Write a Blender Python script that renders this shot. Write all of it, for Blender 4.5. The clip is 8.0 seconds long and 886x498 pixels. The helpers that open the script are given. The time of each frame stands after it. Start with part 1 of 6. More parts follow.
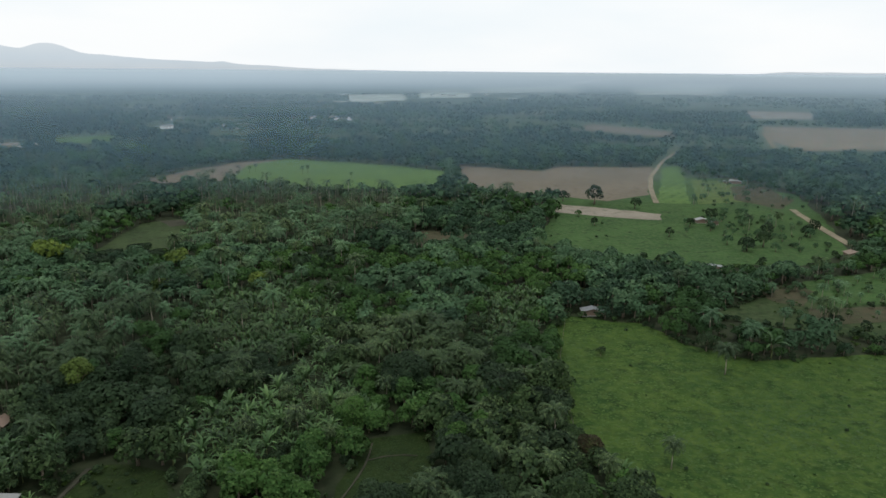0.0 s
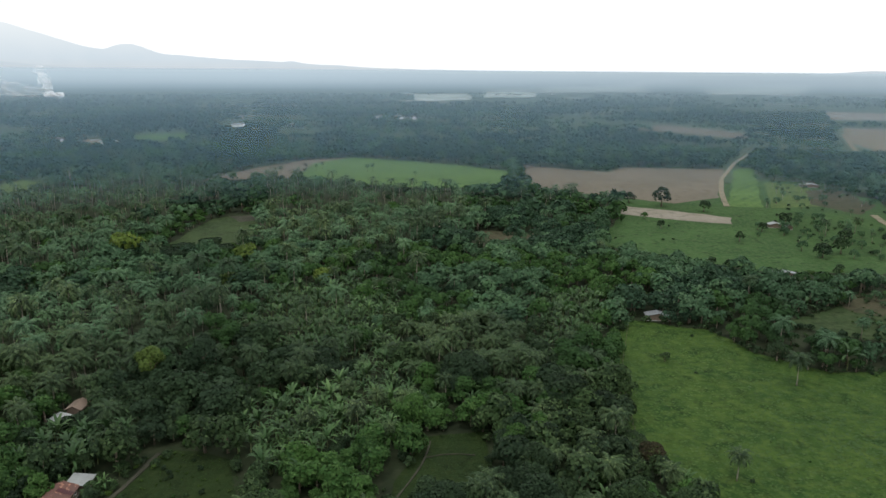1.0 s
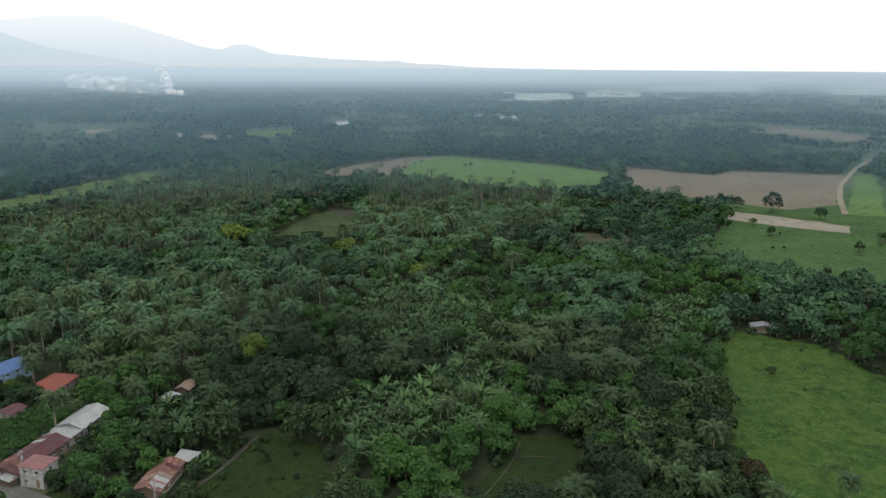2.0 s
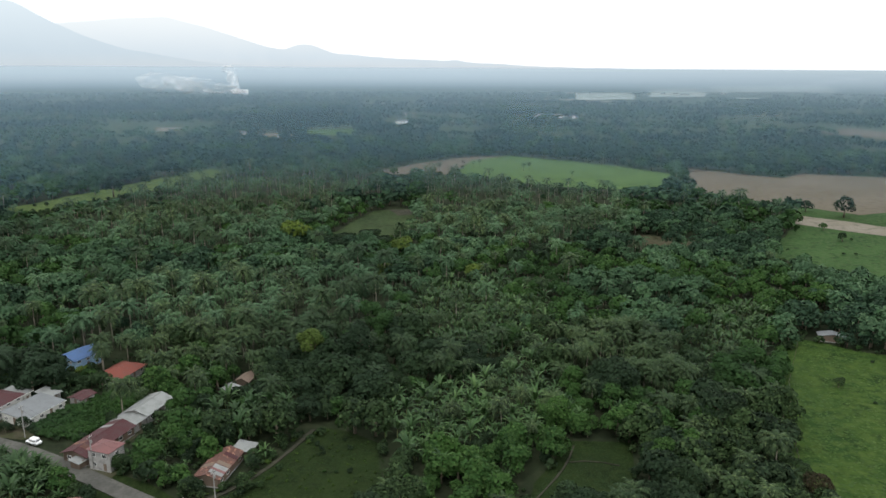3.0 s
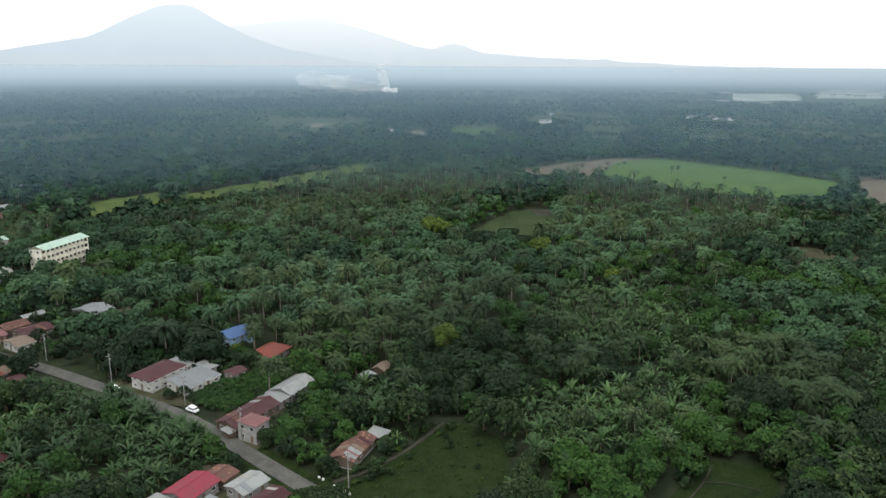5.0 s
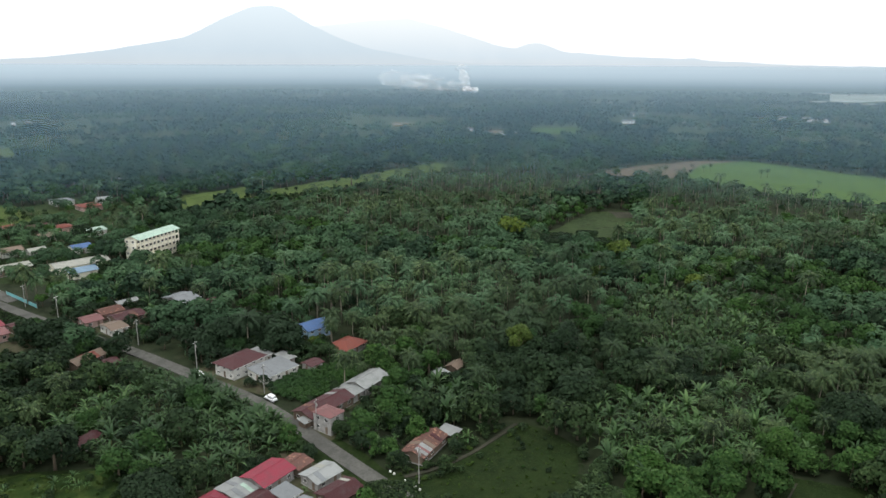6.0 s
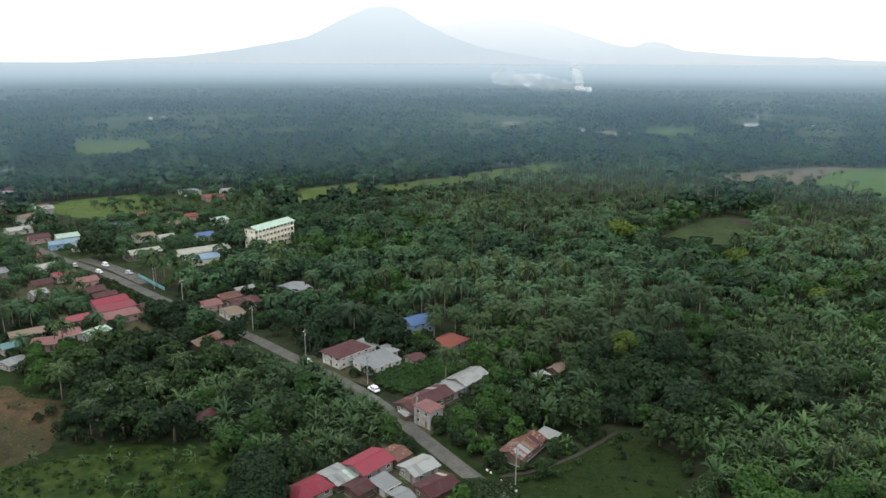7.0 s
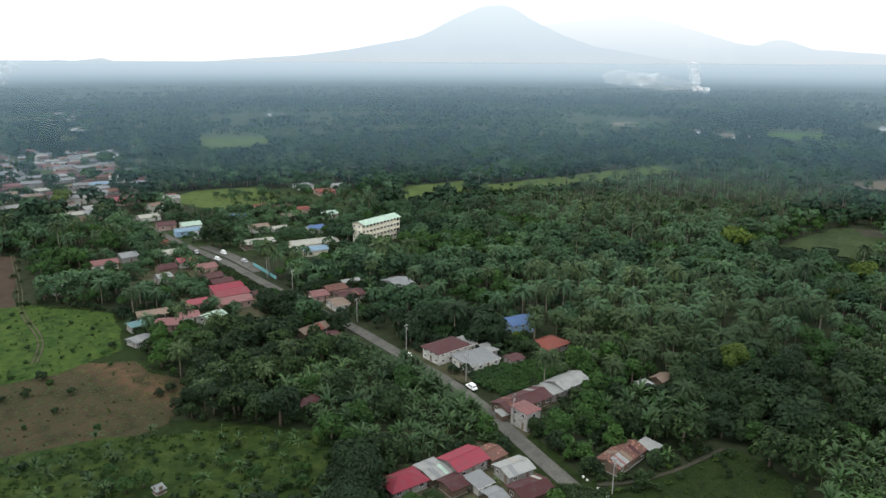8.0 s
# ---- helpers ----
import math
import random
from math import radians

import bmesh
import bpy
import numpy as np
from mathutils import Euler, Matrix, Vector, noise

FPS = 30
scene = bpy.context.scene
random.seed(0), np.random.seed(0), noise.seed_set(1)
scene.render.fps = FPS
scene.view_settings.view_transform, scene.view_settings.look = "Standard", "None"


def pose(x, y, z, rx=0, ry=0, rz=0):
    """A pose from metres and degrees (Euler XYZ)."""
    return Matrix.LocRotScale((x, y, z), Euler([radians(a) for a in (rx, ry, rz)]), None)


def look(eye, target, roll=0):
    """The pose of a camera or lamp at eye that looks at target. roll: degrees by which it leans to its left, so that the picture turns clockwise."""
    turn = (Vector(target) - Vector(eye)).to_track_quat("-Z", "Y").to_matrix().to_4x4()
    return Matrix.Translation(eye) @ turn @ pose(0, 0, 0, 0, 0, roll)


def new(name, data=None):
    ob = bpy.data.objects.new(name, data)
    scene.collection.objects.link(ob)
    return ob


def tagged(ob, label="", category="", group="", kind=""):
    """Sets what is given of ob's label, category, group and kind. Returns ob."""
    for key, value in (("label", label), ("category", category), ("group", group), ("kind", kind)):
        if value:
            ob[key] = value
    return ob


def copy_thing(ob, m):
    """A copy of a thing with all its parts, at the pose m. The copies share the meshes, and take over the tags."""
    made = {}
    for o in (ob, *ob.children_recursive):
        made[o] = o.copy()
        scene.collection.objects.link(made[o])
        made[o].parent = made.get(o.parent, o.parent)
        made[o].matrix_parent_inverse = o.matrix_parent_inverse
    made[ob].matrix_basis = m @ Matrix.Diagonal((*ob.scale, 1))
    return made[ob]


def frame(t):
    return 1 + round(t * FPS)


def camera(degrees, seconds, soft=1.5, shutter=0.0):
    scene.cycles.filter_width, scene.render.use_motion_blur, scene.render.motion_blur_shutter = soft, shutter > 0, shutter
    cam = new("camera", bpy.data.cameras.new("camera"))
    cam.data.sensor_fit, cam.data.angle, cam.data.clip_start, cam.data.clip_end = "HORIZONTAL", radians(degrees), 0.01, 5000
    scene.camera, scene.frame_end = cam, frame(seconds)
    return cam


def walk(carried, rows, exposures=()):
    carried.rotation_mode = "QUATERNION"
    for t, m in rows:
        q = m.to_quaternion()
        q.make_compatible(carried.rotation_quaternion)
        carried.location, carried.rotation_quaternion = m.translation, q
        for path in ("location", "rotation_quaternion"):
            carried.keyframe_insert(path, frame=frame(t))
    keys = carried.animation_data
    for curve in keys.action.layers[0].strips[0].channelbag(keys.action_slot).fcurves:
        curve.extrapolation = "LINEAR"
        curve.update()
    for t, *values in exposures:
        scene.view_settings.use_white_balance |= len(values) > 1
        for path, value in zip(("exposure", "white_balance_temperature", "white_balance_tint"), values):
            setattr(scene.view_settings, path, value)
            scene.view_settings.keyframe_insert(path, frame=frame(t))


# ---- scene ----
# ---- camera: a hovering drone that pans to its left ----
EYE = 100.0
cam = camera(63.6, 8.0, soft=1.55)
PATH = [
    (0.0, -0.11, -14.05, 0.49), (0.5, 2.9, -14.09, 0.46), (1.0, 5.01, -14.13, 0.41), (1.5, 8.48, -14.18, 0.39),
    (2.0, 12.9, -14.25, 0.38), (2.2, 14.6, -14.26, 0.37), (3.3, 18.55, -14.33, 0.27), (3.5, 19.62, -14.34, 0.26), (4.0, 22.75, -14.37, 0.26),
    (4.5, 25.75, -14.39, 0.25), (4.7, 27.02, -14.4, 0.25), (5.8, 34.0, -14.49, 0.22), (6.0, 35.22, -14.5, 0.22), (6.5, 38.23, -14.55, 0.22), (7.0, 43.94, -14.6, 0.26),
    (7.1, 44.91, -14.62, 0.28), (7.2, 49.7, -14.68, 0.3), (7.3, 50.66, -14.7, 0.31), (7.4, 51.5, -14.71, 0.31),
    (7.5, 52.42, -14.71, 0.31), (8.0, 52.47, -14.71, 0.31)]
walk(cam, [(t, pose(0, 0, EYE, 90 + pitch, 0, yaw) @ pose(0, 0, 0, 0, 0, roll)) for t, yaw, pitch, roll in PATH],
     exposures=[(0.0, -0.73), (1.0, -0.54), (2.0, -0.48), (4.5, -0.44), (8.0, -0.38)])

# ---- world: bright overcast sky, a weak wide sun ----
world = bpy.data.worlds.new("sky")
scene.world = world
world.use_nodes = True
wn, wl = world.node_tree.nodes, world.node_tree.links
wn.clear()
w_out = wn.new("ShaderNodeOutputWorld")
w_bg = wn.new("ShaderNodeBackground")
w_sky = wn.new("ShaderNodeTexSky")
w_sky.sky_type = "NISHITA"
w_sky.sun_disc = False
w_sky.sun_elevation = radians(68)
w_sky.sun_rotation = radians(200)
w_sky.dust_density = 4.0
w_coord = wn.new("ShaderNodeTexCoord")
w_map = wn.new("ShaderNodeMapping")
w_map.inputs["Scale"].default_value = (1.2, 1.2, 5.0)
w_noise = wn.new("ShaderNodeTexNoise")
w_noise.inputs["Scale"].default_value = 2.2
w_noise.inputs["Detail"].default_value = 5.0
w_ramp = wn.new("ShaderNodeValToRGB")
w_ramp.color_ramp.elements[0].position = 0.3
w_ramp.color_ramp.elements[0].color = (13.5, 14.5, 15.1, 1)
w_ramp.color_ramp.elements[1].position = 0.62
w_ramp.color_ramp.elements[1].color = (15.1, 15.4, 15.5, 1)
w_mix = wn.new("ShaderNodeMix")
w_mix.data_type = "RGBA"
w_mix.inputs[0].default_value = 0.93
wl.new(w_coord.outputs["Generated"], w_map.inputs["Vector"])
wl.new(w_map.outputs[0], w_noise.inputs["Vector"])
wl.new(w_noise.outputs["Fac"], w_ramp.inputs["Fac"])
wl.new(w_sky.outputs["Color"], w_mix.inputs[6])
wl.new(w_ramp.outputs["Color"], w_mix.inputs[7])
# an overcast sky is brighter overhead than at the horizon
w_sep = wn.new("ShaderNodeSeparateXYZ")
w_up = wn.new("ShaderNodeMapRange")
w_up.inputs["From Min"].default_value, w_up.inputs["From Max"].default_value = 0.12, 1.0
w_up.inputs["To Min"].default_value, w_up.inputs["To Max"].default_value = 1.14, 1.6
w_gain = wn.new("ShaderNodeVectorMath")
w_gain.operation = "SCALE"
wl.new(w_coord.outputs["Generated"], w_sep.inputs[0])
wl.new(w_sep.outputs["Z"], w_up.inputs["Value"])
wl.new(w_mix.outputs[2], w_gain.inputs[0])
wl.new(w_up.outputs["Result"], w_gain.inputs["Scale"])
wl.new(w_gain.outputs[0], w_bg.inputs["Color"])
w_bg.inputs["Strength"].default_value = 0.1
wl.new(w_bg.outputs[0], w_out.inputs["Surface"])

sun_data = bpy.data.lights.new("sun", "SUN")
sun_data.energy = 1.3
sun_data.angle = radians(12)
sun_data.color = (1.0, 0.985, 0.955)
sun = new("sun", sun_data)
sun.matrix_world = look((0, 0, 900), (130, 330, 0))


# ---- materials ----
def shader(name):
    m = bpy.data.materials.new(name)
    m.use_nodes = True
    nt = m.node_tree
    nt.nodes.clear()
    out = nt.nodes.new("ShaderNodeOutputMaterial")
    return m, nt, out


def mixed(nt, fac, a, b):
    """A colour mix; fac is a socket or a number, a and b are sockets or colours."""
    n = nt.nodes.new("ShaderNodeMix")
    n.data_type = "RGBA"
    for sock, v in ((n.inputs[0], fac), (n.inputs[6], a), (n.inputs[7], b)):
        if isinstance(v, bpy.types.NodeSocket):
            nt.links.new(v, sock)
        else:
            sock.default_value = (*v, 1) if isinstance(v, tuple) else v
    return n.outputs[2]


def noisy(nt, scale, detail=3.0, low=0.35, high=0.65, stretch=(1, 1, 1), rough=0.55):
    """Noise over world position, between 0 and 1."""
    geo = nt.nodes.new("ShaderNodeNewGeometry")
    mp = nt.nodes.new("ShaderNodeMapping")
    mp.inputs["Scale"].default_value = stretch
    nz = nt.nodes.new("ShaderNodeTexNoise")
    nz.inputs["Scale"].default_value = scale
    nz.inputs["Detail"].default_value = detail
    nz.inputs["Roughness"].default_value = rough
    rg = nt.nodes.new("ShaderNodeMapRange")
    rg.inputs["From Min"].default_value = low
    rg.inputs["From Max"].default_value = high
    nt.links.new(geo.outputs["Position"], mp.inputs["Vector"])
    nt.links.new(mp.outputs[0], nz.inputs["Vector"])
    nt.links.new(nz.outputs["Fac"], rg.inputs["Value"])
    return rg.outputs["Result"]


def principled(nt, out, color, rough=0.8, metal=0.0, bump=None, strength=0.3, distance=0.1, spec=0.3):
    b = nt.nodes.new("ShaderNodeBsdfPrincipled")
    if isinstance(color, tuple):
        b.inputs["Base Color"].default_value = (*color, 1)
    else:
        nt.links.new(color, b.inputs["Base Color"])
    b.inputs["Roughness"].default_value = rough
    b.inputs["Metallic"].default_value = metal
    b.inputs["Specular IOR Level"].default_value = spec
    if bump is not None:
        n = nt.nodes.new("ShaderNodeBump")
        n.inputs["Strength"].default_value = strength
        n.inputs["Distance"].default_value = distance
        nt.links.new(bump, n.inputs["Height"])
        nt.links.new(n.outputs[0], b.inputs["Normal"])
    nt.links.new(b.outputs[0], out.inputs["Surface"])
    return b


def leaf_material(name, dark, light, tip, grain=0.1, gloss=0.05, spread=0.16):
    """Foliage: tone drifts from plant to plant and from leaf to leaf; light shines through a little."""
    m, nt, out = shader(name)
    geo = nt.nodes.new("ShaderNodeNewGeometry")
    info = nt.nodes.new("ShaderNodeObjectInfo")
    c = mixed(nt, noisy(nt, grain, 2.0, 0.38, 0.62), dark, light)
    add = nt.nodes.new("ShaderNodeMath")
    add.operation = "MULTIPLY"
    nt.links.new(info.outputs["Random"], add.inputs[0])
    add.inputs[1].default_value = 0.55
    c = mixed(nt, add.outputs[0], c, light)
    # each plant has its own tone, some yellower, some bluer
    flat = nt.nodes.new("ShaderNodeMapping")
    flat.inputs["Scale"].default_value = (1, 1, 0)
    cell = nt.nodes.new("ShaderNodeTexVoronoi")
    cell.inputs["Scale"].default_value = spread
    sep = nt.nodes.new("ShaderNodeSeparateColor")
    nt.links.new(geo.outputs["Position"], flat.inputs["Vector"])
    nt.links.new(flat.outputs[0], cell.inputs["Vector"])
    nt.links.new(cell.outputs["Color"], sep.inputs[0])
    deep = nt.nodes.new("ShaderNodeMapRange")
    deep.inputs["From Min"].default_value, deep.inputs["From Max"].default_value = 0.45, 1.0
    deep.inputs["To Max"].default_value = 0.75
    nt.links.new(sep.outputs[0], deep.inputs["Value"])
    c = mixed(nt, deep.outputs["Result"], c, tuple(0.55 * v for v in dark))
    warm = nt.nodes.new("ShaderNodeMapRange")
    warm.inputs["From Min"].default_value, warm.inputs["From Max"].default_value = 0.55, 1.0
    warm.inputs["To Max"].default_value = 0.45
    nt.links.new(sep.outputs[1], warm.inputs["Value"])
    c = mixed(nt, warm.outputs["Result"], c, (1.15 * light[0], 1.15 * light[1], 0.75 * light[2]))
    isl = nt.nodes.new("ShaderNodeMath")
    isl.operation = "POWER"
    nt.links.new(geo.outputs["Random Per Island"], isl.inputs[0])
    isl.inputs[1].default_value = 2.5
    c = mixed(nt, isl.outputs[0], c, tip)
    c = mixed(nt, noisy(nt, 0.012, 2.0, 0.4, 0.68), c, tuple(0.6 * a + 0.4 * b for a, b in zip(dark, (0.034, 0.06, 0.03))))
    dif = nt.nodes.new("ShaderNodeBsdfPrincipled")
    dif.inputs["Roughness"].default_value = 0.6
    dif.inputs["Specular IOR Level"].default_value = gloss
    tra = nt.nodes.new("ShaderNodeBsdfTranslucent")
    nt.links.new(c, dif.inputs["Base Color"])
    nt.links.new(c, tra.inputs["Color"])
    mx = nt.nodes.new("ShaderNodeMixShader")
    mx.inputs[0].default_value = 0.14
    nt.links.new(dif.outputs[0], mx.inputs[1])
    nt.links.new(tra.outputs[0], mx.inputs[2])
    nt.links.new(mx.outputs[0], out.inputs["Surface"])
    return m


M = {}
M["leaf"] = leaf_material("broad leaves", (0.0098, 0.0195, 0.0105), (0.026, 0.050, 0.0195), (0.064, 0.098, 0.038))
M["leaf_dark"] = leaf_material("dark leaves", (0.0085, 0.0175, 0.0105), (0.017, 0.033, 0.016), (0.040, 0.062, 0.030))
M["leaf_bright"] = leaf_material("bright leaves", (0.015, 0.043, 0.0115), (0.033, 0.078, 0.019), (0.071, 0.128, 0.036))
M["weed"] = leaf_material("weed leaves", (0.026, 0.054, 0.012), (0.046, 0.084, 0.018), (0.08, 0.115, 0.028))
M["leaf_yellow"] = leaf_material("yellow green leaves", (0.068, 0.102, 0.017), (0.085, 0.126, 0.023), (0.135, 0.175, 0.034))
M["leaf_palm"] = leaf_material("palm fronds", (0.015, 0.032, 0.0145), (0.038, 0.067, 0.026), (0.112, 0.155, 0.062), 0.1, 0.12)
M["leaf_banana"] = leaf_material("banana leaves", (0.015, 0.041, 0.013), (0.044, 0.094, 0.029), (0.105, 0.175, 0.06), 0.1, 0.2)
# fronds for farther palms: distance haze is put into the leaf colour
M["leaf_palm_hazed"] = leaf_material("grey green fronds paled for haze", (0.047, 0.094, 0.050), (0.082, 0.145, 0.074), (0.115, 0.178, 0.098))
M["leaf_brown"] = leaf_material("red brown leaves", (0.018, 0.016, 0.010), (0.036, 0.030, 0.017), (0.062, 0.050, 0.028))
# paler versions of broad and dark leaves, with haze painted into the colour
M["leaf_hazed"] = leaf_material("broad leaves paled for haze", (0.028, 0.064, 0.033), (0.056, 0.114, 0.056), (0.105, 0.166, 0.085), 0.05)
M["leaf_dark_hazed"] = leaf_material("dark leaves paled for haze", (0.013, 0.031, 0.019), (0.026, 0.058, 0.032), (0.056, 0.098, 0.054), 0.05)


def soil_material(name, a, b, c, big=0.02, fine=0.6, strength=0.5, rows=None, scar=False):
    """Ground cover: two tones in drifts, a third in specks; scar: a torn band where orange subsoil shows; rows: furrows along a direction (degrees, pitch in metres)."""
    m, nt, out = shader(name)
    col = mixed(nt, noisy(nt, big, 4.0, 0.35, 0.65), a, b)
    col = mixed(nt, noisy(nt, 0.16, 4.0, 0.5, 0.72), col, tuple(0.55 * v for v in a))
    fn = noisy(nt, fine, 5.0, 0.45, 0.75)
    col = mixed(nt, fn, col, c)
    bump = noisy(nt, fine * 1.6, 4.0, 0.2, 0.8)
    if rows:
        geo = nt.nodes.new("ShaderNodeNewGeometry")
        mp = nt.nodes.new("ShaderNodeMapping")
        mp.inputs["Rotation"].default_value = (0, 0, radians(rows[0]))
        wv = nt.nodes.new("ShaderNodeTexWave")
        wv.inputs["Scale"].default_value = 0.314 / rows[1]
        wv.inputs["Distortion"].default_value = 1.5
        wv.inputs["Detail"].default_value = 2.0
        nt.links.new(geo.outputs["Position"], mp.inputs["Vector"])
        nt.links.new(mp.outputs[0], wv.inputs["Vector"])
        half = nt.nodes.new("ShaderNodeMath")
        half.operation = "MULTIPLY"
        half.inputs[1].default_value = 0.5
        nt.links.new(wv.outputs["Fac"], half.inputs[0])
        col = mixed(nt, half.outputs[0], col, tuple(0.5 * (x + y) for x, y in zip(b, c)))
    if scar:
        geo = nt.nodes.new("ShaderNodeNewGeometry")
        dot = nt.nodes.new("ShaderNodeVectorMath")
        dot.operation = "DOT_PRODUCT"
        dot.inputs[1].default_value = (-0.3, 0.954, 0)
        nt.links.new(geo.outputs["Position"], dot.inputs[0])
        off = nt.nodes.new("ShaderNodeMath")
        off.operation = "SUBTRACT"
        off.inputs[1].default_value = 117.0
        nt.links.new(dot.outputs["Value"], off.inputs[0])
        far_off = nt.nodes.new("ShaderNodeMath")
        far_off.operation = "ABSOLUTE"
        nt.links.new(off.outputs[0], far_off.inputs[0])
        band = nt.nodes.new("ShaderNodeMapRange")
        band.inputs["From Min"].default_value, band.inputs["From Max"].default_value = 9.0, 1.0
        nt.links.new(far_off.outputs[0], band.inputs["Value"])
        torn = nt.nodes.new("ShaderNodeMath")
        torn.operation = "MULTIPLY"
        nt.links.new(band.outputs["Result"], torn.inputs[0])
        nt.links.new(noisy(nt, 0.22, 5.0, 0.38, 0.58), torn.inputs[1])
        col = mixed(nt, torn.outputs[0], col, (0.088, 0.052, 0.031))
    principled(nt, out, col, 0.95, 0.0, bump, strength, 0.3, 0.1)
    return m


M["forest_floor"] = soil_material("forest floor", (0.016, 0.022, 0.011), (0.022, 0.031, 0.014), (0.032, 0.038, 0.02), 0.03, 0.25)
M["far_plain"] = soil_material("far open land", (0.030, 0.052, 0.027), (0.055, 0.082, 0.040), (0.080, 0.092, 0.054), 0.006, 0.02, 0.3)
M["grass"] = soil_material("pasture grass", (0.017, 0.042, 0.0085), (0.036, 0.066, 0.0118), (0.055, 0.086, 0.0185), 0.07, 0.28, 0.8)
M["rough"] = soil_material("rough meadow grass", (0.0125, 0.029, 0.0065), (0.026, 0.045, 0.0095), (0.042, 0.060, 0.0145), 0.07, 0.28, 0.8)
M["meadow"] = soil_material("fresh meadow", (0.020, 0.050, 0.0135), (0.036, 0.078, 0.021), (0.060, 0.088, 0.032), 0.04, 0.4, 0.6)
M["meadow_light"] = soil_material("yellow green meadow", (0.0534, 0.0846, 0.0239), (0.0718, 0.1058, 0.0294), (0.0920, 0.1242, 0.0414), 0.04, 0.4, 0.6)
M["grass_dull"] = soil_material("dull grass", (0.0096, 0.0191, 0.0048), (0.0155, 0.0276, 0.0066), (0.0221, 0.0332, 0.0096), 0.06, 0.5, 0.7)
M["grass_field"] = soil_material("crop field", (0.036, 0.080, 0.020), (0.064, 0.118, 0.028), (0.090, 0.132, 0.040), 0.03, 0.3, 0.4, (35, 9.0))
M["plough"] = soil_material("ploughed soil", (0.105, 0.085, 0.066), (0.14, 0.112, 0.088), (0.105, 0.105, 0.06), 0.02, 0.3, 0.6, (80, 2.5))
M["fallow"] = soil_material("pale fallow", (0.17, 0.15, 0.12), (0.22, 0.195, 0.16), (0.15, 0.145, 0.10), 0.04, 0.3, 0.5)
M["bare"] = soil_material("dry grass over brown earth", (0.0447, 0.0464, 0.0258), (0.0619, 0.0516, 0.0318), (0.0344, 0.0447, 0.0189), 0.05, 0.35, 0.6)
M["scar"] = soil_material("dry grass with an orange scar", (0.037, 0.032, 0.018), (0.053, 0.039, 0.023), (0.026, 0.032, 0.0125), 0.05, 0.35, 0.6, scar=True)
# paleness raised in the colour, so the flats show through the haze sheet
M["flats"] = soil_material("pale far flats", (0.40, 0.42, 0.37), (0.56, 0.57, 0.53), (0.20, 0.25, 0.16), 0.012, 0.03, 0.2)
M["cleared"] = soil_material("cleared tan land", (0.15, 0.112, 0.074), (0.19, 0.152, 0.105), (0.075, 0.095, 0.044), 0.012, 0.05, 0.4)
M["clearing"] = soil_material("clearing grass", (0.020, 0.036, 0.013), (0.034, 0.054, 0.019), (0.046, 0.060, 0.026), 0.04, 0.3, 0.6)
M["dark_soil"] = soil_material("dark tilled soil", (0.045, 0.03, 0.025), (0.06, 0.04, 0.032), (0.05, 0.045, 0.025), 0.05, 0.5, 0.6, (10, 1.5))
M["dirt"] = soil_material("dirt track", (0.17, 0.145, 0.10), (0.22, 0.185, 0.135), (0.13, 0.125, 0.075), 0.1, 0.8, 0.5)
M["path"] = soil_material("trodden earth", (0.040, 0.039, 0.029), (0.054, 0.050, 0.037), (0.028, 0.036, 0.018), 0.1, 0.8, 0.5)
M["asphalt"] = soil_material("worn concrete road", (0.085, 0.083, 0.076), (0.115, 0.112, 0.100), (0.065, 0.066, 0.056), 0.12, 1.2, 0.2)
M["yard"] = soil_material("swept yard earth", (0.055, 0.055, 0.032), (0.085, 0.075, 0.05), (0.04, 0.055, 0.02), 0.1, 0.5, 0.4)
m_water, nt_, out_ = shader("river water under a white sky")
principled(nt_, out_, (0.22, 0.25, 0.24), 0.12, 0.0, noisy(nt_, 0.05, 3.0), 0.05, 0.1, 0.9)
M["water"] = m_water


def plain(name, color, rough=0.8, metal=0.0, dirt=0.25, scale=0.7, streak=None):
    """Painted or mineral surface with blotches of dirt and, on roofs, streaks that run down the slope."""
    m, nt, out = shader(name)
    info = nt.nodes.new("ShaderNodeObjectInfo")
    lit = tuple(min(1, 1.18 * v) for v in color)
    c = mixed(nt, info.outputs["Random"], color, lit)
    c = mixed(nt, noisy(nt, scale, 5.0, 0.5, 0.85), c, tuple(v * (1 - dirt * 1.6) + 0.02 * dirt for v in color))
    if streak:
        c = mixed(nt, noisy(nt, 1.3, 4.0, 0.55, 0.75, (2.5, 0.35, 1)), c, streak)
    principled(nt, out, c, rough, metal, noisy(nt, 3.0, 3.0), 0.15, 0.03)
    return m


def roof_metal(name, color, rust=(0.13, 0.05, 0.03), amount=0.62, rough=0.72):
    """Corrugated painted sheet: ribs in relief, fading, rust blotches."""
    m, nt, out = shader(name)
    info = nt.nodes.new("ShaderNodeObjectInfo")
    tex = nt.nodes.new("ShaderNodeTexCoord")
    c = mixed(nt, info.outputs["Random"], color, tuple(min(1, 1.2 * v + 0.01) for v in color))
    c = mixed(nt, noisy(nt, 0.5, 5.0, 0.45, 0.8), c, tuple(0.65 * v + 0.03 for v in color))
    c = mixed(nt, noisy(nt, 0.9, 6.0, amount, amount + 0.12), c, rust)
    wv = nt.nodes.new("ShaderNodeTexWave")
    wv.inputs["Scale"].default_value = 1.1
    wv.bands_direction = "Y"
    nt.links.new(tex.outputs["Object"], wv.inputs["Vector"])
    principled(nt, out, c, rough, 0.0, wv.outputs["Fac"], 0.5, 0.05)
    return m


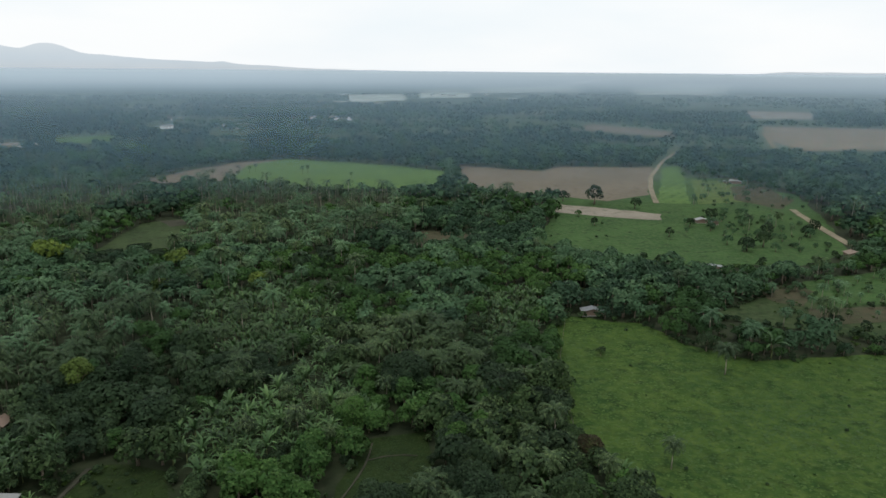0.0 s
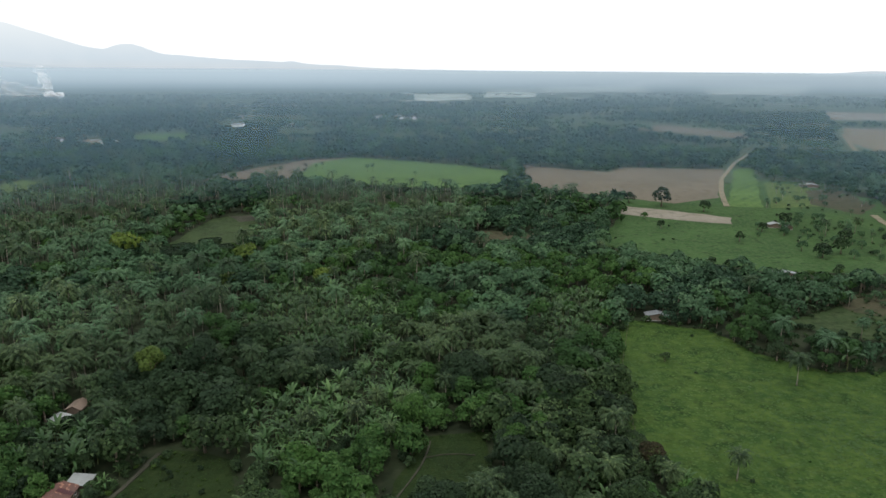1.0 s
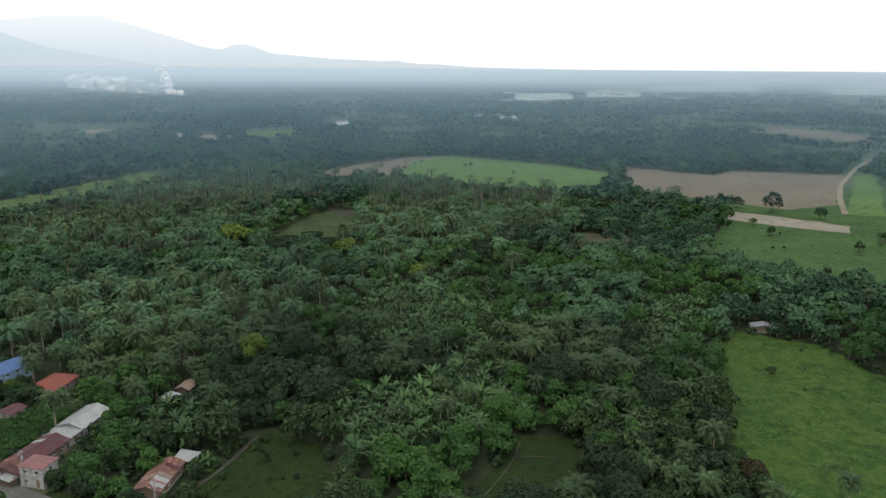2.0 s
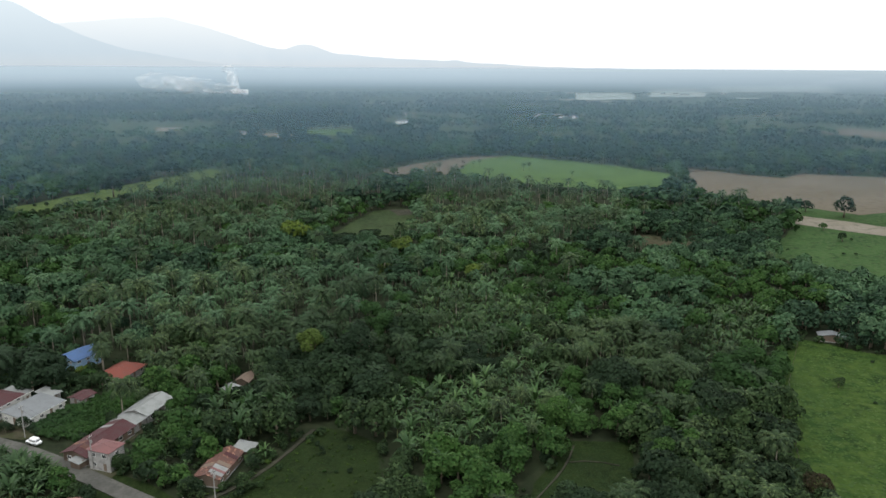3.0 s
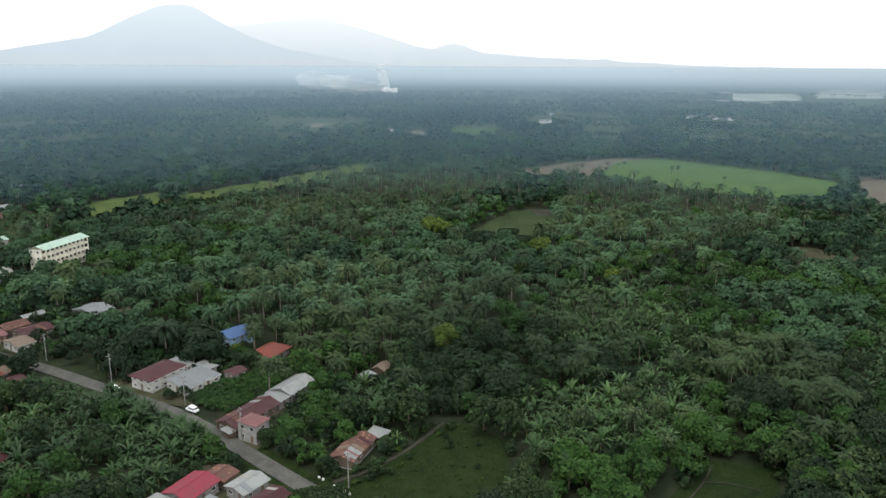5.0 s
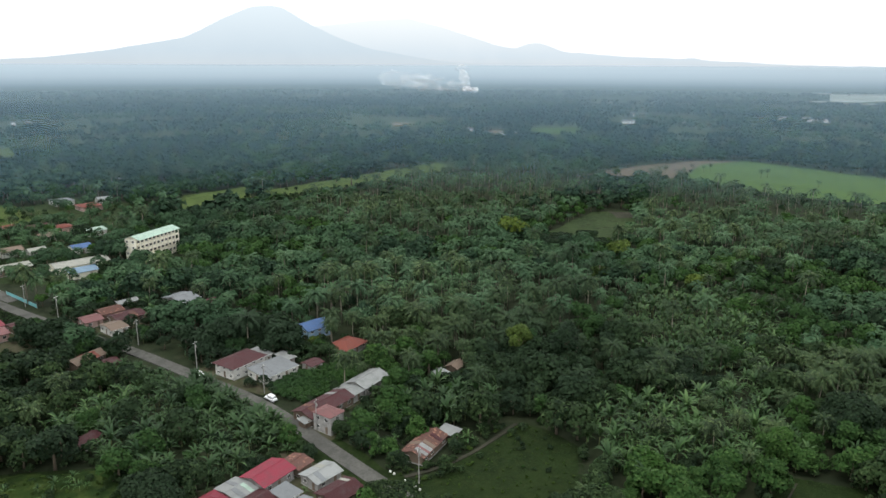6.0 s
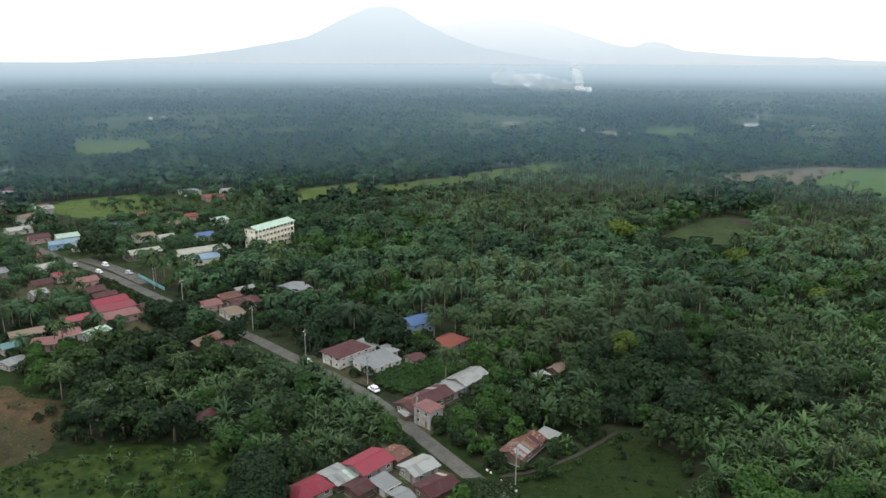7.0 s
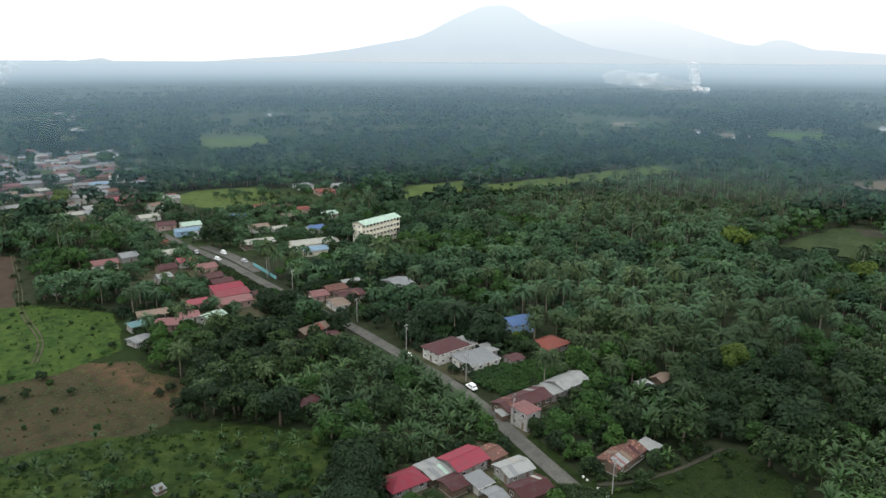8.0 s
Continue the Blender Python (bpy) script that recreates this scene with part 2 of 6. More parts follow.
M["roof_maroon"] = roof_metal("maroon roof sheet", (0.045, 0.0092, 0.0105), amount=0.68)
M["roof_magenta"] = roof_metal("crimson roof sheet", (0.175, 0.017, 0.032), amount=0.72)
M["roof_red"] = roof_metal("faded red roof sheet", (0.175, 0.032, 0.043), amount=0.7)
M["roof_pink"] = roof_metal("pinkish roof sheet", (0.150, 0.064, 0.062), amount=0.7)
M["roof_orange"] = roof_metal("orange red roof sheet", (0.135, 0.030, 0.018), amount=0.75)
M["roof_tan"] = roof_metal("tan roof sheet", (0.1395, 0.0998, 0.0730), amount=0.7)
M["roof_blue"] = roof_metal("blue roof sheet", (0.05, 0.10, 0.215), amount=0.8)
M["roof_paleblue"] = roof_metal("pale blue roof sheet", (0.13, 0.20, 0.265), amount=0.8)
M["roof_teal"] = roof_metal("teal roof sheet", (0.075, 0.16, 0.165), amount=0.74)
M["roof_grey"] = roof_metal("grey roof sheet", (0.1476, 0.1562, 0.1606), amount=0.74)
M["roof_white"] = roof_metal("bare galvanised roof sheet", (0.2055, 0.2125, 0.2055), (0.2, 0.13, 0.09), amount=0.66)
M["roof_green"] = roof_metal("pale green roof sheet", (0.2898, 0.3864, 0.3174), amount=0.76)
M["roof_cream"] = roof_metal("pale cream roof sheet", (0.2525, 0.2525, 0.2157), amount=0.74)
M["roof_rust"] = roof_metal("rusted roof sheet", (0.088, 0.039, 0.029), (0.33, 0.17, 0.11), amount=0.56, rough=0.85)
M["wall_white"] = plain("whitewashed wall", (0.58, 0.57, 0.53), dirt=0.4)
M["wall_cream"] = plain("cream painted wall", (0.84, 0.79, 0.66), scale=0.3)
M["wall_grey"] = plain("bare cement wall", (0.30, 0.29, 0.275), dirt=0.4)
M["wall_wood"] = plain("weathered board wall", (0.16, 0.12, 0.09))
M["wall_blue"] = plain("blue painted wall", (0.28, 0.42, 0.58))
M["wall_pink"] = plain("pink painted wall", (0.42, 0.29, 0.26))
M["trim"] = plain("white trim", (0.72, 0.71, 0.68))
M["concrete"] = plain("grey concrete", (0.30, 0.29, 0.275))
M["bark"] = plain("grey brown bark", (0.15, 0.12, 0.09), 0.95)
M["stem"] = plain("green brown banana stem", (0.11, 0.13, 0.05), 0.8)
M["palm_bark"] = plain("pale palm bark", (0.23, 0.20, 0.16), 0.95)
M["dark_metal"] = plain("dark metal", (0.04, 0.04, 0.045), 0.5, 0.3)
M["rubber"] = plain("black rubber", (0.02, 0.02, 0.02), 0.9)
M["car_paint"] = plain("white car paint", (0.8, 0.8, 0.8), 0.25, 0.0, 0.05)
M["car_grey"] = plain("silver car paint", (0.45, 0.46, 0.48), 0.3, 0.2, 0.05)
M["car_blue"] = plain("teal painted metal", (0.15, 0.42, 0.45), 0.5)
mg, nt_, out_ = shader("window glass")
principled(nt_, out_, (0.02, 0.025, 0.03), 0.08, 0.0, None, 0, 0, 0.6)
M["glass"] = mg


# ---- mesh helpers ----
def tri_mesh(name, verts, tris, mats, index=None):
    """A triangle mesh from arrays."""
    verts, tris = np.asarray(verts, np.float32), np.asarray(tris, np.int32)
    me = bpy.data.meshes.new(name)
    me.vertices.add(len(verts))
    me.vertices.foreach_set("co", verts.ravel())
    me.loops.add(3 * len(tris))
    me.loops.foreach_set("vertex_index", tris.ravel())
    me.polygons.add(len(tris))
    me.polygons.foreach_set("loop_start", np.arange(0, 3 * len(tris), 3, dtype=np.int32))
    for m in mats:
        me.materials.append(m)
    if index is not None:
        me.polygons.foreach_set("material_index", np.asarray(index, np.int32))
    me.update(calc_edges=True)
    return me


def part(name, bm, material, parent, label=""):
    """Links a bmesh as one mesh object under a thing or a part."""
    me = bpy.data.meshes.new(name)
    bm.to_mesh(me)
    bm.free()
    me.materials.append(material)
    ob = new(name, me)
    ob.parent = parent
    return tagged(ob, label)


def share(name, me, parent, m=None, label=""):
    """A part on mesh data that other parts use too."""
    ob = new(name, me)
    ob.parent = parent
    if m is not None:
        ob.matrix_basis = m
    return tagged(ob, label)


def box(bm, x, y, z, sx, sy, sz, rz=0.0, bevel=0.0):
    """A box with its centre at x, y and its underside at z."""
    r = bmesh.ops.create_cube(bm, size=1.0, matrix=pose(x, y, z + sz / 2, 0, 0, rz) @ Matrix.Diagonal((sx, sy, sz, 1)))
    if bevel:
        edges = list({e for v in r["verts"] for e in v.link_edges})
        bmesh.ops.bevel(bm, geom=edges, offset=bevel, segments=1, affect="EDGES")
    return bm


def tube(bm, points, radii, sides=8):
    """A tapered tube along points."""
    rings = []
    for i, p in enumerate(points):
        a, b = Vector(points[max(0, i - 1)]), Vector(points[min(len(points) - 1, i + 1)])
        q = (b - a).to_track_quat("Z", "Y")
        rings.append([bm.verts.new(Vector(p) + q @ Vector((radii[i] * math.cos(k * math.tau / sides),
                                                           radii[i] * math.sin(k * math.tau / sides), 0))) for k in range(sides)])
    for r0, r1 in zip(rings, rings[1:]):
        for k in range(sides):
            bm.faces.new((r0[k], r0[(k + 1) % sides], r1[(k + 1) % sides], r1[k]))
    bm.faces.new(rings[0][::-1])
    bm.faces.new(rings[-1])
    return bm


# ---- the ground: one sheet to the horizon, rising gently towards the far foothills ----
FAR = 4800.0


def rise(r):
    return 88.0 * np.clip((np.asarray(r, float) - 1500.0) / 3300.0, 0, 1.2) ** 2


def ground_z(x, y):
    return float(rise(math.hypot(x, y)))


radii = np.concatenate([[0.0], np.linspace(40, 600, 15), np.geomspace(640, FAR, 60)])
turns = np.linspace(0, math.tau, 145)[:-1]
gv = np.array([(r * math.cos(a), r * math.sin(a), rise(r)) for r in radii[1:] for a in turns] + [(0, 0, 0)])
gt, n_t = [], len(turns)
for i in range(len(radii) - 2):
    for k in range(n_t):
        a, b = i * n_t + k, i * n_t + (k + 1) % n_t
        gt += [(a, a + n_t, b), (b, a + n_t, b + n_t)]
gt += [(len(gv) - 1, k, (k + 1) % n_t) for k in range(n_t)]
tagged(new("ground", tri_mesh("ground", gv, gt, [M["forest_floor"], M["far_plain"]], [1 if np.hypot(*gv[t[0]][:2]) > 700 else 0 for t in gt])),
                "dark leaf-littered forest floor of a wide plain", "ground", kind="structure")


def inside(px, py, poly):
    """Which of the points lie within the outline."""
    px, py = np.asarray(px, float), np.asarray(py, float)
    hit = np.zeros(px.shape, bool)
    for (x0, y0), (x1, y1) in zip(poly, poly[1:] + poly[:1]):
        cross = (y0 > py) != (y1 > py)
        with np.errstate(divide="ignore", invalid="ignore"):
            hit ^= cross & (px < (x1 - x0) * (py - y0) / (y1 - y0 + 1e-12) + x0)
    return hit


def wavy(poly, step, amount, seed):
    """The outline with soft, uneven edges."""
    rng, pts = np.random.default_rng(seed), []
    for (x0, y0), (x1, y1) in zip(poly, poly[1:] + poly[:1]):
        n = max(1, int(math.hypot(x1 - x0, y1 - y0) / step))
        for k in range(n):
            j = rng.normal(0, amount, 2) if k else (0, 0)
            pts.append((x0 + (x1 - x0) * k / n + j[0], y0 + (y1 - y0) * k / n + j[1]))
    return pts


FIELDS = []  # outlines that stay free of trees


def field(poly, material, label, lift=0.06, clear=True, step=9.0, amount=0.9, category="field", name="field"):
    """A patch of open ground, laid just above the ground sheet."""
    serial = len(FIELDS)
    pts = wavy(poly, step, amount if math.hypot(*poly[0]) > 300 else 1.8 * amount, serial)
    bm = bmesh.new()
    vs = [bm.verts.new((x, y, 0)) for x, y in pts]
    bm.faces.new(vs)
    bmesh.ops.triangulate(bm, faces=bm.faces[:])
    r_far = max(math.hypot(x, y) for x, y in pts)
    if r_far > 1400:
        bmesh.ops.subdivide_edges(bm, edges=bm.edges[:], cuts=3, use_grid_fill=True)
    for v in bm.verts:
        v.co.z = ground_z(v.co.x, v.co.y) + lift + 0.011 * (serial % 12) + max(0, r_far - 1400) * 0.0006
    bmesh.ops.recalc_face_normals(bm, faces=bm.faces[:])
    if bm.faces[:][0].normal.z < 0:
        bmesh.ops.reverse_faces(bm, faces=bm.faces[:])
    ob = part(name, bm, material, None)
    if clear:
        FIELDS.append(poly)
    return tagged(ob, label, category, kind="structure")


field([(-345, -5), (-332, 40), (-299, 64), (-250, 60), (-213, 61), (-195, 51), (-180, 68), (-161, 85), (-136, 68), (-145, -12)], M["grass_dull"], "rough grass round the meadows", 0.02)
GRASS = [(49, 285), (81, 277), (92, 254), (113, 238), (164, 245), (230, 260), (190, 110), (70, 112), (52, 148), (50, 158), (43, 168), (36, 183), (37, 205), (40, 236)]
field(GRASS, M["grass"], "lush green grazed pasture with uneven tufts")
PASTURE = [(56, 415), (84, 515), (97, 555), (180, 535), (178, 470), (248, 472), (236, 409), (192, 370), (131, 368), (91, 395)]
field([(56, 415), (84, 515), (97, 600), (130, 640), (240, 690), (300, 600), (262, 470), (236, 400), (192, 368), (91, 393)], M["meadow"], "open grazed grassland beyond the woods", 0.0)
field(PASTURE, M["meadow"], "green pasture with scattered small trees")
field([(100, 555), (124, 600), (175, 590), (190, 545), (160, 512), (120, 528)], M["meadow"], "green grass round lone trees", 0.05)
field([(89, 545), (126, 528), (159, 508), (153, 487), (119, 496), (82, 513)], M["fallow"], "pale bare fallow strip in the pasture", 0.12)
field([(17, 774), (103, 730), (124, 771), (227, 769), (172, 590), (131, 560), (85, 590), (20, 620)], M["plough"], "brown ploughed field with fine furrows")
field([(-195, 655), (-208, 764), (-176, 816), (-88, 782), (-25, 748), (10, 720), (-11, 615), (-93, 610)], M["grass_field"], "light green crop field on a low rise")
field([(-275, 625), (-256, 713), (-225, 782), (-178, 816), (-208, 755), (-200, 650)], M["plough"], "brown tilled slope beside the crop field", 0.1)
field([(236, 765), (264, 790), (194, 550), (170, 553)], M["grass_field"], "pale green strip field beside the dirt road", 0.1)
field([(239, 683), (271, 670), (240, 560), (200, 550)], M["meadow_light"], "bright green scrubby field", 0.1)
field([(258, 636), (289, 651), (285, 570), (256, 530), (236, 570)], M["bare"], "brown bare plot among trees", 0.14)
field([(612, 1381), (860, 1335), (640, 970), (474, 950), (506, 1128)], M["cleared"], "wide pale brown cleared land", 0.3)
field([(795, 1906), (938, 1849), (816, 1585), (688, 1609)], M["fallow"], "pale straw-coloured far field", 0.3)
field([(220, 1298), (292, 1403), (396, 1243), (362, 1114), (310, 1190)], M["plough"], "reddish brown far field", 0.3)
field([(-25, 420), (-15, 447), (19, 443), (17, 418)], M["bare"], "small brown clearing in the woods")
field([(-195, 375), (-198, 463), (-172, 482), (-150, 400)], M["clearing"], "dull green clearing among palms")
field([(-176, 452), (-190, 470), (-172, 480), (-164, 462)], M["path"], "dry grey-brown patch in the clearing", 0.12)
field([(-450, 380), (-444, 480), (-437, 605), (-398, 592), (-405, 450), (-420, 375)], M["meadow_light"], "long yellow-green meadow between woods")
field([(-472, 310), (-467, 375), (-437, 357), (-435, 300)], M["meadow_light"], "yellow-green meadow near the village")
field([(-977, 326), (-919, 410), (-815, 362), (-835, 290)], M["meadow_light"], "pale green far field")
field([(-535, 150), (-562, 184), (-551, 236), (-480, 218), (-480, 170)], M["meadow_light"], "yellow-green paddock beside the village")
field([(-453, 295), (-482, 332), (-477, 389), (-435, 360)], M["meadow_light"], "yellow-green meadow with bushes")
field([(-340, 5), (-330, 36), (-299, 61), (-257, 54), (-248, 32), (-250, 5)], M["grass"], "bright green rough meadow")
field([(-262, 0), (-262, 30), (-244, 55), (-211, 63), (-193, 50), (-196, 0)], M["scar"], "dry brown grass with a scar of bare orange earth", 0.1)
field([(-203, -5), (-195, 35), (-178, 69), (-161, 85), (-135, 68), (-150, -10)], M["rough"], "rough green grass with shrubs", 0.14)
field([(-430, 20), (-423, 41), (-320, 29), (-310, 15)], M["dark_soil"], "dark red-brown tilled plot", 0.1)
field([(-97, 122), (-89, 166), (-70, 163), (-55, 139), (-60, 120)], M["grass_dull"], "mown grass plot bordered by trees")
field([(-25, 145), (-21, 180), (-4, 185), (-2, 160), (-8, 145)], M["grass_dull"], "small grassy clearing with a footpath", 0.05)
field([(-819, 1001), (-769, 1014), (-735, 960), (-765, 935)], M["fallow"], "pale far clearing", 0.3)
field([(-560, 1037), (-494, 1089), (-455, 990), (-512, 955)], M["grass_field"], "pale green far field", 0.3)
field([(-597, 968), (-568, 980), (-530, 907), (-553, 900)], M["fallow"], "pale bare far plot", 0.3)
GARDEN = [(-158, 135), (-167, 141), (-166, 153), (-160, 168), (-148, 165), (-146, 141)]
field(GARDEN, M["forest_floor"], "dark garden soil under rows of shrubs", 0.05)
field([(-196, 132), (-196, 153), (-160, 156), (-163, 134)], M["yard"], "trodden earth yard round houses", 0.08)
field([(-146, 123), (-146, 165), (-135, 165), (-135, 137), (-127, 136), (-126, 122)], M["yard"], "trodden earth yard behind the road", 0.08)
field([(-134, 80), (-134, 116), (-100, 115), (-98, 100), (-120, 80)], M["yard"], "trodden earth yard between tin-roofed houses", 0.09)
field([(-460, 100), (-460, 205), (-330, 188), (-328, 158), (-395, 112)], M["clearing"], "school and village green", 0.05)
field([(-520, 180), (-545, 275), (-480, 290), (-400, 230), (-400, 195)], M["clearing"], "dull village green with gardens", 0.04)
field([(-390, 60), (-390, 115), (-262, 120), (-262, 85), (-330, 88)], M["yard"], "trodden earth of the village yards", 0.07)
field([(-280, 134), (-280, 160), (-245, 150), (-245, 133)], M["yard"], "trodden earth yards beside the road", 0.07)
field([(230, 300), (150, 315), (110, 285), (165, 262), (250, 275)], M["clearing"], "open grass with dry patches among trees", 0.05)
field([(205, 560), (240, 690), (275, 690), (292, 560), (250, 478), (195, 482), (182, 545)], M["meadow"], "scrubby grass with scattered palms", 0.05)
field([(-86, 110), (-115, 114.5), (-140, 119.5), (-140, 131), (-115, 127), (-88, 122)], M["grass_dull"], "mown grass verge of the road", 0.05)
field([(146, 322), (170, 335), (176, 322), (160, 300), (150, 305)], M["bare"], "dry brown earth near the pasture", 0.14)
field([(178, 338), (236, 362), (250, 330), (200, 303), (166, 298)], M["meadow"], "green scrubby plot with scattered palms", 0.12)
field([(151, 274), (160, 296), (200, 300), (245, 296), (240, 280), (190, 282)], M["bare"], "dry brown plot behind the pasture", 0.16)

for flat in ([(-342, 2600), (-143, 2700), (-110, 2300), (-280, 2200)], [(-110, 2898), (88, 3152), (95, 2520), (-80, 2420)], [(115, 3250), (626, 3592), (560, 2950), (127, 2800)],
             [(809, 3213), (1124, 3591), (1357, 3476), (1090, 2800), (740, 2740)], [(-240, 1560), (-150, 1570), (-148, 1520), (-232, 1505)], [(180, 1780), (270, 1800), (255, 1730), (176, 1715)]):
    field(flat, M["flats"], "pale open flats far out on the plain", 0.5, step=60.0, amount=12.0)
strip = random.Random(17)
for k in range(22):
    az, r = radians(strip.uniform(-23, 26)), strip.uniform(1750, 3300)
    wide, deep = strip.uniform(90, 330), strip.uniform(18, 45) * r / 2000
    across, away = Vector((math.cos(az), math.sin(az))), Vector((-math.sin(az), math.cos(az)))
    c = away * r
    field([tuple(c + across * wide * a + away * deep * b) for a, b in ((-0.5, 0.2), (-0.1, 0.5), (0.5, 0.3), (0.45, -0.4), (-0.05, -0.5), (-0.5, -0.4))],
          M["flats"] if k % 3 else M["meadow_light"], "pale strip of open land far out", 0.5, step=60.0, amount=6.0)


def ribbon(points, width, material, name, label, lift=0.1, category="road", wobble=0.0, clear=0.0):
    """A road or path with slightly uneven edges."""
    rng = np.random.default_rng(len(points))
    lift += 0.16
    fine = []
    for (x0, y0), (x1, y1) in zip(points, points[1:]):
        n = max(1, int(math.hypot(x1 - x0, y1 - y0) / 6))
        fine += [(x0 + (x1 - x0) * k / n, y0 + (y1 - y0) * k / n) for k in range(n)]
    fine.append(points[-1])
    for _ in range(3):
        fine = [fine[0]] + [tuple((np.array(a) + 2 * np.array(b) + np.array(c)) / 4) for a, b, c in zip(fine, fine[1:], fine[2:])] + [fine[-1]]
    bm = bmesh.new()
    rows = []
    for i, (x, y) in enumerate(fine):
        a, b = fine[max(0, i - 1)], fine[min(len(fine) - 1, i + 1)]
        d = Vector((b[0] - a[0], b[1] - a[1], 0)).normalized()
        s = Vector((-d.y, d.x, 0)) * width / 2
        z = ground_z(x, y) + lift
        e = rng.normal(0, wobble, 2)
        left, right = Vector((x, y, z)) + s * (1 + e[0]), Vector((x, y, z)) - s * (1 + e[1])
        down = Vector((0, 0, -lift - 0.15))
        rows.append([bm.verts.new(p) for p in (left + down, left, right, right + down)])
    for r0, r1 in zip(rows, rows[1:]):
        for k in range(3):
            bm.faces.new((r0[k + 1], r0[k], r1[k], r1[k + 1]))
    bmesh.ops.recalc_face_normals(bm, faces=bm.faces[:])
    ob = tagged(part(name, bm, material, None), label, category, kind="structure")
    TRACKS.append((fine, width / 2 + clear))
    return ob, fine


TRACKS = []
ROAD = [(-40, 106), (-97, 117.5), (-115, 121), (-135, 125.5), (-153, 129.5), (-169, 131), (-191, 130.5), (-223, 131), (-272, 128), (-303, 127),
        (-346, 126), (-387, 121), (-440, 118), (-520, 112), (-640, 105), (-900, 90)]
ribbon(ROAD, 4.7, M["asphalt"], "road", "worn grey concrete village road", 0.16, clear=1.3)
ribbon([(-320, 133), (-356, 133), (-385, 128)], 6.5, M["asphalt"], "road", "wide concrete apron beside the village road", 0.14, clear=1.0)
ribbon([(357, 981), (307, 935), (252, 819), (204, 696), (182, 617), (168, 552)], 4.2, M["dirt"], "track", "tan dirt road between fields", 0.2, "track", 0.08, 6.0)
ribbon([(300, 985), (374, 960), (448, 965), (554, 1247)], 6.0, M["dirt"], "track", "tan dirt road past far woods", 0.2, "track", 0.1, 12.0)
ribbon([(264, 530), (252, 464), (245, 415)], 5.0, M["dirt"], "track", "pale dirt road among trees", 0.2, "track", 0.08, 5.0)
for side in (-0.75, 0.75):
    ribbon([(-424, 41 + side), (-351, 35 + side), (-323, 31 + side), (-297, 32 + side), (-286, 34 + side), (-272, 30 + side), (-262, 27 + side)], 0.62, M["yard"], "wheel_rut", "tan wheel rut of a cart track through the meadow", 0.2, "track", 0.3)
ribbon([(-99, 124), (-92, 134), (-91, 145), (-90, 164)], 1.2, M["path"], "track", "earthen track beside the grass plot", 0.14, "track", 0.12, 1.0)
ribbon([(-24, 150), (-22, 157), (-20.2, 161), (-19.6, 166), (-18.2, 170), (-18.6, 178)], 0.45, M["path"], "track", "narrow trodden footpath in the clearing", 0.14, "path", 0.15)
ribbon([(-19, 169), (-15, 172.5), (-11, 173.5), (-6, 171.5)], 0.35, M["path"], "track", "narrow trodden footpath branching off", 0.15, "path", 0.15)
ribbon([(-640, 105), (-700, 160), (-740, 250)], 5.0, M["dirt"], "track", "pale lane in the far village", 0.2, "track", 0.1, 2.0)
ribbon([(60, 3240), (117, 3297), (581, 3489), (690, 3700), (850, 3950)], 60.0, M["water"], "water", "pale river bend in the far plain", 3.0, "river", 0.1)
ribbon([(850, 3250), (1300, 3300), (1900, 3000)], 26.0, M["water"], "water", "pale far channel across the plain", 3.0, "river", 0.2)


# ---- plants ----
def cards(centres, normals, size, rng):
    """Folded leaf sprays: one small bent diamond at each centre, facing its normal."""
    n = len(centres)
    normals = normals / np.linalg.norm(normals, axis=1, keepdims=True)
    u = np.cross(normals, rng.normal(size=(n, 3)))
    u /= np.linalg.norm(u, axis=1, keepdims=True)
    v = np.cross(normals, u)
    s = (size * rng.uniform(0.65, 1.3, n))[:, None]
    k = rng.uniform(0.45, 0.8, n)[:, None]
    p = np.stack([centres + u * s - normals * s * 0.25, centres + v * s * k, centres - u * s - normals * s * 0.25, centres - v * s * k], 1)
    t = np.arange(n)[:, None] * 4 + np.array([[0, 1, 3]]), np.arange(n)[:, None] * 4 + np.array([[1, 2, 3]])
    return p.reshape(-1, 3), np.stack(t, 1).reshape(-1, 3)


def slips(centres, normals, size, rng):
    """Smaller leaf sprays: one uneven pointed blade at each centre."""
    n = len(centres)
    normals = normals / np.linalg.norm(normals, axis=1, keepdims=True)
    u = np.cross(normals, rng.normal(size=(n, 3)))
    u /= np.linalg.norm(u, axis=1, keepdims=True)
    v = np.cross(normals, u)
    s = (size * rng.uniform(0.7, 1.3, n))[:, None]
    k = rng.uniform(0.7, 1.15, (n, 2, 1))
    p = np.stack([centres + u * s, centres + (-0.5 * u + 0.87 * v) * s * k[:, 0], centres - (0.5 * u + 0.87 * v) * s * k[:, 1]], 1)
    return p.reshape(-1, 3), np.arange(3 * n).reshape(-1, 3)


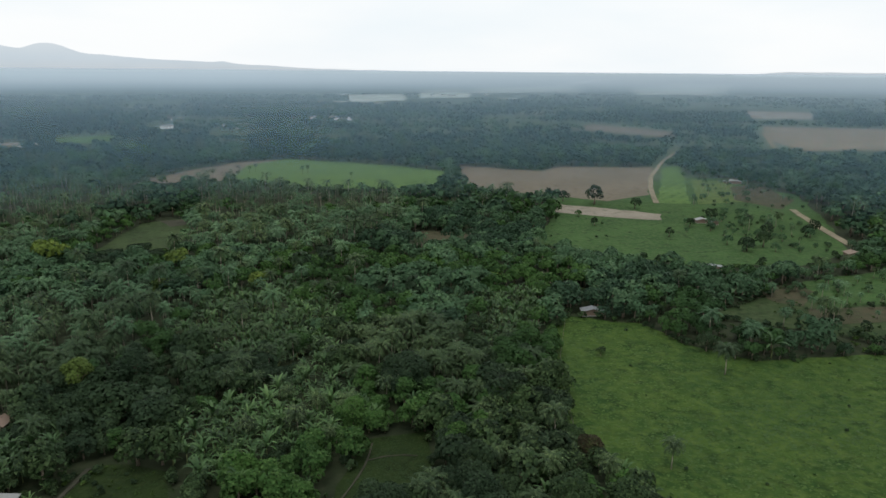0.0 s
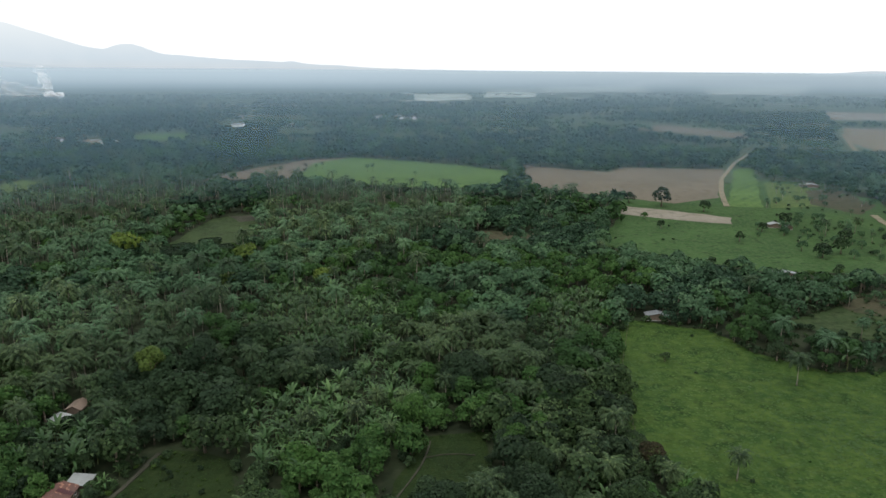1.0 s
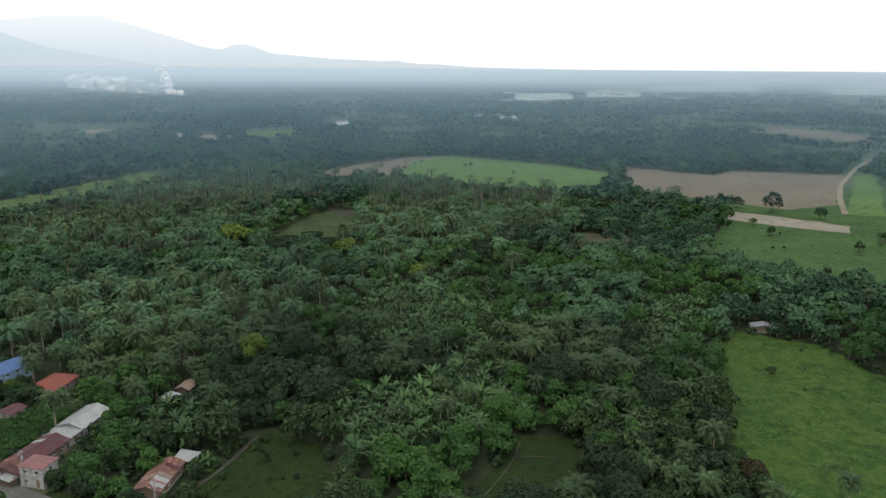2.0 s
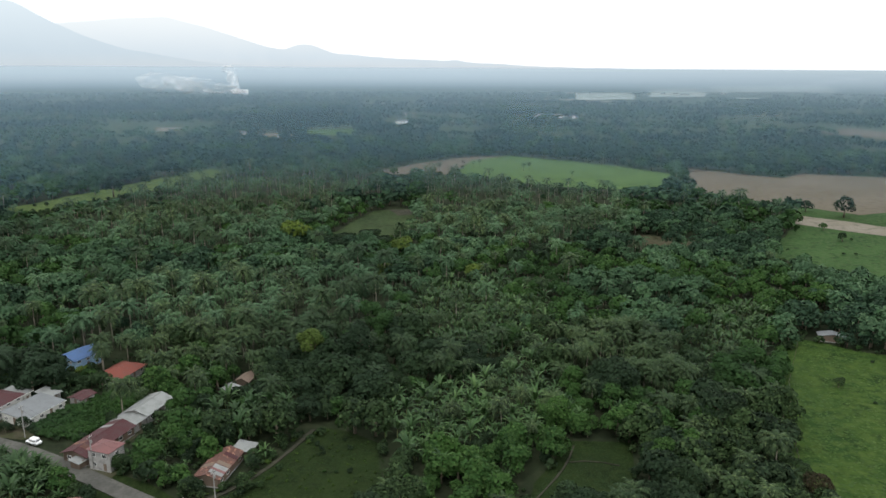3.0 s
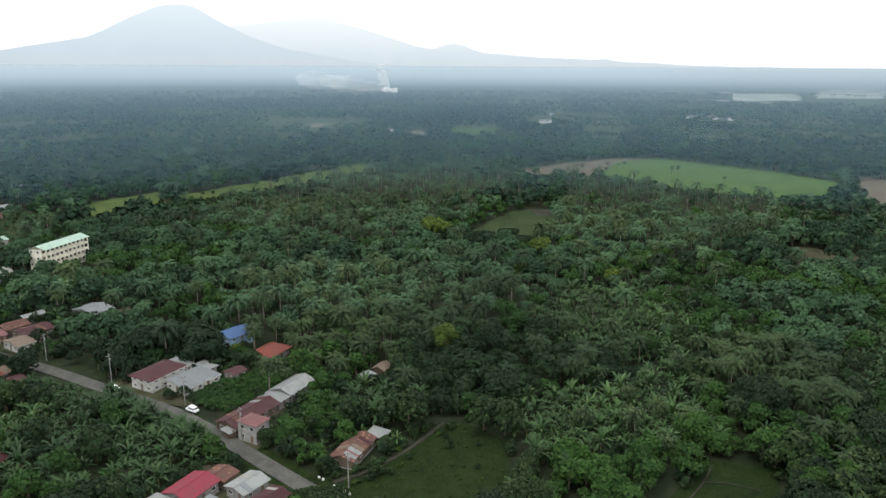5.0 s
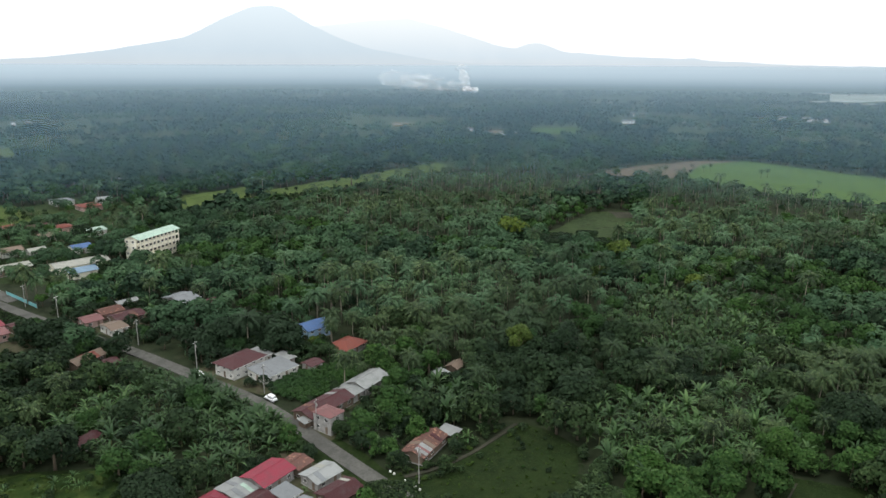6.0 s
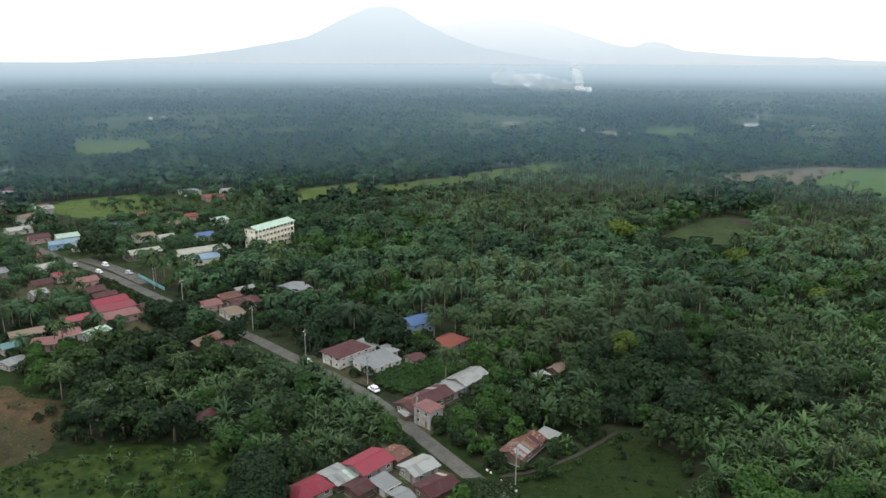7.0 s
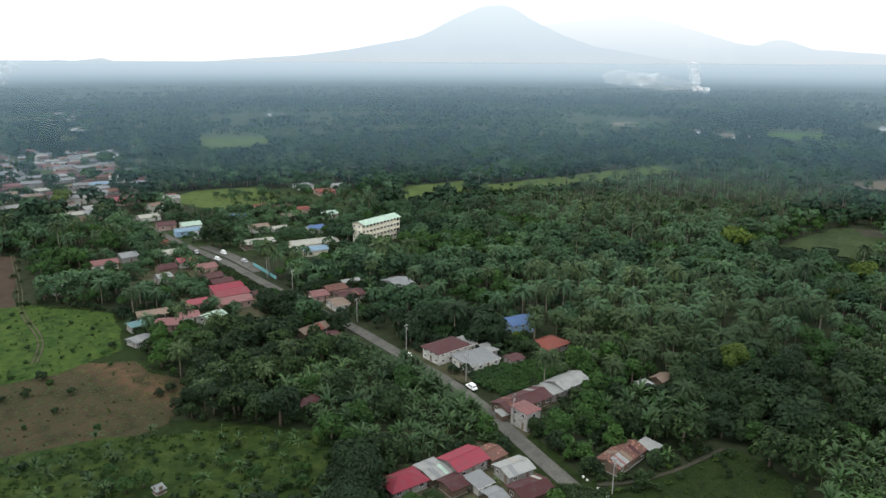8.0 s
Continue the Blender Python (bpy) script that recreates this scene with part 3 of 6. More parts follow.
def crown(rng, radius, height, base, lobes, count, size, flat=1.0, fine=False):
    """Leaf sprays over a heap of uneven lobes, from base up to height."""
    mid, half = (base + height) / 2, (height - base) / 2
    cen, rad = [np.array((0, 0, mid + 0.15 * half))], [0.62]
    for i in range(lobes):
        a = i * 2.4 + rng.uniform(-0.5, 0.5)
        q = rng.uniform(0.35, 0.72)
        h = rng.uniform(-0.55, 0.6) * (1 - 0.5 * q)
        cen.append(np.array((radius * q * math.cos(a), radius * q * math.sin(a), mid + half * h)))
        rad.append(rng.uniform(0.3, 0.5))
    share_of = np.array(rad) ** 2
    which = rng.choice(len(cen), count * 3, p=share_of / share_of.sum())
    d = rng.normal(size=(count * 3, 3))
    d /= np.linalg.norm(d, axis=1, keepdims=True)
    d[:, 2] = np.where(d[:, 2] < -0.45, -d[:, 2], d[:, 2])
    scale = np.array((radius, radius, half * flat))
    c, r = np.array(cen)[which], np.array(rad)[which][:, None]
    p = c + d * r * scale * rng.uniform(0.86, 1.08, (count * 3, 1))
    keep = np.ones(len(p), bool)
    for ci, ri in zip(cen, rad):
        keep &= np.linalg.norm((p - ci) / scale, axis=1) > ri * 0.82
    p, d = p[keep][:count], d[keep][:count]
    nrm = d + rng.normal(0, 0.42, d.shape) + (0, 0, 0.25)
    return (slips if fine else cards)(p, nrm, np.full(len(p), size), rng)


def palm_crown(rng, top, length, fronds, segs, droop=1.0):
    """Arching fronds round the top, each with two ragged blades of leaflets."""
    vs, ts = [], []
    for i in range(fronds):
        a = i * 2.39996 + rng.uniform(-0.2, 0.2)
        up = 1.15 - 1.55 * (i / fronds) + rng.uniform(-0.1, 0.1)
        L = length * rng.uniform(0.85, 1.1)
        out = np.array((math.cos(a), math.sin(a), 0))
        side = np.array((-math.sin(a), math.cos(a), 0))
        rib = []
        for k in range(segs + 1):
            s = k / segs
            ang = up - droop * 1.5 * s ** 1.4
            rib.append(np.zeros(3) if k == 0 else rib[-1] + (out * math.cos(ang) + np.array((0, 0, math.sin(ang)))) * L / segs)
        for k in range(segs):
            w = L * 0.21 * (math.sin(math.pi * min(1, 0.18 + 0.8 * (k + 0.5) / segs)) ** 0.7) * rng.uniform(0.8, 1.2)
            for sg in (-1, 1):
                tip = (rib[k] + rib[k + 1]) / 2 + side * sg * w + (rib[k + 1] - rib[k]) * 0.9 - np.array((0, 0, w * 0.55))
                b = len(vs)
                vs += [rib[k], rib[k + 1], tip]
                ts.append((b, b + 1, b + 2) if sg > 0 else (b, b + 2, b + 1))
    return np.array(vs) + np.array((0, 0, top)), np.array(ts)


def banana_crown(rng, top, length, leaves, segs):
    """Broad paddle leaves that rise and arch over, folded along the midrib, some torn."""
    vs, ts = [], []
    for i in range(leaves):
        a = i * 2.39996 + rng.uniform(-0.3, 0.3)
        up = rng.uniform(0.9, 1.45) if i < leaves * 0.6 else rng.uniform(0.1, 0.8)
        L = length * rng.uniform(0.75, 1.15)
        out, side = np.array((math.cos(a), math.sin(a), 0)), np.array((-math.sin(a), math.cos(a), 0))
        p, b0 = np.zeros(3), len(vs)
        for k in range(segs + 1):
            s = k / segs
            w = L * 0.085 * max(0.0, math.sin(math.pi * min(1, 0.08 + 0.92 * s))) ** 0.6 * rng.uniform(0.75, 1.1)
            vs += [p + side * w - np.array((0, 0, -0.35 * w)), p.copy(), p - side * w - np.array((0, 0, -0.35 * w))]
            ang = up - 1.6 * s ** 1.5
            p = p + (out * math.cos(ang) + np.array((0, 0, math.sin(ang)))) * L / segs
        for k in range(segs):
            j = b0 + 3 * k
            ts += [(j, j + 1, j + 4), (j, j + 4, j + 3), (j + 1, j + 2, j + 5), (j + 1, j + 5, j + 4)]
    return np.array(vs) + np.array((0, 0, top)), np.array(ts)


def trunk_arrays(rng, height, r0, r1, lean, sides, limbs=0, reach=0.0, rings=5):
    """A tapered, leaning trunk and, for trees, a few limbs that reach into the crown."""
    bm = bmesh.new()
    pts = [(lean * (s ** 2) * height, 0.3 * lean * math.sin(3 * s) * height, height * s) for s in np.linspace(0, 1, rings)]
    tube(bm, pts, [r0 * 1.25] + [r0 + (r1 - r0) * s for s in np.linspace(0, 1, rings)[1:]], sides)
    for i in range(limbs):
        a = i * math.tau / limbs + rng.uniform(-0.4, 0.4)
        b = pts[2 + i % 2]
        e = (b[0] + reach * math.cos(a), b[1] + reach * math.sin(a), b[2] + height * rng.uniform(0.35, 0.6))
        m = tuple((b[k] + e[k]) / 2 + (0, 0, 0.1 * height)[k] for k in range(3))
        tube(bm, [b, m, e], [r1, r1 * 0.7, r1 * 0.35], 5)
    bmesh.ops.triangulate(bm, faces=bm.faces[:])
    bm.verts.index_update()
    v = np.array([x.co[:] for x in bm.verts])
    t = np.array([[y.index for y in x.verts] for x in bm.faces])
    bm.free()
    return v, t


class Plant:
    """A kind of plant: a trunk and a crown as arrays, and meshes that single plants share."""

    def __init__(self, name, trunk, leaves, bark, leaf):
        self.name, self.trunk, self.leaves, self.bark, self.leaf, self.meshes = name, trunk, leaves, bark, leaf, None

    def build(self):
        if self.meshes is None:
            self.meshes = (tri_mesh("trunk", *self.trunk, [M[self.bark]]), tri_mesh("crown", *self.leaves, [M[self.leaf]]))
        return self.meshes


def make_tree(seed, radius, height, base, lobes, count, size, leaf, flat=1.0, sides=7, limbs=4, fine=None):
    g = np.random.default_rng(seed)
    fine = size < 1.2 if fine is None else fine
    if fine:
        count, size = int(2.1 * count), 0.72 * size
    return Plant("broadleaf_tree", trunk_arrays(g, base + 0.45 * (height - base), 0.035 * height + 0.02, 0.018 * height, 0.03, sides, limbs, radius * 0.5, 5 if sides > 5 else 2),
                 crown(g, radius, height, base, lobes, count, size, flat, fine), "bark", leaf)


def make_palm(seed, height, length, fronds, segs, sides=6, leaf="leaf_palm"):
    g = np.random.default_rng(seed)
    lean = g.uniform(-0.08, 0.08)
    v, t = palm_crown(g, height, length, fronds, segs)
    return Plant("coconut_palm", trunk_arrays(g, height, 0.2, 0.13, lean, sides, rings=5 if sides > 4 else 3), (v + np.array((lean * height, 0.3 * lean * math.sin(3) * height, 0)), t), "palm_bark", leaf)


def make_banana(seed, height, length, leaves, segs, leaf="leaf_banana"):
    g = np.random.default_rng(seed)
    return Plant("banana_plant", trunk_arrays(g, height, 0.16, 0.09, 0.02, 5), banana_crown(g, height, length, leaves, segs), "stem", leaf)


# three levels of detail for each kind: close by, mid distance, far
NEAR = {
    "tree": [make_tree(1, 3.6, 7.6, 0.3, 9, 1135, 0.31, "leaf"), make_tree(2, 4.2, 8.6, 0.3, 12, 1320, 0.33, "leaf"), make_tree(3, 3.0, 7.2, 0.3, 8, 950, 0.30, "leaf"),
             make_tree(4, 4.6, 8.2, 0.3, 13, 1426, 0.34, "leaf_dark"), make_tree(5, 3.4, 9.2, 0.3, 11, 1188, 0.31, "leaf_dark"), make_tree(6, 3.2, 6.4, 0.4, 9, 1056, 0.30, "leaf_bright")],
    "shrub": [make_tree(7, 1.8, 3.0, 0.2, 6, 240, 0.36, "leaf", limbs=3), make_tree(8, 1.5, 2.4, 0.1, 5, 200, 0.33, "leaf_bright", limbs=3), make_tree(9, 2.2, 3.6, 0.3, 7, 280, 0.4, "leaf_dark", limbs=3)],
    "palm": [make_palm(11, 7.6, 4.6, 28, 9), make_palm(12, 9.5, 4.8, 30, 9), make_palm(13, 6.0, 4.6, 26, 9)],
    "banana": [make_banana(15, 2.6, 3.9, 11, 5), make_banana(16, 3.2, 4.2, 12, 5), make_banana(17, 2.0, 3.6, 10, 5)],
    "yellow": [make_tree(18, 3.2, 8.4, 2.0, 9, 840, 0.35, "leaf_yellow")],
    "brown": [make_tree(20, 3.9, 7.6, 0.4, 11, 1100, 0.32, "leaf_brown")],
    "umbrella": [make_tree(19, 8.0, 10.0, 4.5, 14, 1350, 0.52, "leaf_dark", 0.8)],
}
# farther plants mostly take the leaf colours that hold painted haze
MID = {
    "tree": [make_tree(21, 3.9, 8.2, 0.3, 8, 143, 0.81, "leaf_hazed", sides=4, limbs=0), make_tree(22, 4.4, 8.8, 0.3, 9, 161, 0.85, "leaf_hazed", sides=4, limbs=0),
             make_tree(23, 4.4, 8.4, 0.3, 9, 153, 0.84, "leaf_dark_hazed", sides=4, limbs=0), make_tree(24, 3.4, 7.0, 0.3, 8, 132, 0.75, "leaf_bright", sides=4, limbs=0)],
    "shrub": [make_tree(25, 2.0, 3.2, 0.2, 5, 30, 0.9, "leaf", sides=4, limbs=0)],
    "palm": [make_palm(26, 8.0, 4.0, 20, 5, 4, "leaf_palm_hazed"), make_palm(27, 10.0, 4.2, 20, 5, 4), make_palm(28, 6.6, 3.9, 19, 5, 4, "leaf_palm_hazed")],
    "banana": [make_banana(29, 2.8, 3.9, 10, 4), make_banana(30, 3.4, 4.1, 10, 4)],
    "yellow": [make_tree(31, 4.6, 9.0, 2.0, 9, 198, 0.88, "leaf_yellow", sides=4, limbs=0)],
    "umbrella": [make_tree(32, 9.0, 10.5, 5.0, 12, 170, 1.7, "leaf_dark_hazed", 0.8, sides=5, limbs=0)],
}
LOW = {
    "tree": [make_tree(41, 5.2, 9.0, 1.0, 6, 27, 2.3, "leaf_hazed", sides=3, limbs=0, fine=True), make_tree(42, 5.8, 10.0, 1.0, 6, 29, 2.4, "leaf_dark_hazed", sides=3, limbs=0, fine=True),
             make_tree(43, 5.0, 8.0, 0.8, 6, 27, 2.3, "leaf_hazed", sides=3, limbs=0, fine=True)],
    "shrub": [make_tree(44, 2.6, 3.2, 0.2, 4, 12, 1.3, "leaf_hazed", sides=3, limbs=0)],
    "palm": [make_palm(45, 8.5, 4.3, 13, 3, 3, "leaf_palm_hazed"), make_palm(46, 10.5, 4.4, 13, 3, 3, "leaf_palm")],
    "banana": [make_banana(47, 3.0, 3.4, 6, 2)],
    "umbrella": [make_tree(48, 10.0, 11.0, 4.0, 9, 60, 2.8, "leaf_dark_hazed", 0.8, sides=4, limbs=0)],
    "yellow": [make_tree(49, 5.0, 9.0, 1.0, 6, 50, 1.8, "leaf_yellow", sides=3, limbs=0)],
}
REST = {
    "tree": [make_tree(71, 3.7, 7.8, 0.2, 8, 276, 0.65, "leaf", sides=4, limbs=0), make_tree(72, 4.3, 8.4, 0.2, 9, 315, 0.67, "leaf_dark", sides=4, limbs=0),
             make_tree(73, 3.2, 7.0, 0.3, 7, 249, 0.61, "leaf_bright", sides=4, limbs=0), make_tree(74, 3.9, 8.8, 0.2, 9, 289, 0.65, "leaf", sides=4, limbs=0)],
    "palm": NEAR["palm"], "banana": NEAR["banana"]}
FINE = {"tree": [make_tree(81, 3.7, 7.4, 0.5, 8, 195, 0.74, "leaf", sides=5, limbs=0), make_tree(82, 4.2, 8.0, 0.6, 9, 215, 0.75, "leaf_dark", sides=5, limbs=0),
                 make_tree(83, 3.4, 6.8, 0.5, 8, 184, 0.70, "leaf_bright", sides=5, limbs=0), make_tree(84, 3.9, 8.4, 0.6, 9, 205, 0.74, "leaf_dark", sides=5, limbs=0)],
        "shrub": [make_tree(85, 1.8, 3.0, 0.2, 6, 70, 0.6, "leaf", sides=4, limbs=0)], "palm": MID["palm"], "banana": MID["banana"], "yellow": MID["yellow"],
        "weed": [make_tree(86, 1.1, 1.5, 0.0, 4, 34, 0.42, "weed", sides=3, limbs=0), make_tree(87, 0.8, 1.6, 0.0, 4, 30, 0.38, "weed", sides=3, limbs=0)]}
CLUMP = [make_tree(51, 9.5, 11.0, 0.0, 6, 14, 4.6, "leaf_hazed", sides=3, limbs=0, fine=True), make_tree(52, 8.5, 13.0, 0.0, 6, 14, 4.3, "leaf_dark_hazed", sides=3, limbs=0, fine=True)]
WOOD = [make_tree(61, 34.0, 10.0, 0.0, 9, 14, 10.0, "leaf_hazed", sides=3, limbs=0, fine=True), make_tree(62, 26.0, 12.0, 0.0, 8, 13, 9.0, "leaf_dark_hazed", sides=3, limbs=0, fine=True)]

for level, dark_at, bright_at in ((NEAR, (3, 4), (5,)), (MID, (2,), (3,)), (REST, (1,), (2,))):
    allt = level["tree"]
    level["dark"], level["bright"] = [allt[i] for i in dark_at], [allt[i] for i in bright_at]
    level["tree"] = [p for i, p in enumerate(allt) if i not in dark_at + bright_at]
LOW["dark"], LOW["bright"] = LOW["tree"][1:2], [make_tree(50, 5.0, 8.5, 0.8, 6, 27, 2.3, "leaf_bright", sides=3, limbs=0, fine=True)]
REST["shrub"] = FINE["shrub"]
FINE["dark"], FINE["bright"] = FINE["tree"][1:2], FINE["tree"][2:3]
# what grows where
BANANA_ZONES = [[(-205, 102), (-195, 124), (-143, 121), (-127, 112), (-136, 92), (-157, 83), (-192, 81)],
                [(-103, 250), (-103, 301), (-67, 319), (-40, 281), (-36, 226), (-72, 225)],
                [(14, 304), (44, 312), (36, 255), (14, 248)], [(-81, 176), (-38, 230), (-18, 190), (-58, 155)],
                [(-122, 150), (-122, 170), (-100, 172), (-100, 152)]]
PALM_ZONES = [[(-139, 380), (-208, 600), (-112, 644), (-29, 583), (-24, 430), (-67, 375)], [(-186, 172), (-226, 230), (-143, 328), (-105, 280), (-120, 190)],
              [(-358, 300), (-400, 571), (-249, 628), (-217, 440), (-217, 320)], [(-30, 225), (-30, 262), (10, 262), (10, 215)]]
HOUSES = []  # x, y, half width, half depth, turn


def blocked(px, py, pad, ahead=1.0):
    """Points on open fields, roads or houses."""
    px, py = np.asarray(px, float), np.asarray(py, float)
    hit = np.zeros(px.shape, bool)
    for poly in FIELDS:
        hit |= inside(px, py, poly)
        if math.hypot(*poly[0]) > 300:
            k = 1.07 if math.hypot(*poly[0]) < 800 else 1.09 if math.hypot(*poly[0]) < 1700 else 1.1
            hit |= inside(px * k, py * k, poly)
    for fine, half in TRACKS:
        q = np.array(fine)
        step = max(1, len(q) // 400)
        for x, y in q[::step]:
            hit |= (px - x) ** 2 + (py - y) ** 2 < (half + 0.5 * pad + (3 if half < 4 else 0)) ** 2
    for x, y, a, b, turn in HOUSES:
        c, s = math.cos(radians(turn)), math.sin(radians(turn))
        u, v = (px - x) * c + (py - y) * s, -(px - x) * s + (py - y) * c
        hit |= (abs(u) < a + pad) & (abs(v) < b + pad)
        front = np.hypot(x, y)
        rr, cr = np.hypot(px, py), (px * x + py * y) / (np.hypot(px, py) * front)
        hit |= (cr > math.cos(math.atan((max(a, b)) / front))) & (rr < front) & (rr > front - max(a, b) - ahead * (19 if front < 262 else 9 if front < 450 else 14) * min(1, 2 * max(a, b) / 10))
    return hit


def fringe(px, py):
    """Points just before a far clearing, where only low growth stands."""
    px, py = np.asarray(px, float), np.asarray(py, float)
    near, open_ = np.zeros(px.shape, bool), np.zeros(px.shape, bool)
    for poly in FIELDS:
        open_ |= inside(px, py, poly)
        if 300 < math.hypot(*poly[0]) < 900:
            near |= inside(px * 1.08, py * 1.08, poly)
    return near & ~open_


def scatter(r0, r1, cell, seed, pad, ahead=1.0):
    """Jittered grid of places between two distances, within what the drone overlooks."""
    g = np.random.default_rng(seed)
    n = int(r1 / cell) + 1
    ix, iy = np.meshgrid(np.arange(-n, n), np.arange(-int(60 / cell), n))
    x = (ix.ravel() + g.uniform(-0.48, 0.48, ix.size)) * cell
    y = (iy.ravel() + g.uniform(-0.48, 0.48, ix.size)) * cell
    r, az = np.hypot(x, y), np.degrees(np.arctan2(-x, y))
    ok = (r >= r0) & (r < r1) & (az > -35) & (az < 88)
    x, y = x[ok], y[ok]
    ok = ~blocked(x, y, pad, ahead)
    x, y = x[ok], y[ok]
    if r0 > 600:
        open_ = np.array([noise.fractal((7 * math.atan2(-a, b) + 9, 11 * math.log(math.hypot(a, b)), 1.7), 0.8, 2.0, 4) for a, b in zip(x, y)])
        keep = open_ < (0.24 if r0 > 900 else 0.42)
        x, y = x[keep], y[keep]
    return x, y, g


def kinds_at(x, y, g):
    """The kind of plant for each place."""
    u = g.random(len(x))
    drift = np.array([noise.noise((a * 0.012, b * 0.012, 3.3)) for a, b in zip(x, y)])
    kind = np.where(u < 0.86 - 0.35 * np.clip(drift, -0.1, 0.5), "tree", np.where(u < 0.94, "palm", "shrub")).astype(object)
    kind[(u > 0.49) & (u < 0.56) & (np.hypot(x, y) < 330)] = "banana"
    for z in PALM_ZONES:
        i = inside(x, y, z)
        kind[i & (u < 0.78)] = "palm"
    for z in BANANA_ZONES:
        i = inside(x, y, z)
        kind[i & (u < 0.8)] = "banana"
    tone = np.array([noise.noise((a * 0.02, b * 0.02, 7.7)) for a, b in zip(x, y)]) + g.normal(0, 0.14, len(x))
    tone[inside(x, y, [(-100, 100), (-140, 215), (-75, 200), (-40, 100)])] += 0.3
    for cx, cy, rr in ((-60, 270, 45), (22, 205, 28), (-45, 330, 50), (-105, 335, 45), (-222, 95, 40), (-300, 300, 60), (-160, 110, 30)):
        tone[(x - cx) ** 2 + (y - cy) ** 2 < rr * rr] -= 0.34
    kind[(kind == "tree") & (tone > 0.17)] = "dark"
    kind[(kind == "tree") & (tone < -0.17)] = "bright"
    return kind


def arrays_of(plants, x, y, z, scale, turn):
    """All plants of one kind as one heap of triangles, with a slot for each material."""
    vs, ts, ms, base = [], [], [], 0
    slot, mats = {}, []
    for k, p in enumerate(plants):
        sel = np.arange(len(x)) % len(plants) == k
        if not sel.any():
            continue
        c, s = np.cos(turn[sel]), np.sin(turn[sel])
        for (v, t), m in ((p.trunk, p.bark), (p.leaves, p.leaf)):
            if m not in slot:
                slot[m] = len(mats)
                mats.append(M[m])
            q = v[None] * scale[sel][:, None, None]
            w = np.stack([q[..., 0] * c[:, None] - q[..., 1] * s[:, None] + x[sel][:, None],
                          q[..., 0] * s[:, None] + q[..., 1] * c[:, None] + y[sel][:, None], q[..., 2] + z[sel][:, None]], -1)
            n = sel.sum()
            ts.append((t[None] + (np.arange(n) * len(v))[:, None, None]).reshape(-1, 3) + base)
            vs.append(w.reshape(-1, 3))
            ms.append(np.full(n * len(t), slot[m]))
            base += n * len(v)
    return np.concatenate(vs), np.concatenate(ts), np.concatenate(ms), mats


def stuff(name, label, category, plants, x, y, g, low=0.75, high=1.3):
    if len(x) == 0:
        return None
    z = rise(np.hypot(x, y)) - 0.05
    me = tri_mesh(name, *(lambda v, t, m, mats: (v, t, mats, m))(*arrays_of(plants, x, y, z, low + (high - low) * g.random(len(x)) ** 1.4, g.uniform(0, math.tau, len(x)))))
    return tagged(new(name, me), label, category, kind="stuff")


LABELS = {"dark": ("broadleaf_tree", "tree", "broadleaf trees of the plantation"), "bright": ("broadleaf_tree", "tree", "broadleaf trees of the plantation"),
    "tree": ("broadleaf_tree", "tree", "broadleaf trees of the plantation"), "shrub": ("shrub", "shrub", "shrubs among the trees"),
    "palm": ("coconut_palm", "palm tree", "coconut palms of the plantation"), "banana": ("banana_plant", "banana plant", "banana plants of the plantation"),
    "yellow": ("broadleaf_tree", "tree", "yellow-green trees"), "umbrella": ("rain_tree", "tree", "spreading rain trees"), "brown": ("broadleaf_tree", "tree", "broadleaf trees of the plantation"),
}
LEAF_WORDS = {"leaf_brown": "reddish-brown bushy tree at the pasture's edge", "leaf": "bushy mid-green broadleaf tree with rounded crown", "leaf_dark": "dark green dense broadleaf tree in the woods",
              "leaf_bright": "fresh bright green broadleaf tree with leafy crown", "leaf_yellow": "yellow-green flowering broadleaf tree above darker woods",
              "leaf_dark_hazed": "dark green broadleaf tree of the plain", "leaf_hazed": "far green broadleaf tree on the plain", "leaf_palm_hazed": "coconut palm with grey-green fronds paled for haze", "leaf_palm": "tall coconut palm with arching drooping fronds", "leaf_banana": "banana plant with broad arching torn leaves"}
FIRST = {}


def plant_one(kind, k, x, y, scale, turn):
    """A single plant that stands as a thing of its own."""
    level = NEAR if math.hypot(x, y) < 290 or kind == "umbrella" else FINE
    p = level[kind][k % len(level[kind])]
    key = (kind, k % len(level[kind]), level is NEAR)
    name, category, group = LABELS[kind]
    m = pose(x, y, ground_z(x, y) - 0.03, 0, 0, turn)
    if key in FIRST:
        return copy_thing(FIRST[key], m @ Matrix.Scale(scale / FIRST[key].scale.x, 4))
    a, b = p.build()
    ob = new(name)
    ob.empty_display_size = 0.3
    words = LEAF_WORDS[p.leaf]
    if kind == "shrub":
        words = "low bushy green shrub growing from the ground"
    if kind == "umbrella":
        words = "wide spreading dark green rain tree"
    tagged(ob, words, category, group)
    share("pseudostem" if kind == "banana" else "trunk", a, ob)
    share("crown", b, ob)
    FIRST[key] = ob
    ob.matrix_basis = m @ Matrix.Scale(scale, 4)
    return ob


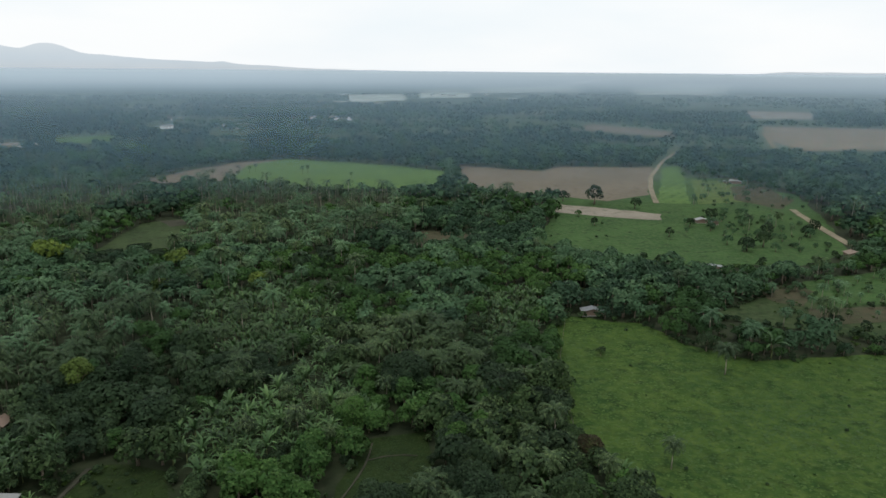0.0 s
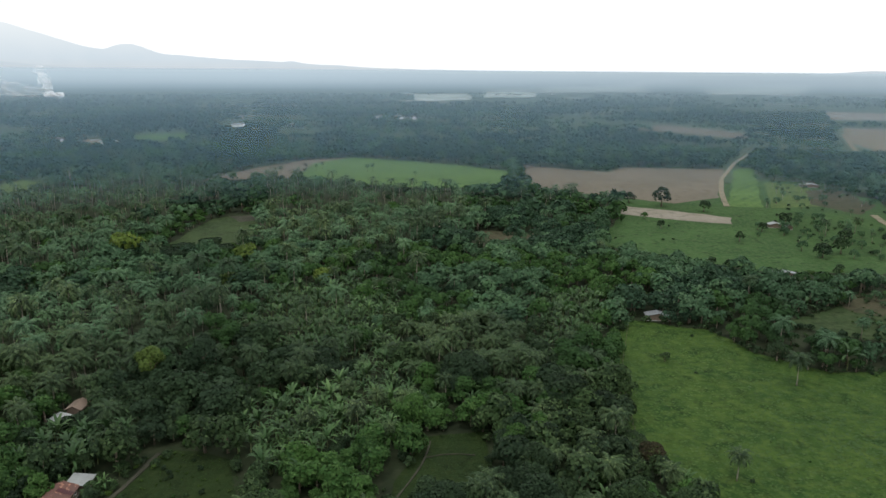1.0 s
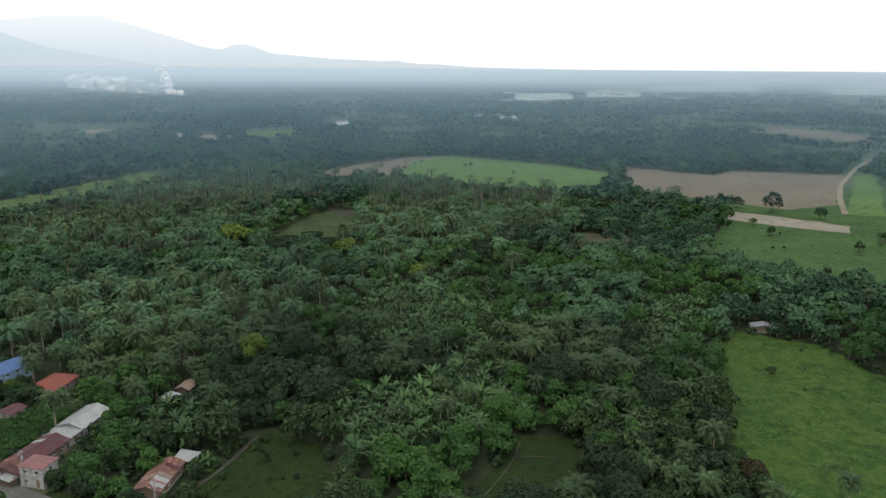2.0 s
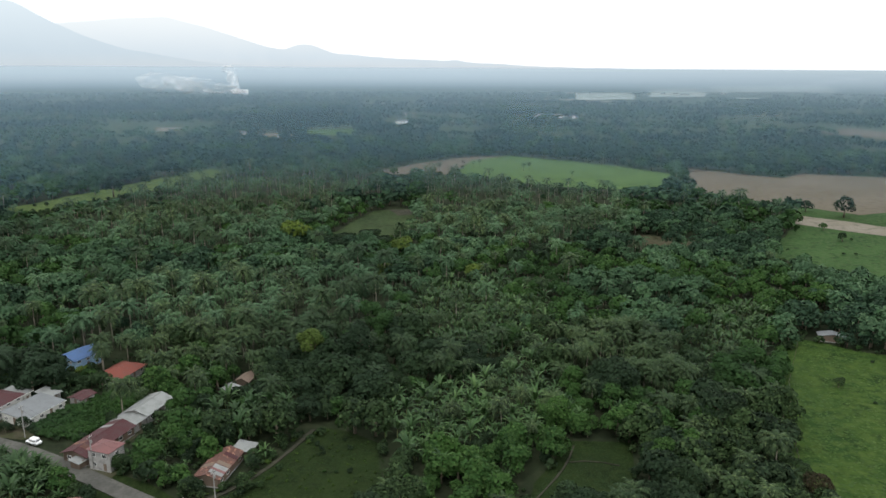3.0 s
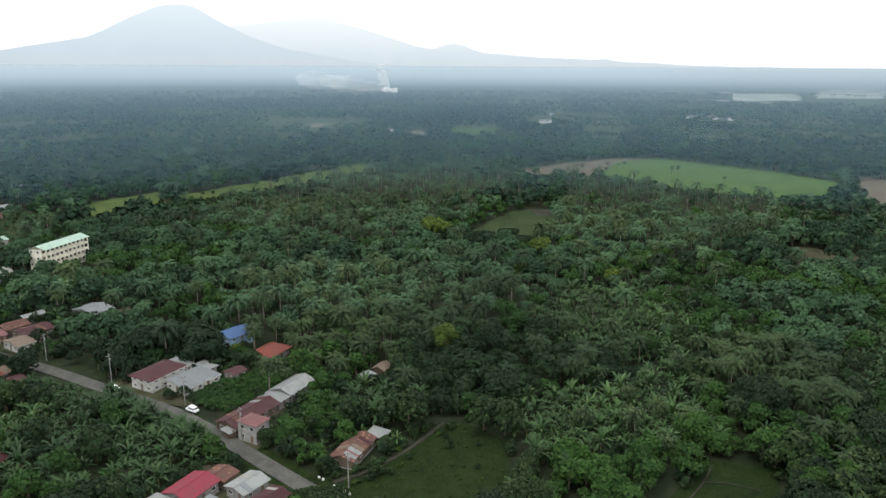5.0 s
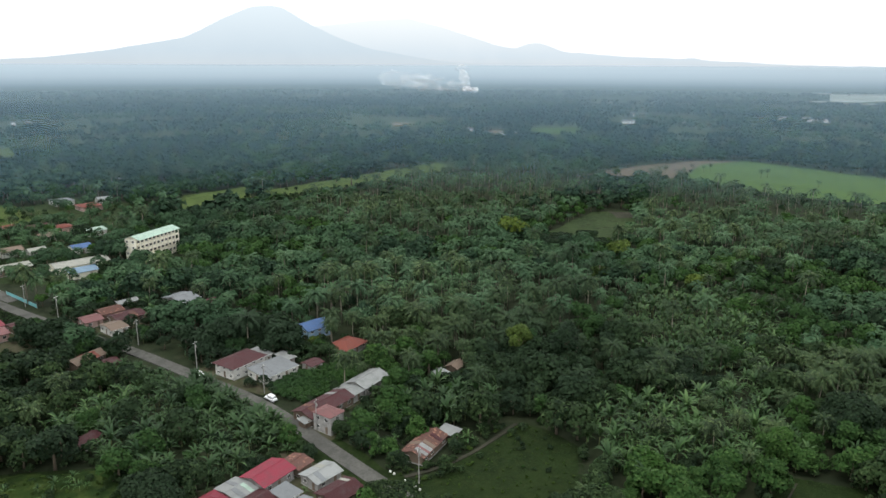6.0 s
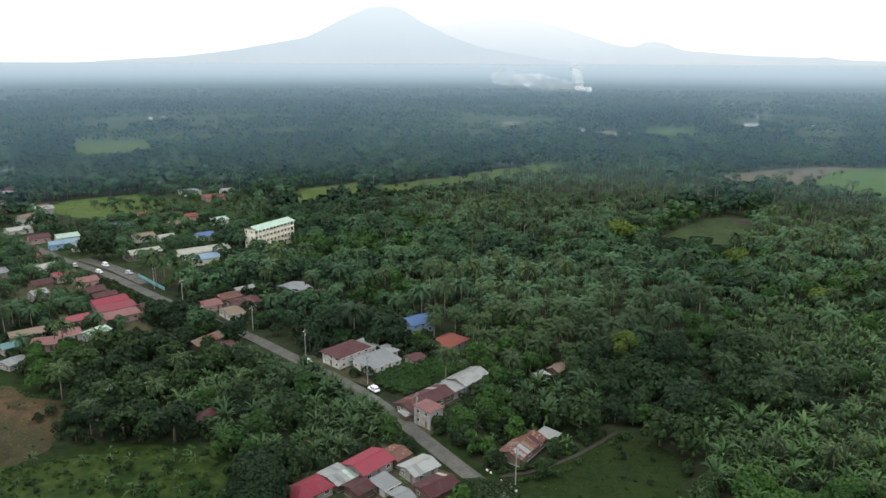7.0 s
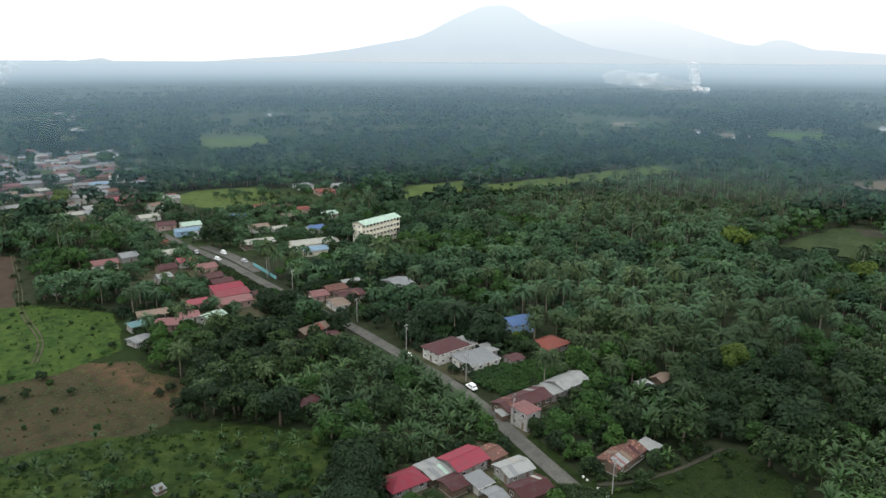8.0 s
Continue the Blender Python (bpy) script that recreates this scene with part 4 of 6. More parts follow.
# ---- houses ----
def roof_mesh(bm, kind, w, d, up, over, thick=0.1):
    """A thin roof over a footprint w by d, its ridge along y: gable, hip, or one slope (shed)."""
    a, b = w / 2 + over, d / 2 + over
    drop = up * over / (w / 2)
    if kind == "gable":
        top = [(-a, -b, -drop), (0, -b, up), (a, -b, -drop), (-a, b, -drop), (0, b, up), (a, b, -drop)]
        faces = [(0, 1, 4, 3), (1, 2, 5, 4)]
    elif kind == "hip":
        r = max(0.15, b - a)
        top = [(-a, -b, -drop), (a, -b, -drop), (a, b, -drop), (-a, b, -drop), (0, -r, up), (0, r, up)]
        faces = [(0, 1, 4), (1, 2, 5, 4), (2, 3, 5), (3, 0, 4, 5)]
    else:
        top = [(-a, -b, up + 0.1), (a, -b, -0.05), (a, b, -0.05), (-a, b, up + 0.1)]
        faces = [(0, 1, 2, 3)]
    vs = [bm.verts.new(p) for p in top]
    fs = [bm.faces.new([vs[i] for i in f]) for f in faces]
    bmesh.ops.recalc_face_normals(bm, faces=fs)
    if sum(f.normal.z for f in fs) < 0:
        bmesh.ops.reverse_faces(bm, faces=fs)
    ret = bmesh.ops.extrude_face_region(bm, geom=fs)
    for v in [g for g in ret["geom"] if isinstance(g, bmesh.types.BMVert)]:
        v.co.z += thick
    bmesh.ops.recalc_face_normals(bm, faces=bm.faces[:])
    return bm


def window_part(parent, x, y, z, w, h, face, wall_name="window"):
    """A window: white frame, dark pane, sill; face: the side it looks to, in degrees."""
    m = pose(x, y, z, 0, 0, face)
    bm = bmesh.new()
    for px, pz, sx, sz in ((0, h / 2 - 0.04, w, 0.08), (0, -h / 2 + 0.04, w, 0.08), (-w / 2 + 0.04, 0, 0.08, h - 0.16), (w / 2 - 0.04, 0, 0.08, h - 0.16), (0, 0, 0.05, h - 0.16)):
        box(bm, px, -0.03, pz - sz / 2, sx, 0.1, sz)
    win = part(wall_name, bm, M["trim"], parent)
    win.matrix_basis = m
    bm = bmesh.new()
    box(bm, 0, 0.0, -h / 2 + 0.08, w - 0.16, 0.05, h - 0.16)
    part("pane", bm, M["glass"], win, "dark glass pane")
    return win


def door_part(parent, x, y, z, face, mat="wall_wood"):
    bm = bmesh.new()
    box(bm, 0, -0.02, 0, 0.9, 0.08, 2.05, 0, 0.01)
    ob = part("door", bm, M[mat], parent, "dark wooden door")
    ob.matrix_basis = pose(x, y, z, 0, 0, face)
    bm = bmesh.new()
    box(bm, 0.35, -0.08, 0.95, 0.05, 0.06, 0.12)
    part("handle", bm, M["dark_metal"], ob, "dark metal handle")
    return ob


def house(x, y, w, d, turn, eave, up, kind, roof, wall, label, over=0.6, storeys=1, category="house", name="house", group="houses along the village road", detail=True,
          porch=False, patches=(), seed=0):
    """A house with plinth, walls, roof, ridge, doors and windows, standing at x, y; its ridge runs along its own y."""
    g = random.Random(f"{x} {y} {seed}")
    eave *= 0.82 if storeys == 1 else 1.0
    HOUSES.append((x, y, w / 2, d / 2, turn))
    ob = tagged(new(name), label, category, group)
    ob.empty_display_size = 0.5
    ob.matrix_basis = pose(x, y, ground_z(x, y), 0, 0, turn)
    bm = bmesh.new()
    box(bm, 0, 0, -0.3, w + 0.3, d + 0.3, 0.55, 0, 0.03)
    part("plinth", bm, M["concrete"], ob)
    # four walls with real thickness
    t = 0.18
    bm = bmesh.new()
    for sx in (-1, 1):
        box(bm, sx * (w / 2 - t / 2), 0, 0.25, t, d, eave - 0.25)
    for sy in (-1, 1):
        box(bm, 0, sy * (d / 2 - t / 2), 0.25, w - 2 * t - 0.006, t, eave - 0.25)
    if kind == "gable":
        for sy in (-1, 1):
            q = [bm.verts.new(p) for p in ((-w / 2, sy * (d / 2 - 0.02), eave), (w / 2, sy * (d / 2 - 0.02), eave), (0, sy * (d / 2 - 0.02), eave + up - 0.02))]
            q2 = [bm.verts.new(v.co + Vector((0, -sy * t, 0))) for v in q]
            bm.faces.new(q), bm.faces.new(q2[::-1])
            for i in range(3):
                bm.faces.new((q[i], q2[i], q2[(i + 1) % 3], q[(i + 1) % 3]))
    if kind == "shed":
        box(bm, -w / 2 + t / 2, 0, eave, t, d - 0.01, up)
        for sy in (-1, 1):
            q = [bm.verts.new(p) for p in ((-w / 2 + t, sy * (d / 2 - 0.02), eave), (w / 2, sy * (d / 2 - 0.02), eave), (-w / 2 + t, sy * (d / 2 - 0.02), eave + up))]
            q2 = [bm.verts.new(v.co + Vector((0, -sy * t, 0))) for v in q]
            bm.faces.new(q), bm.faces.new(q2[::-1])
            for i in range(3):
                bm.faces.new((q[i], q2[i], q2[(i + 1) % 3], q[(i + 1) % 3]))
    bmesh.ops.recalc_face_normals(bm, faces=bm.faces[:])
    part("wall", bm, M[wall], ob)
    bm = roof_mesh(bmesh.new(), kind, w, d, up, over)
    r = part("roof", bm, M[roof], ob)
    r.location = (0, 0, eave + 0.02)
    slope = math.atan2(up, w / 2)
    length = (w / 2 + over) / math.cos(slope)
    if kind == "gable":
        bm = bmesh.new()
        for s in (-1, 1):
            box(bm, s * 0.14, 0, 0, 0.3, d + 2 * over + 0.04, 0.03)
            bmesh.ops.rotate(bm, verts=bm.verts[-8:], cent=(0, 0, 0.02), matrix=Matrix.Rotation(s * slope, 3, "Y"))
        cap = part("ridge_cap", bm, M[roof], ob)
        cap.location = (0, 0, eave + up + 0.13)
    # loose sheets of other tone, laid along the slope
    for i, (side, at, wide, mat) in enumerate(patches):
        bm = bmesh.new()
        box(bm, 0, 0, 0, length * 0.92, wide, 0.03)
        sh = part("roof_sheet", bm, M[mat], ob)
        if kind == "shed":
            ang = math.atan2(up + 0.15, w + 2 * over)
            sh.matrix_basis = pose(side * w * 0.24, at * d / 2, eave + up / 2 - side * up * 0.24 + 0.2, 0, math.degrees(ang), g.uniform(-1, 1))
        else:
            sh.matrix_basis = pose(side * (w / 2 + over) / 2, at * d / 2, eave + up / 2 - up * over / w + 0.16 + 0.03 * (i % 2), 0, side * math.degrees(slope), g.uniform(-1, 1))
    if detail and wall == "wall_white":
        for sx in (-1, 1):
            if kind != "shed" or sx > 0:
                z0 = eave - up * over / (w / 2) if kind != "shed" else eave - 0.08
                part("fascia", box(bmesh.new(), sx * (w / 2 + over + 0.02), 0, z0 - 0.06, 0.05, d + 2 * over, 0.16), M["trim"], ob, "white fascia board")
    per = (eave - 0.25) / storeys
    for f in range(storeys):
        zc = 0.25 + per * f + per * 0.55
        hh = min(1.15, per * 0.42)
        for face, span, off in ((90, d, w / 2), (0, w, d / 2), (-90, d, w / 2), (180, w, d / 2))[:4 if detail else 2]:
            n = max(1, int(span / (3.0 if detail else 5.0)))
            for i in range(n):
                s = (i + 0.5) / n * span - span / 2
                px, py = (off, s) if face == 90 else (-off, s) if face == -90 else (s, -off) if face == 0 else (s, off)
                if f == 0 and i == n // 2 and face in (0, 90):
                    door_part(ob, px, py, 0.26, face)
                else:
                    window_part(ob, px, py, zc, min(1.3, span / n * 0.5), hh, face)
    if porch:
        for s in (-1, 1):
            bm = box(bmesh.new(), w / 2 + 1.5, s * d * 0.4, 0, 0.14, 0.14, eave - 0.6)
            part("post", bm, M["trim"], ob)
        bm = box(bmesh.new(), 0, 0, 0, 2.4, d * 0.95, 0.07)
        p = part("porch_roof", bm, M[roof], ob)
        p.matrix_basis = pose(w / 2 + 1.0, 0, eave - 0.45, 0, 9, 0)
    return ob


# the near village, both sides of the road
house(-183.5, 142.5, 9.0, 13.5, 2, 4.5, 1.7, "hip", "roof_maroon", "wall_white", "two-storey house with maroon hip roof and white walls", storeys=2, over=0.8)
house(-172, 146.5, 9.6, 13.0, -3, 3.2, 0.6, "shed", "roof_grey", "wall_white", "white single-storey house with flat grey sheet roof", over=0.35)
house(-184, 152.0, 7.0, 2.6, 2, 4.2, 0.3, "shed", "roof_white", "wall_white", "small annex with bare metal roof behind a house")
house(-176, 155.6, 6.0, 3.2, -3, 3.2, 0.3, "shed", "roof_white", "wall_grey", "small annex with bare metal roof")
house(-165, 157.5, 4.5, 5.0, -3, 3.0, 0.5, "gable", "roof_maroon", "wall_grey", "small outbuilding with maroon roof")
house(-167, 177, 9.0, 11.0, 3, 3.1, 1.6, "hip", "roof_orange", "wall_grey", "house with bright orange-red hip roof among trees")
house(-187, 179.5, 8.5, 10.0, -8, 4.4, 1.5, "gable", "roof_blue", "wall_blue", "house with blue gable roof among palms", storeys=2)
house(-140.5, 157.5, 7.5, 11.5, 3, 3.8, 1.3, "gable", "roof_white", "wall_grey", "shed with pale bare metal gable roof")
house(-140.3, 149.0, 7.5, 4.6, 0, 3.4, 0.5, "gable", "roof_white", "wall_grey", "low annex with bare metal roof")
house(-140, 137.5, 7.6, 17.0, 0, 3.4, 1.2, "gable", "roof_maroon", "wall_wood", "long house with rusty maroon tin roof", patches=[(-1, 0.6, 1.6, "roof_white"), (1, -0.7, 1.8, "roof_rust"), (-1, -0.5, 2.0, "roof_rust")])
house(-131.5, 130.8, 6.6, 5.2, 0, 5.6, 1.0, "hip", "roof_pink", "wall_grey", "two-storey cement house with pinkish hip roof", over=0.35, storeys=2)
house(-138, 128.2, 3.0, 2.8, -5, 2.4, 0.3, "shed", "roof_white", "wall_wood", "roadside stall with white sheet roof", over=0.4, category="stall")
house(-102.5, 137, 6.4, 13.0, 8, 3.0, 1.1, "gable", "roof_rust", "wall_wood", "rusty tin-roofed house with patched bright sheets", over=0.5,
      patches=[(1, -0.75, 1.5, "roof_white"), (1, -0.4, 1.6, "roof_white"), (1, -0.12, 1.4, "roof_tan"), (1, 0.5, 1.5, "roof_maroon"), (-1, -0.3, 1.8, "roof_tan"), (1, -0.58, 1.0, "roof_pink")])
house(-101, 146.6, 4.2, 4.0, 8, 2.7, 0.4, "shed", "roof_white", "wall_wood", "lean-to with bare metal roof behind a rusty house")
house(-125, 184.5, 4.0, 5.0, 4, 2.8, 0.9, "gable", "roof_tan", "wall_wood", "small wooden hut with weathered roof among trees")
house(-125, 177, 4.6, 4.0, -6, 2.1, 0.4, "shed", "roof_white", "wall_wood", "open shelter with white sheet roof")
house(-124.5, 102.5, 7.6, 9.5, 2, 3.9, 1.0, "gable", "roof_magenta", "wall_grey", "house with crimson tin roof beside others")
house(-126.5, 85.5, 6.4, 9.5, -2, 3.2, 1.4, "hip", "roof_magenta", "wall_grey", "house with bright crimson hip roof beside bananas")
house(-126.3, 94.2, 7.4, 5.4, 0, 2.9, 0.5, "gable", "roof_white", "wall_wood", "low shack roofed with pale and grey sheets", patches=[(-1, 0.2, 1.2, "roof_grey"), (1, -0.4, 1.3, "roof_grey"), (1, 0.55, 1.1, "roof_green")])
house(-123.5, 110.8, 6.0, 4.6, 3, 3.0, 0.7, "gable", "roof_rust", "wall_wood", "small shack with dark rusty roof")
house(-114.5, 110.5, 6.2, 7.4, -5, 3.4, 0.8, "gable", "roof_white", "wall_grey", "house with weathered white metal roof near the road", patches=[(-1, 0.3, 1.6, "roof_cream"), (1, -0.5, 1.4, "roof_grey")])
house(-105.5, 107.5, 6.4, 8.6, -6, 3.4, 0.9, "gable", "roof_maroon", "wall_wood", "house with dark maroon tin roof near the road", patches=[(-1, 0.75, 1.0, "roof_cream")])
house(-115.5, 100, 4.8, 4.2, 0, 2.9, 0.4, "shed", "roof_grey", "wall_white", "small white outbuilding with grey roof")
house(-118.7, 94.6, 5.4, 4.6, 0, 2.9, 0.7, "gable", "roof_maroon", "wall_wood", "small shack with maroon tin roof")
house(-109, 99.5, 5.0, 3.6, -5, 2.6, 0.5, "gable", "roof_grey", "wall_wood", "low shed with grey tin roof")
# the road's next stretch
house(-298, 107.5, 8.2, 13.0, -2, 4.0, 1.1, "gable", "roof_magenta", "wall_pink", "long building with faded red roof, one of a row", group="row of red-roofed buildings")
house(-288.4, 106, 8.2, 13.5, -2, 4.0, 1.1, "gable", "roof_red", "wall_pink", "long building with faded red roof, one of a row", group="row of red-roofed buildings")
house(-278.8, 104, 8.2, 12.5, -2, 3.8, 1.1, "gable", "roof_pink", "wall_pink", "long building with faded pinkish roof, one of a row", group="row of red-roofed buildings")
house(-266, 90, 6.0, 8.0, 20, 3.6, 0.9, "gable", "roof_green", "wall_grey", "house with pale green roof among trees")
house(-229.5, 114.5, 6.0, 11.5, 12, 3.6, 1.2, "gable", "roof_tan", "wall_wood", "house with orange-brown tin roof under trees", patches=[(1, 0.4, 2.0, "roof_orange"), (-1, -0.2, 2.0, "roof_orange")])
house(-221.5, 118, 5.0, 4.6, 0, 2.9, 0.6, "gable", "roof_maroon", "wall_wood", "small dark red tin-roofed shed beside the road")
house(-251, 137.5, 9.5, 6.0, -3, 3.4, 0.9, "gable", "roof_tan", "wall_white", "roadside house with tan metal roof")
house(-266, 136.5, 8.0, 6.4, -8, 3.4, 0.8, "gable", "roof_pink", "wall_pink", "roadside house with pinkish tin roof")
house(-258, 147, 9.0, 11.0, -4, 3.6, 1.0, "gable", "roof_maroon", "wall_wood", "house with dark rusty roof", patches=[(1, 0.3, 2.0, "roof_rust"), (-1, -0.4, 2.0, "roof_rust")])
house(-269, 146, 8.0, 8.5, -4, 3.6, 1.0, "gable", "roof_rust", "wall_wood", "house with rusted roof behind the road")
house(-273.5, 156.5, 4.2, 8.0, -4, 3.8, 0.6, "gable", "roof_white", "wall_grey", "shed with white metal roof")
house(-257.5, 172, 13.0, 9.0, 3, 4.4, 1.2, "gable", "roof_grey", "wall_grey", "barn with grey metal roof among trees", category="barn")
house(-247, 178, 5.0, 5.0, 3, 3.0, 0.8, "gable", "roof_maroon", "wall_wood", "small dark shed beside a barn")
house(-216, 74, 5.6, 6.0, 8, 3.4, 0.9, "gable", "roof_white", "wall_grey", "small house with pale metal roof among bananas")
house(-187, 78.5, 4.0, 4.4, -4, 2.7, 0.5, "shed", "roof_white", "wall_wood", "small hut with white sheet roof among bananas")
house(-178, 86, 4.0, 6.0, 12, 2.9, 0.8, "gable", "roof_maroon", "wall_wood", "small maroon shack among bananas")
house(-274.5, 63.5, 5.5, 5.5, 5, 3.2, 0.7, "gable", "roof_teal", "wall_grey", "small house with teal roof at the meadow's edge")
house(-268.5, 74, 7.6, 8.5, -30, 3.6, 1.0, "gable", "roof_pink", "wall_pink", "house with pinkish tin roof at the meadow's edge")
house(-272, 82.5, 7.0, 7.0, -8, 3.6, 1.0, "gable", "roof_pink", "wall_white", "house with pale pinkish tin roof")
house(-286, 90.5, 7.0, 8.0, -4, 3.6, 1.0, "gable", "roof_red", "wall_pink", "house with faded red tin roof")
house(-160, 38, 2.0, 2.2, 10, 1.5, 0.3, "shed", "roof_grey", "wall_wood", "tiny field shelter with grey roof in grass", over=0.3, category="shelter")
house(-341, 49, 7.0, 6.4, 0, 2.9, 0.5, "shed", "roof_white", "wall_white", "small white-roofed field hut in the meadow")
house(-269.5, 119.5, 5.0, 7.0, -2, 3.0, 0.5, "shed", "roof_white", "wall_grey", "roadside shed with white sheet roof", over=0.4)
house(-282.5, 116.5, 6.0, 5.0, 4, 3.2, 0.7, "gable", "roof_maroon", "wall_wood", "small roadside house with maroon roof")
house(-308.5, 109.5, 6.5, 9.0, -2, 3.6, 0.9, "gable", "roof_maroon", "wall_wood", "dark red-roofed building beside a red row")
house(-259.5, 60.5, 6.0, 6.5, 18, 2.6, 0.6, "gable", "roof_grey", "wall_grey", "low shack with silvery roof at the meadow's edge", patches=[(1, -0.4, 1.6, "roof_white")])
house(-283, 72, 4.5, 11.0, -8, 3.0, 0.6, "shed", "roof_tan", "wall_wood", "long low shed with weathered pale roof")
# houses round the school
for hx, hy, hw, hd, ht, rf, wa, words in [
        (-367, 152, 10.5, 17.0, -6, "roof_cream", "wall_wood", "long hall with pale cream roof"), (-348.5, 177, 11.5, 25.0, -10, "roof_cream", "wall_cream", "long classroom block with pale cream roof"),
        (-334.5, 170, 10.0, 12.5, -8, "roof_paleblue", "wall_cream", "cream classroom with pale blue roof"), (-438, 169, 10.5, 9.5, -6, "roof_blue", "wall_white", "white house with blue roof"),
        (-459, 195, 10.0, 10.0, -6, "roof_orange", "wall_pink", "house with orange roof and pink walls"), (-436, 214, 9.0, 10.0, -6, "roof_orange", "wall_pink", "house with orange hip roof"),
        (-402, 168, 9.5, 10.5, -6, "roof_tan", "wall_white", "low house with tan roof"), (-412, 221, 9.0, 10.0, -6, "roof_green", "wall_white", "house with pale green gable roof"),
        (-379, 194, 8.5, 9.5, -6, "roof_blue", "wall_white", "house with blue roof beside a dark shed"), (-489, 260, 15.0, 13.0, -8, "roof_orange", "wall_pink", "large house with orange roof and garden"),
        (-522, 258, 14.0, 13.0, -8, "roof_grey", "wall_white", "large house with grey roof"), (-505, 280, 9.0, 9.0, -8, "roof_white", "wall_white", "small outbuilding with white roof"),
        (-448, 205, 9.0, 11.0, -6, "roof_maroon", "wall_wood", "house with dark maroon roof"), (-420, 196, 8.0, 8.0, -6, "roof_tan", "wall_grey", "small house with tan roof"),
        (-390, 176, 7.0, 8.0, -6, "roof_cream", "wall_grey", "small shed with cream roof"), (-371, 74, 9.0, 11.5, -6, "roof_pink", "wall_white", "long low house with pinkish roof"),
        (-379, 87, 11.0, 8.0, 4, "roof_grey", "wall_grey", "house with dark grey tin roof"), (-345, 96, 8.0, 8.0, 4, "roof_maroon", "wall_wood", "house with dark red tin roof"),
        (-318, 108, 8.0, 9.0, 0, "roof_maroon", "wall_wood", "roadside house with maroon roof"), (-335, 112, 8.0, 8.0, 0, "roof_pink", "wall_pink", "roadside house with pinkish roof"),
        (-352, 108, 8.0, 9.0, 3, "roof_red", "wall_white", "roadside house with faded red roof"), (-372, 106, 8.0, 9.0, 3, "roof_cream", "wall_white", "roadside shop with pale roof"),
        (-330, 90, 6.0, 6.0, 12, "roof_white", "wall_grey", "small hut with pale roof"), (-540, 128, 17.0, 20.0, -20, "roof_red", "wall_pink", "large building with faded red roof"),
        (-432, 137, 10.0, 11.0, -6, "roof_green", "wall_white", "house with pale green roof"), (-441, 125, 10.0, 10.0, -6, "roof_maroon", "wall_pink", "house with maroon roof by the road"),
        (-417, 130, 7.0, 14.0, -6, "roof_paleblue", "wall_blue", "long shop with pale blue roof"), (-405, 134, 7.0, 8.0, -6, "roof_grey", "wall_white", "shop with grey roof by the road"),
        (-396, 108, 9.0, 8.0, 0, "roof_orange", "wall_white", "shop with orange roof by the road"), (-582, 118, 13.0, 12.0, -10, "roof_grey", "wall_white", "large house with grey roof"),
        (-602, 124, 13.0, 12.0, -10, "roof_grey", "wall_grey", "large house with dark grey roof"), (-624, 128, 13.0, 14.0, -10, "roof_paleblue", "wall_white", "large house with pale roof")]:
    house(hx, hy, hw, hd, ht, 4.0, 1.3, "hip" if "large" in words or "hip" in words else "gable", rf, wa, words, group="houses of the school quarter", detail=False)
# the far end of the village: many small houses in loose rows
town = random.Random(5)
TOWN_ROOFS = [("roof_grey", "grey"), ("roof_white", "pale metal"), ("roof_grey", "grey"), ("roof_white", "pale metal"), ("roof_cream", "cream"), ("roof_pink", "pinkish"), ("roof_tan", "tan"), ("roof_maroon", "maroon"), ("roof_rust", "rusty")]
placed = []
while len(placed) < 135:
    hx = -town.triangular(470, 960, 720)
    hy = (100 + (-hx - 470) * 0.02) + town.gauss(0, 20 + (-hx - 470) * 0.05)
    az = math.degrees(math.atan2(-hx, hy))
    if hy < 20 or az > 88 or any((hx - a) ** 2 + (hy - b) ** 2 < 11.5 ** 2 for a, b in placed + [h[:2] for h in HOUSES]):
        continue
    if any(math.hypot(hx - a, hy - b) < 9 for fine, _ in TRACKS for a, b in fine[::2]):
        continue
    placed.append((hx, hy))
    rf, word = town.choice(TOWN_ROOFS)
    house(hx, hy, town.uniform(8, 13), town.uniform(8, 14), town.uniform(-15, 15), town.choice([2.9, 3.2, 3.4, 3.4, 6.0]), town.uniform(0.9, 1.6), town.choice(["gable", "hip", "gable"]), rf,
          town.choice(["wall_white", "wall_grey", "wall_grey", "wall_wood"]), f"far village house with {word} roof", group="houses of the far village", detail=False)
# lone houses out on the plain
for hx, hy, hw, hd, rf, words in [(64, 287, 9, 4, "roof_grey", "small grey-roofed hut at the pasture's edge"), (178, 480, 8, 5, "roof_white", "white-roofed farmhouse in the pasture"),
                                  (185, 475, 4, 4, "roof_grey", "grey-roofed shed beside a farmhouse"), (140, 358, 12, 4, "roof_grey", "long grey-roofed shed under trees"),
                                  (270, 660, 14, 8, "roof_cream", "farmhouse with pale roof among trees"), (232, 390, 8, 6, "roof_tan", "small hut beside the dirt road"),
                                  (-592, 345, 10, 8, "roof_white", "lone hut with white metal roof")]:
    house(hx, hy, hw, hd, 0, 2.7, 1.0, "gable", rf, "wall_wood", words, group="lone farm buildings", detail=False)


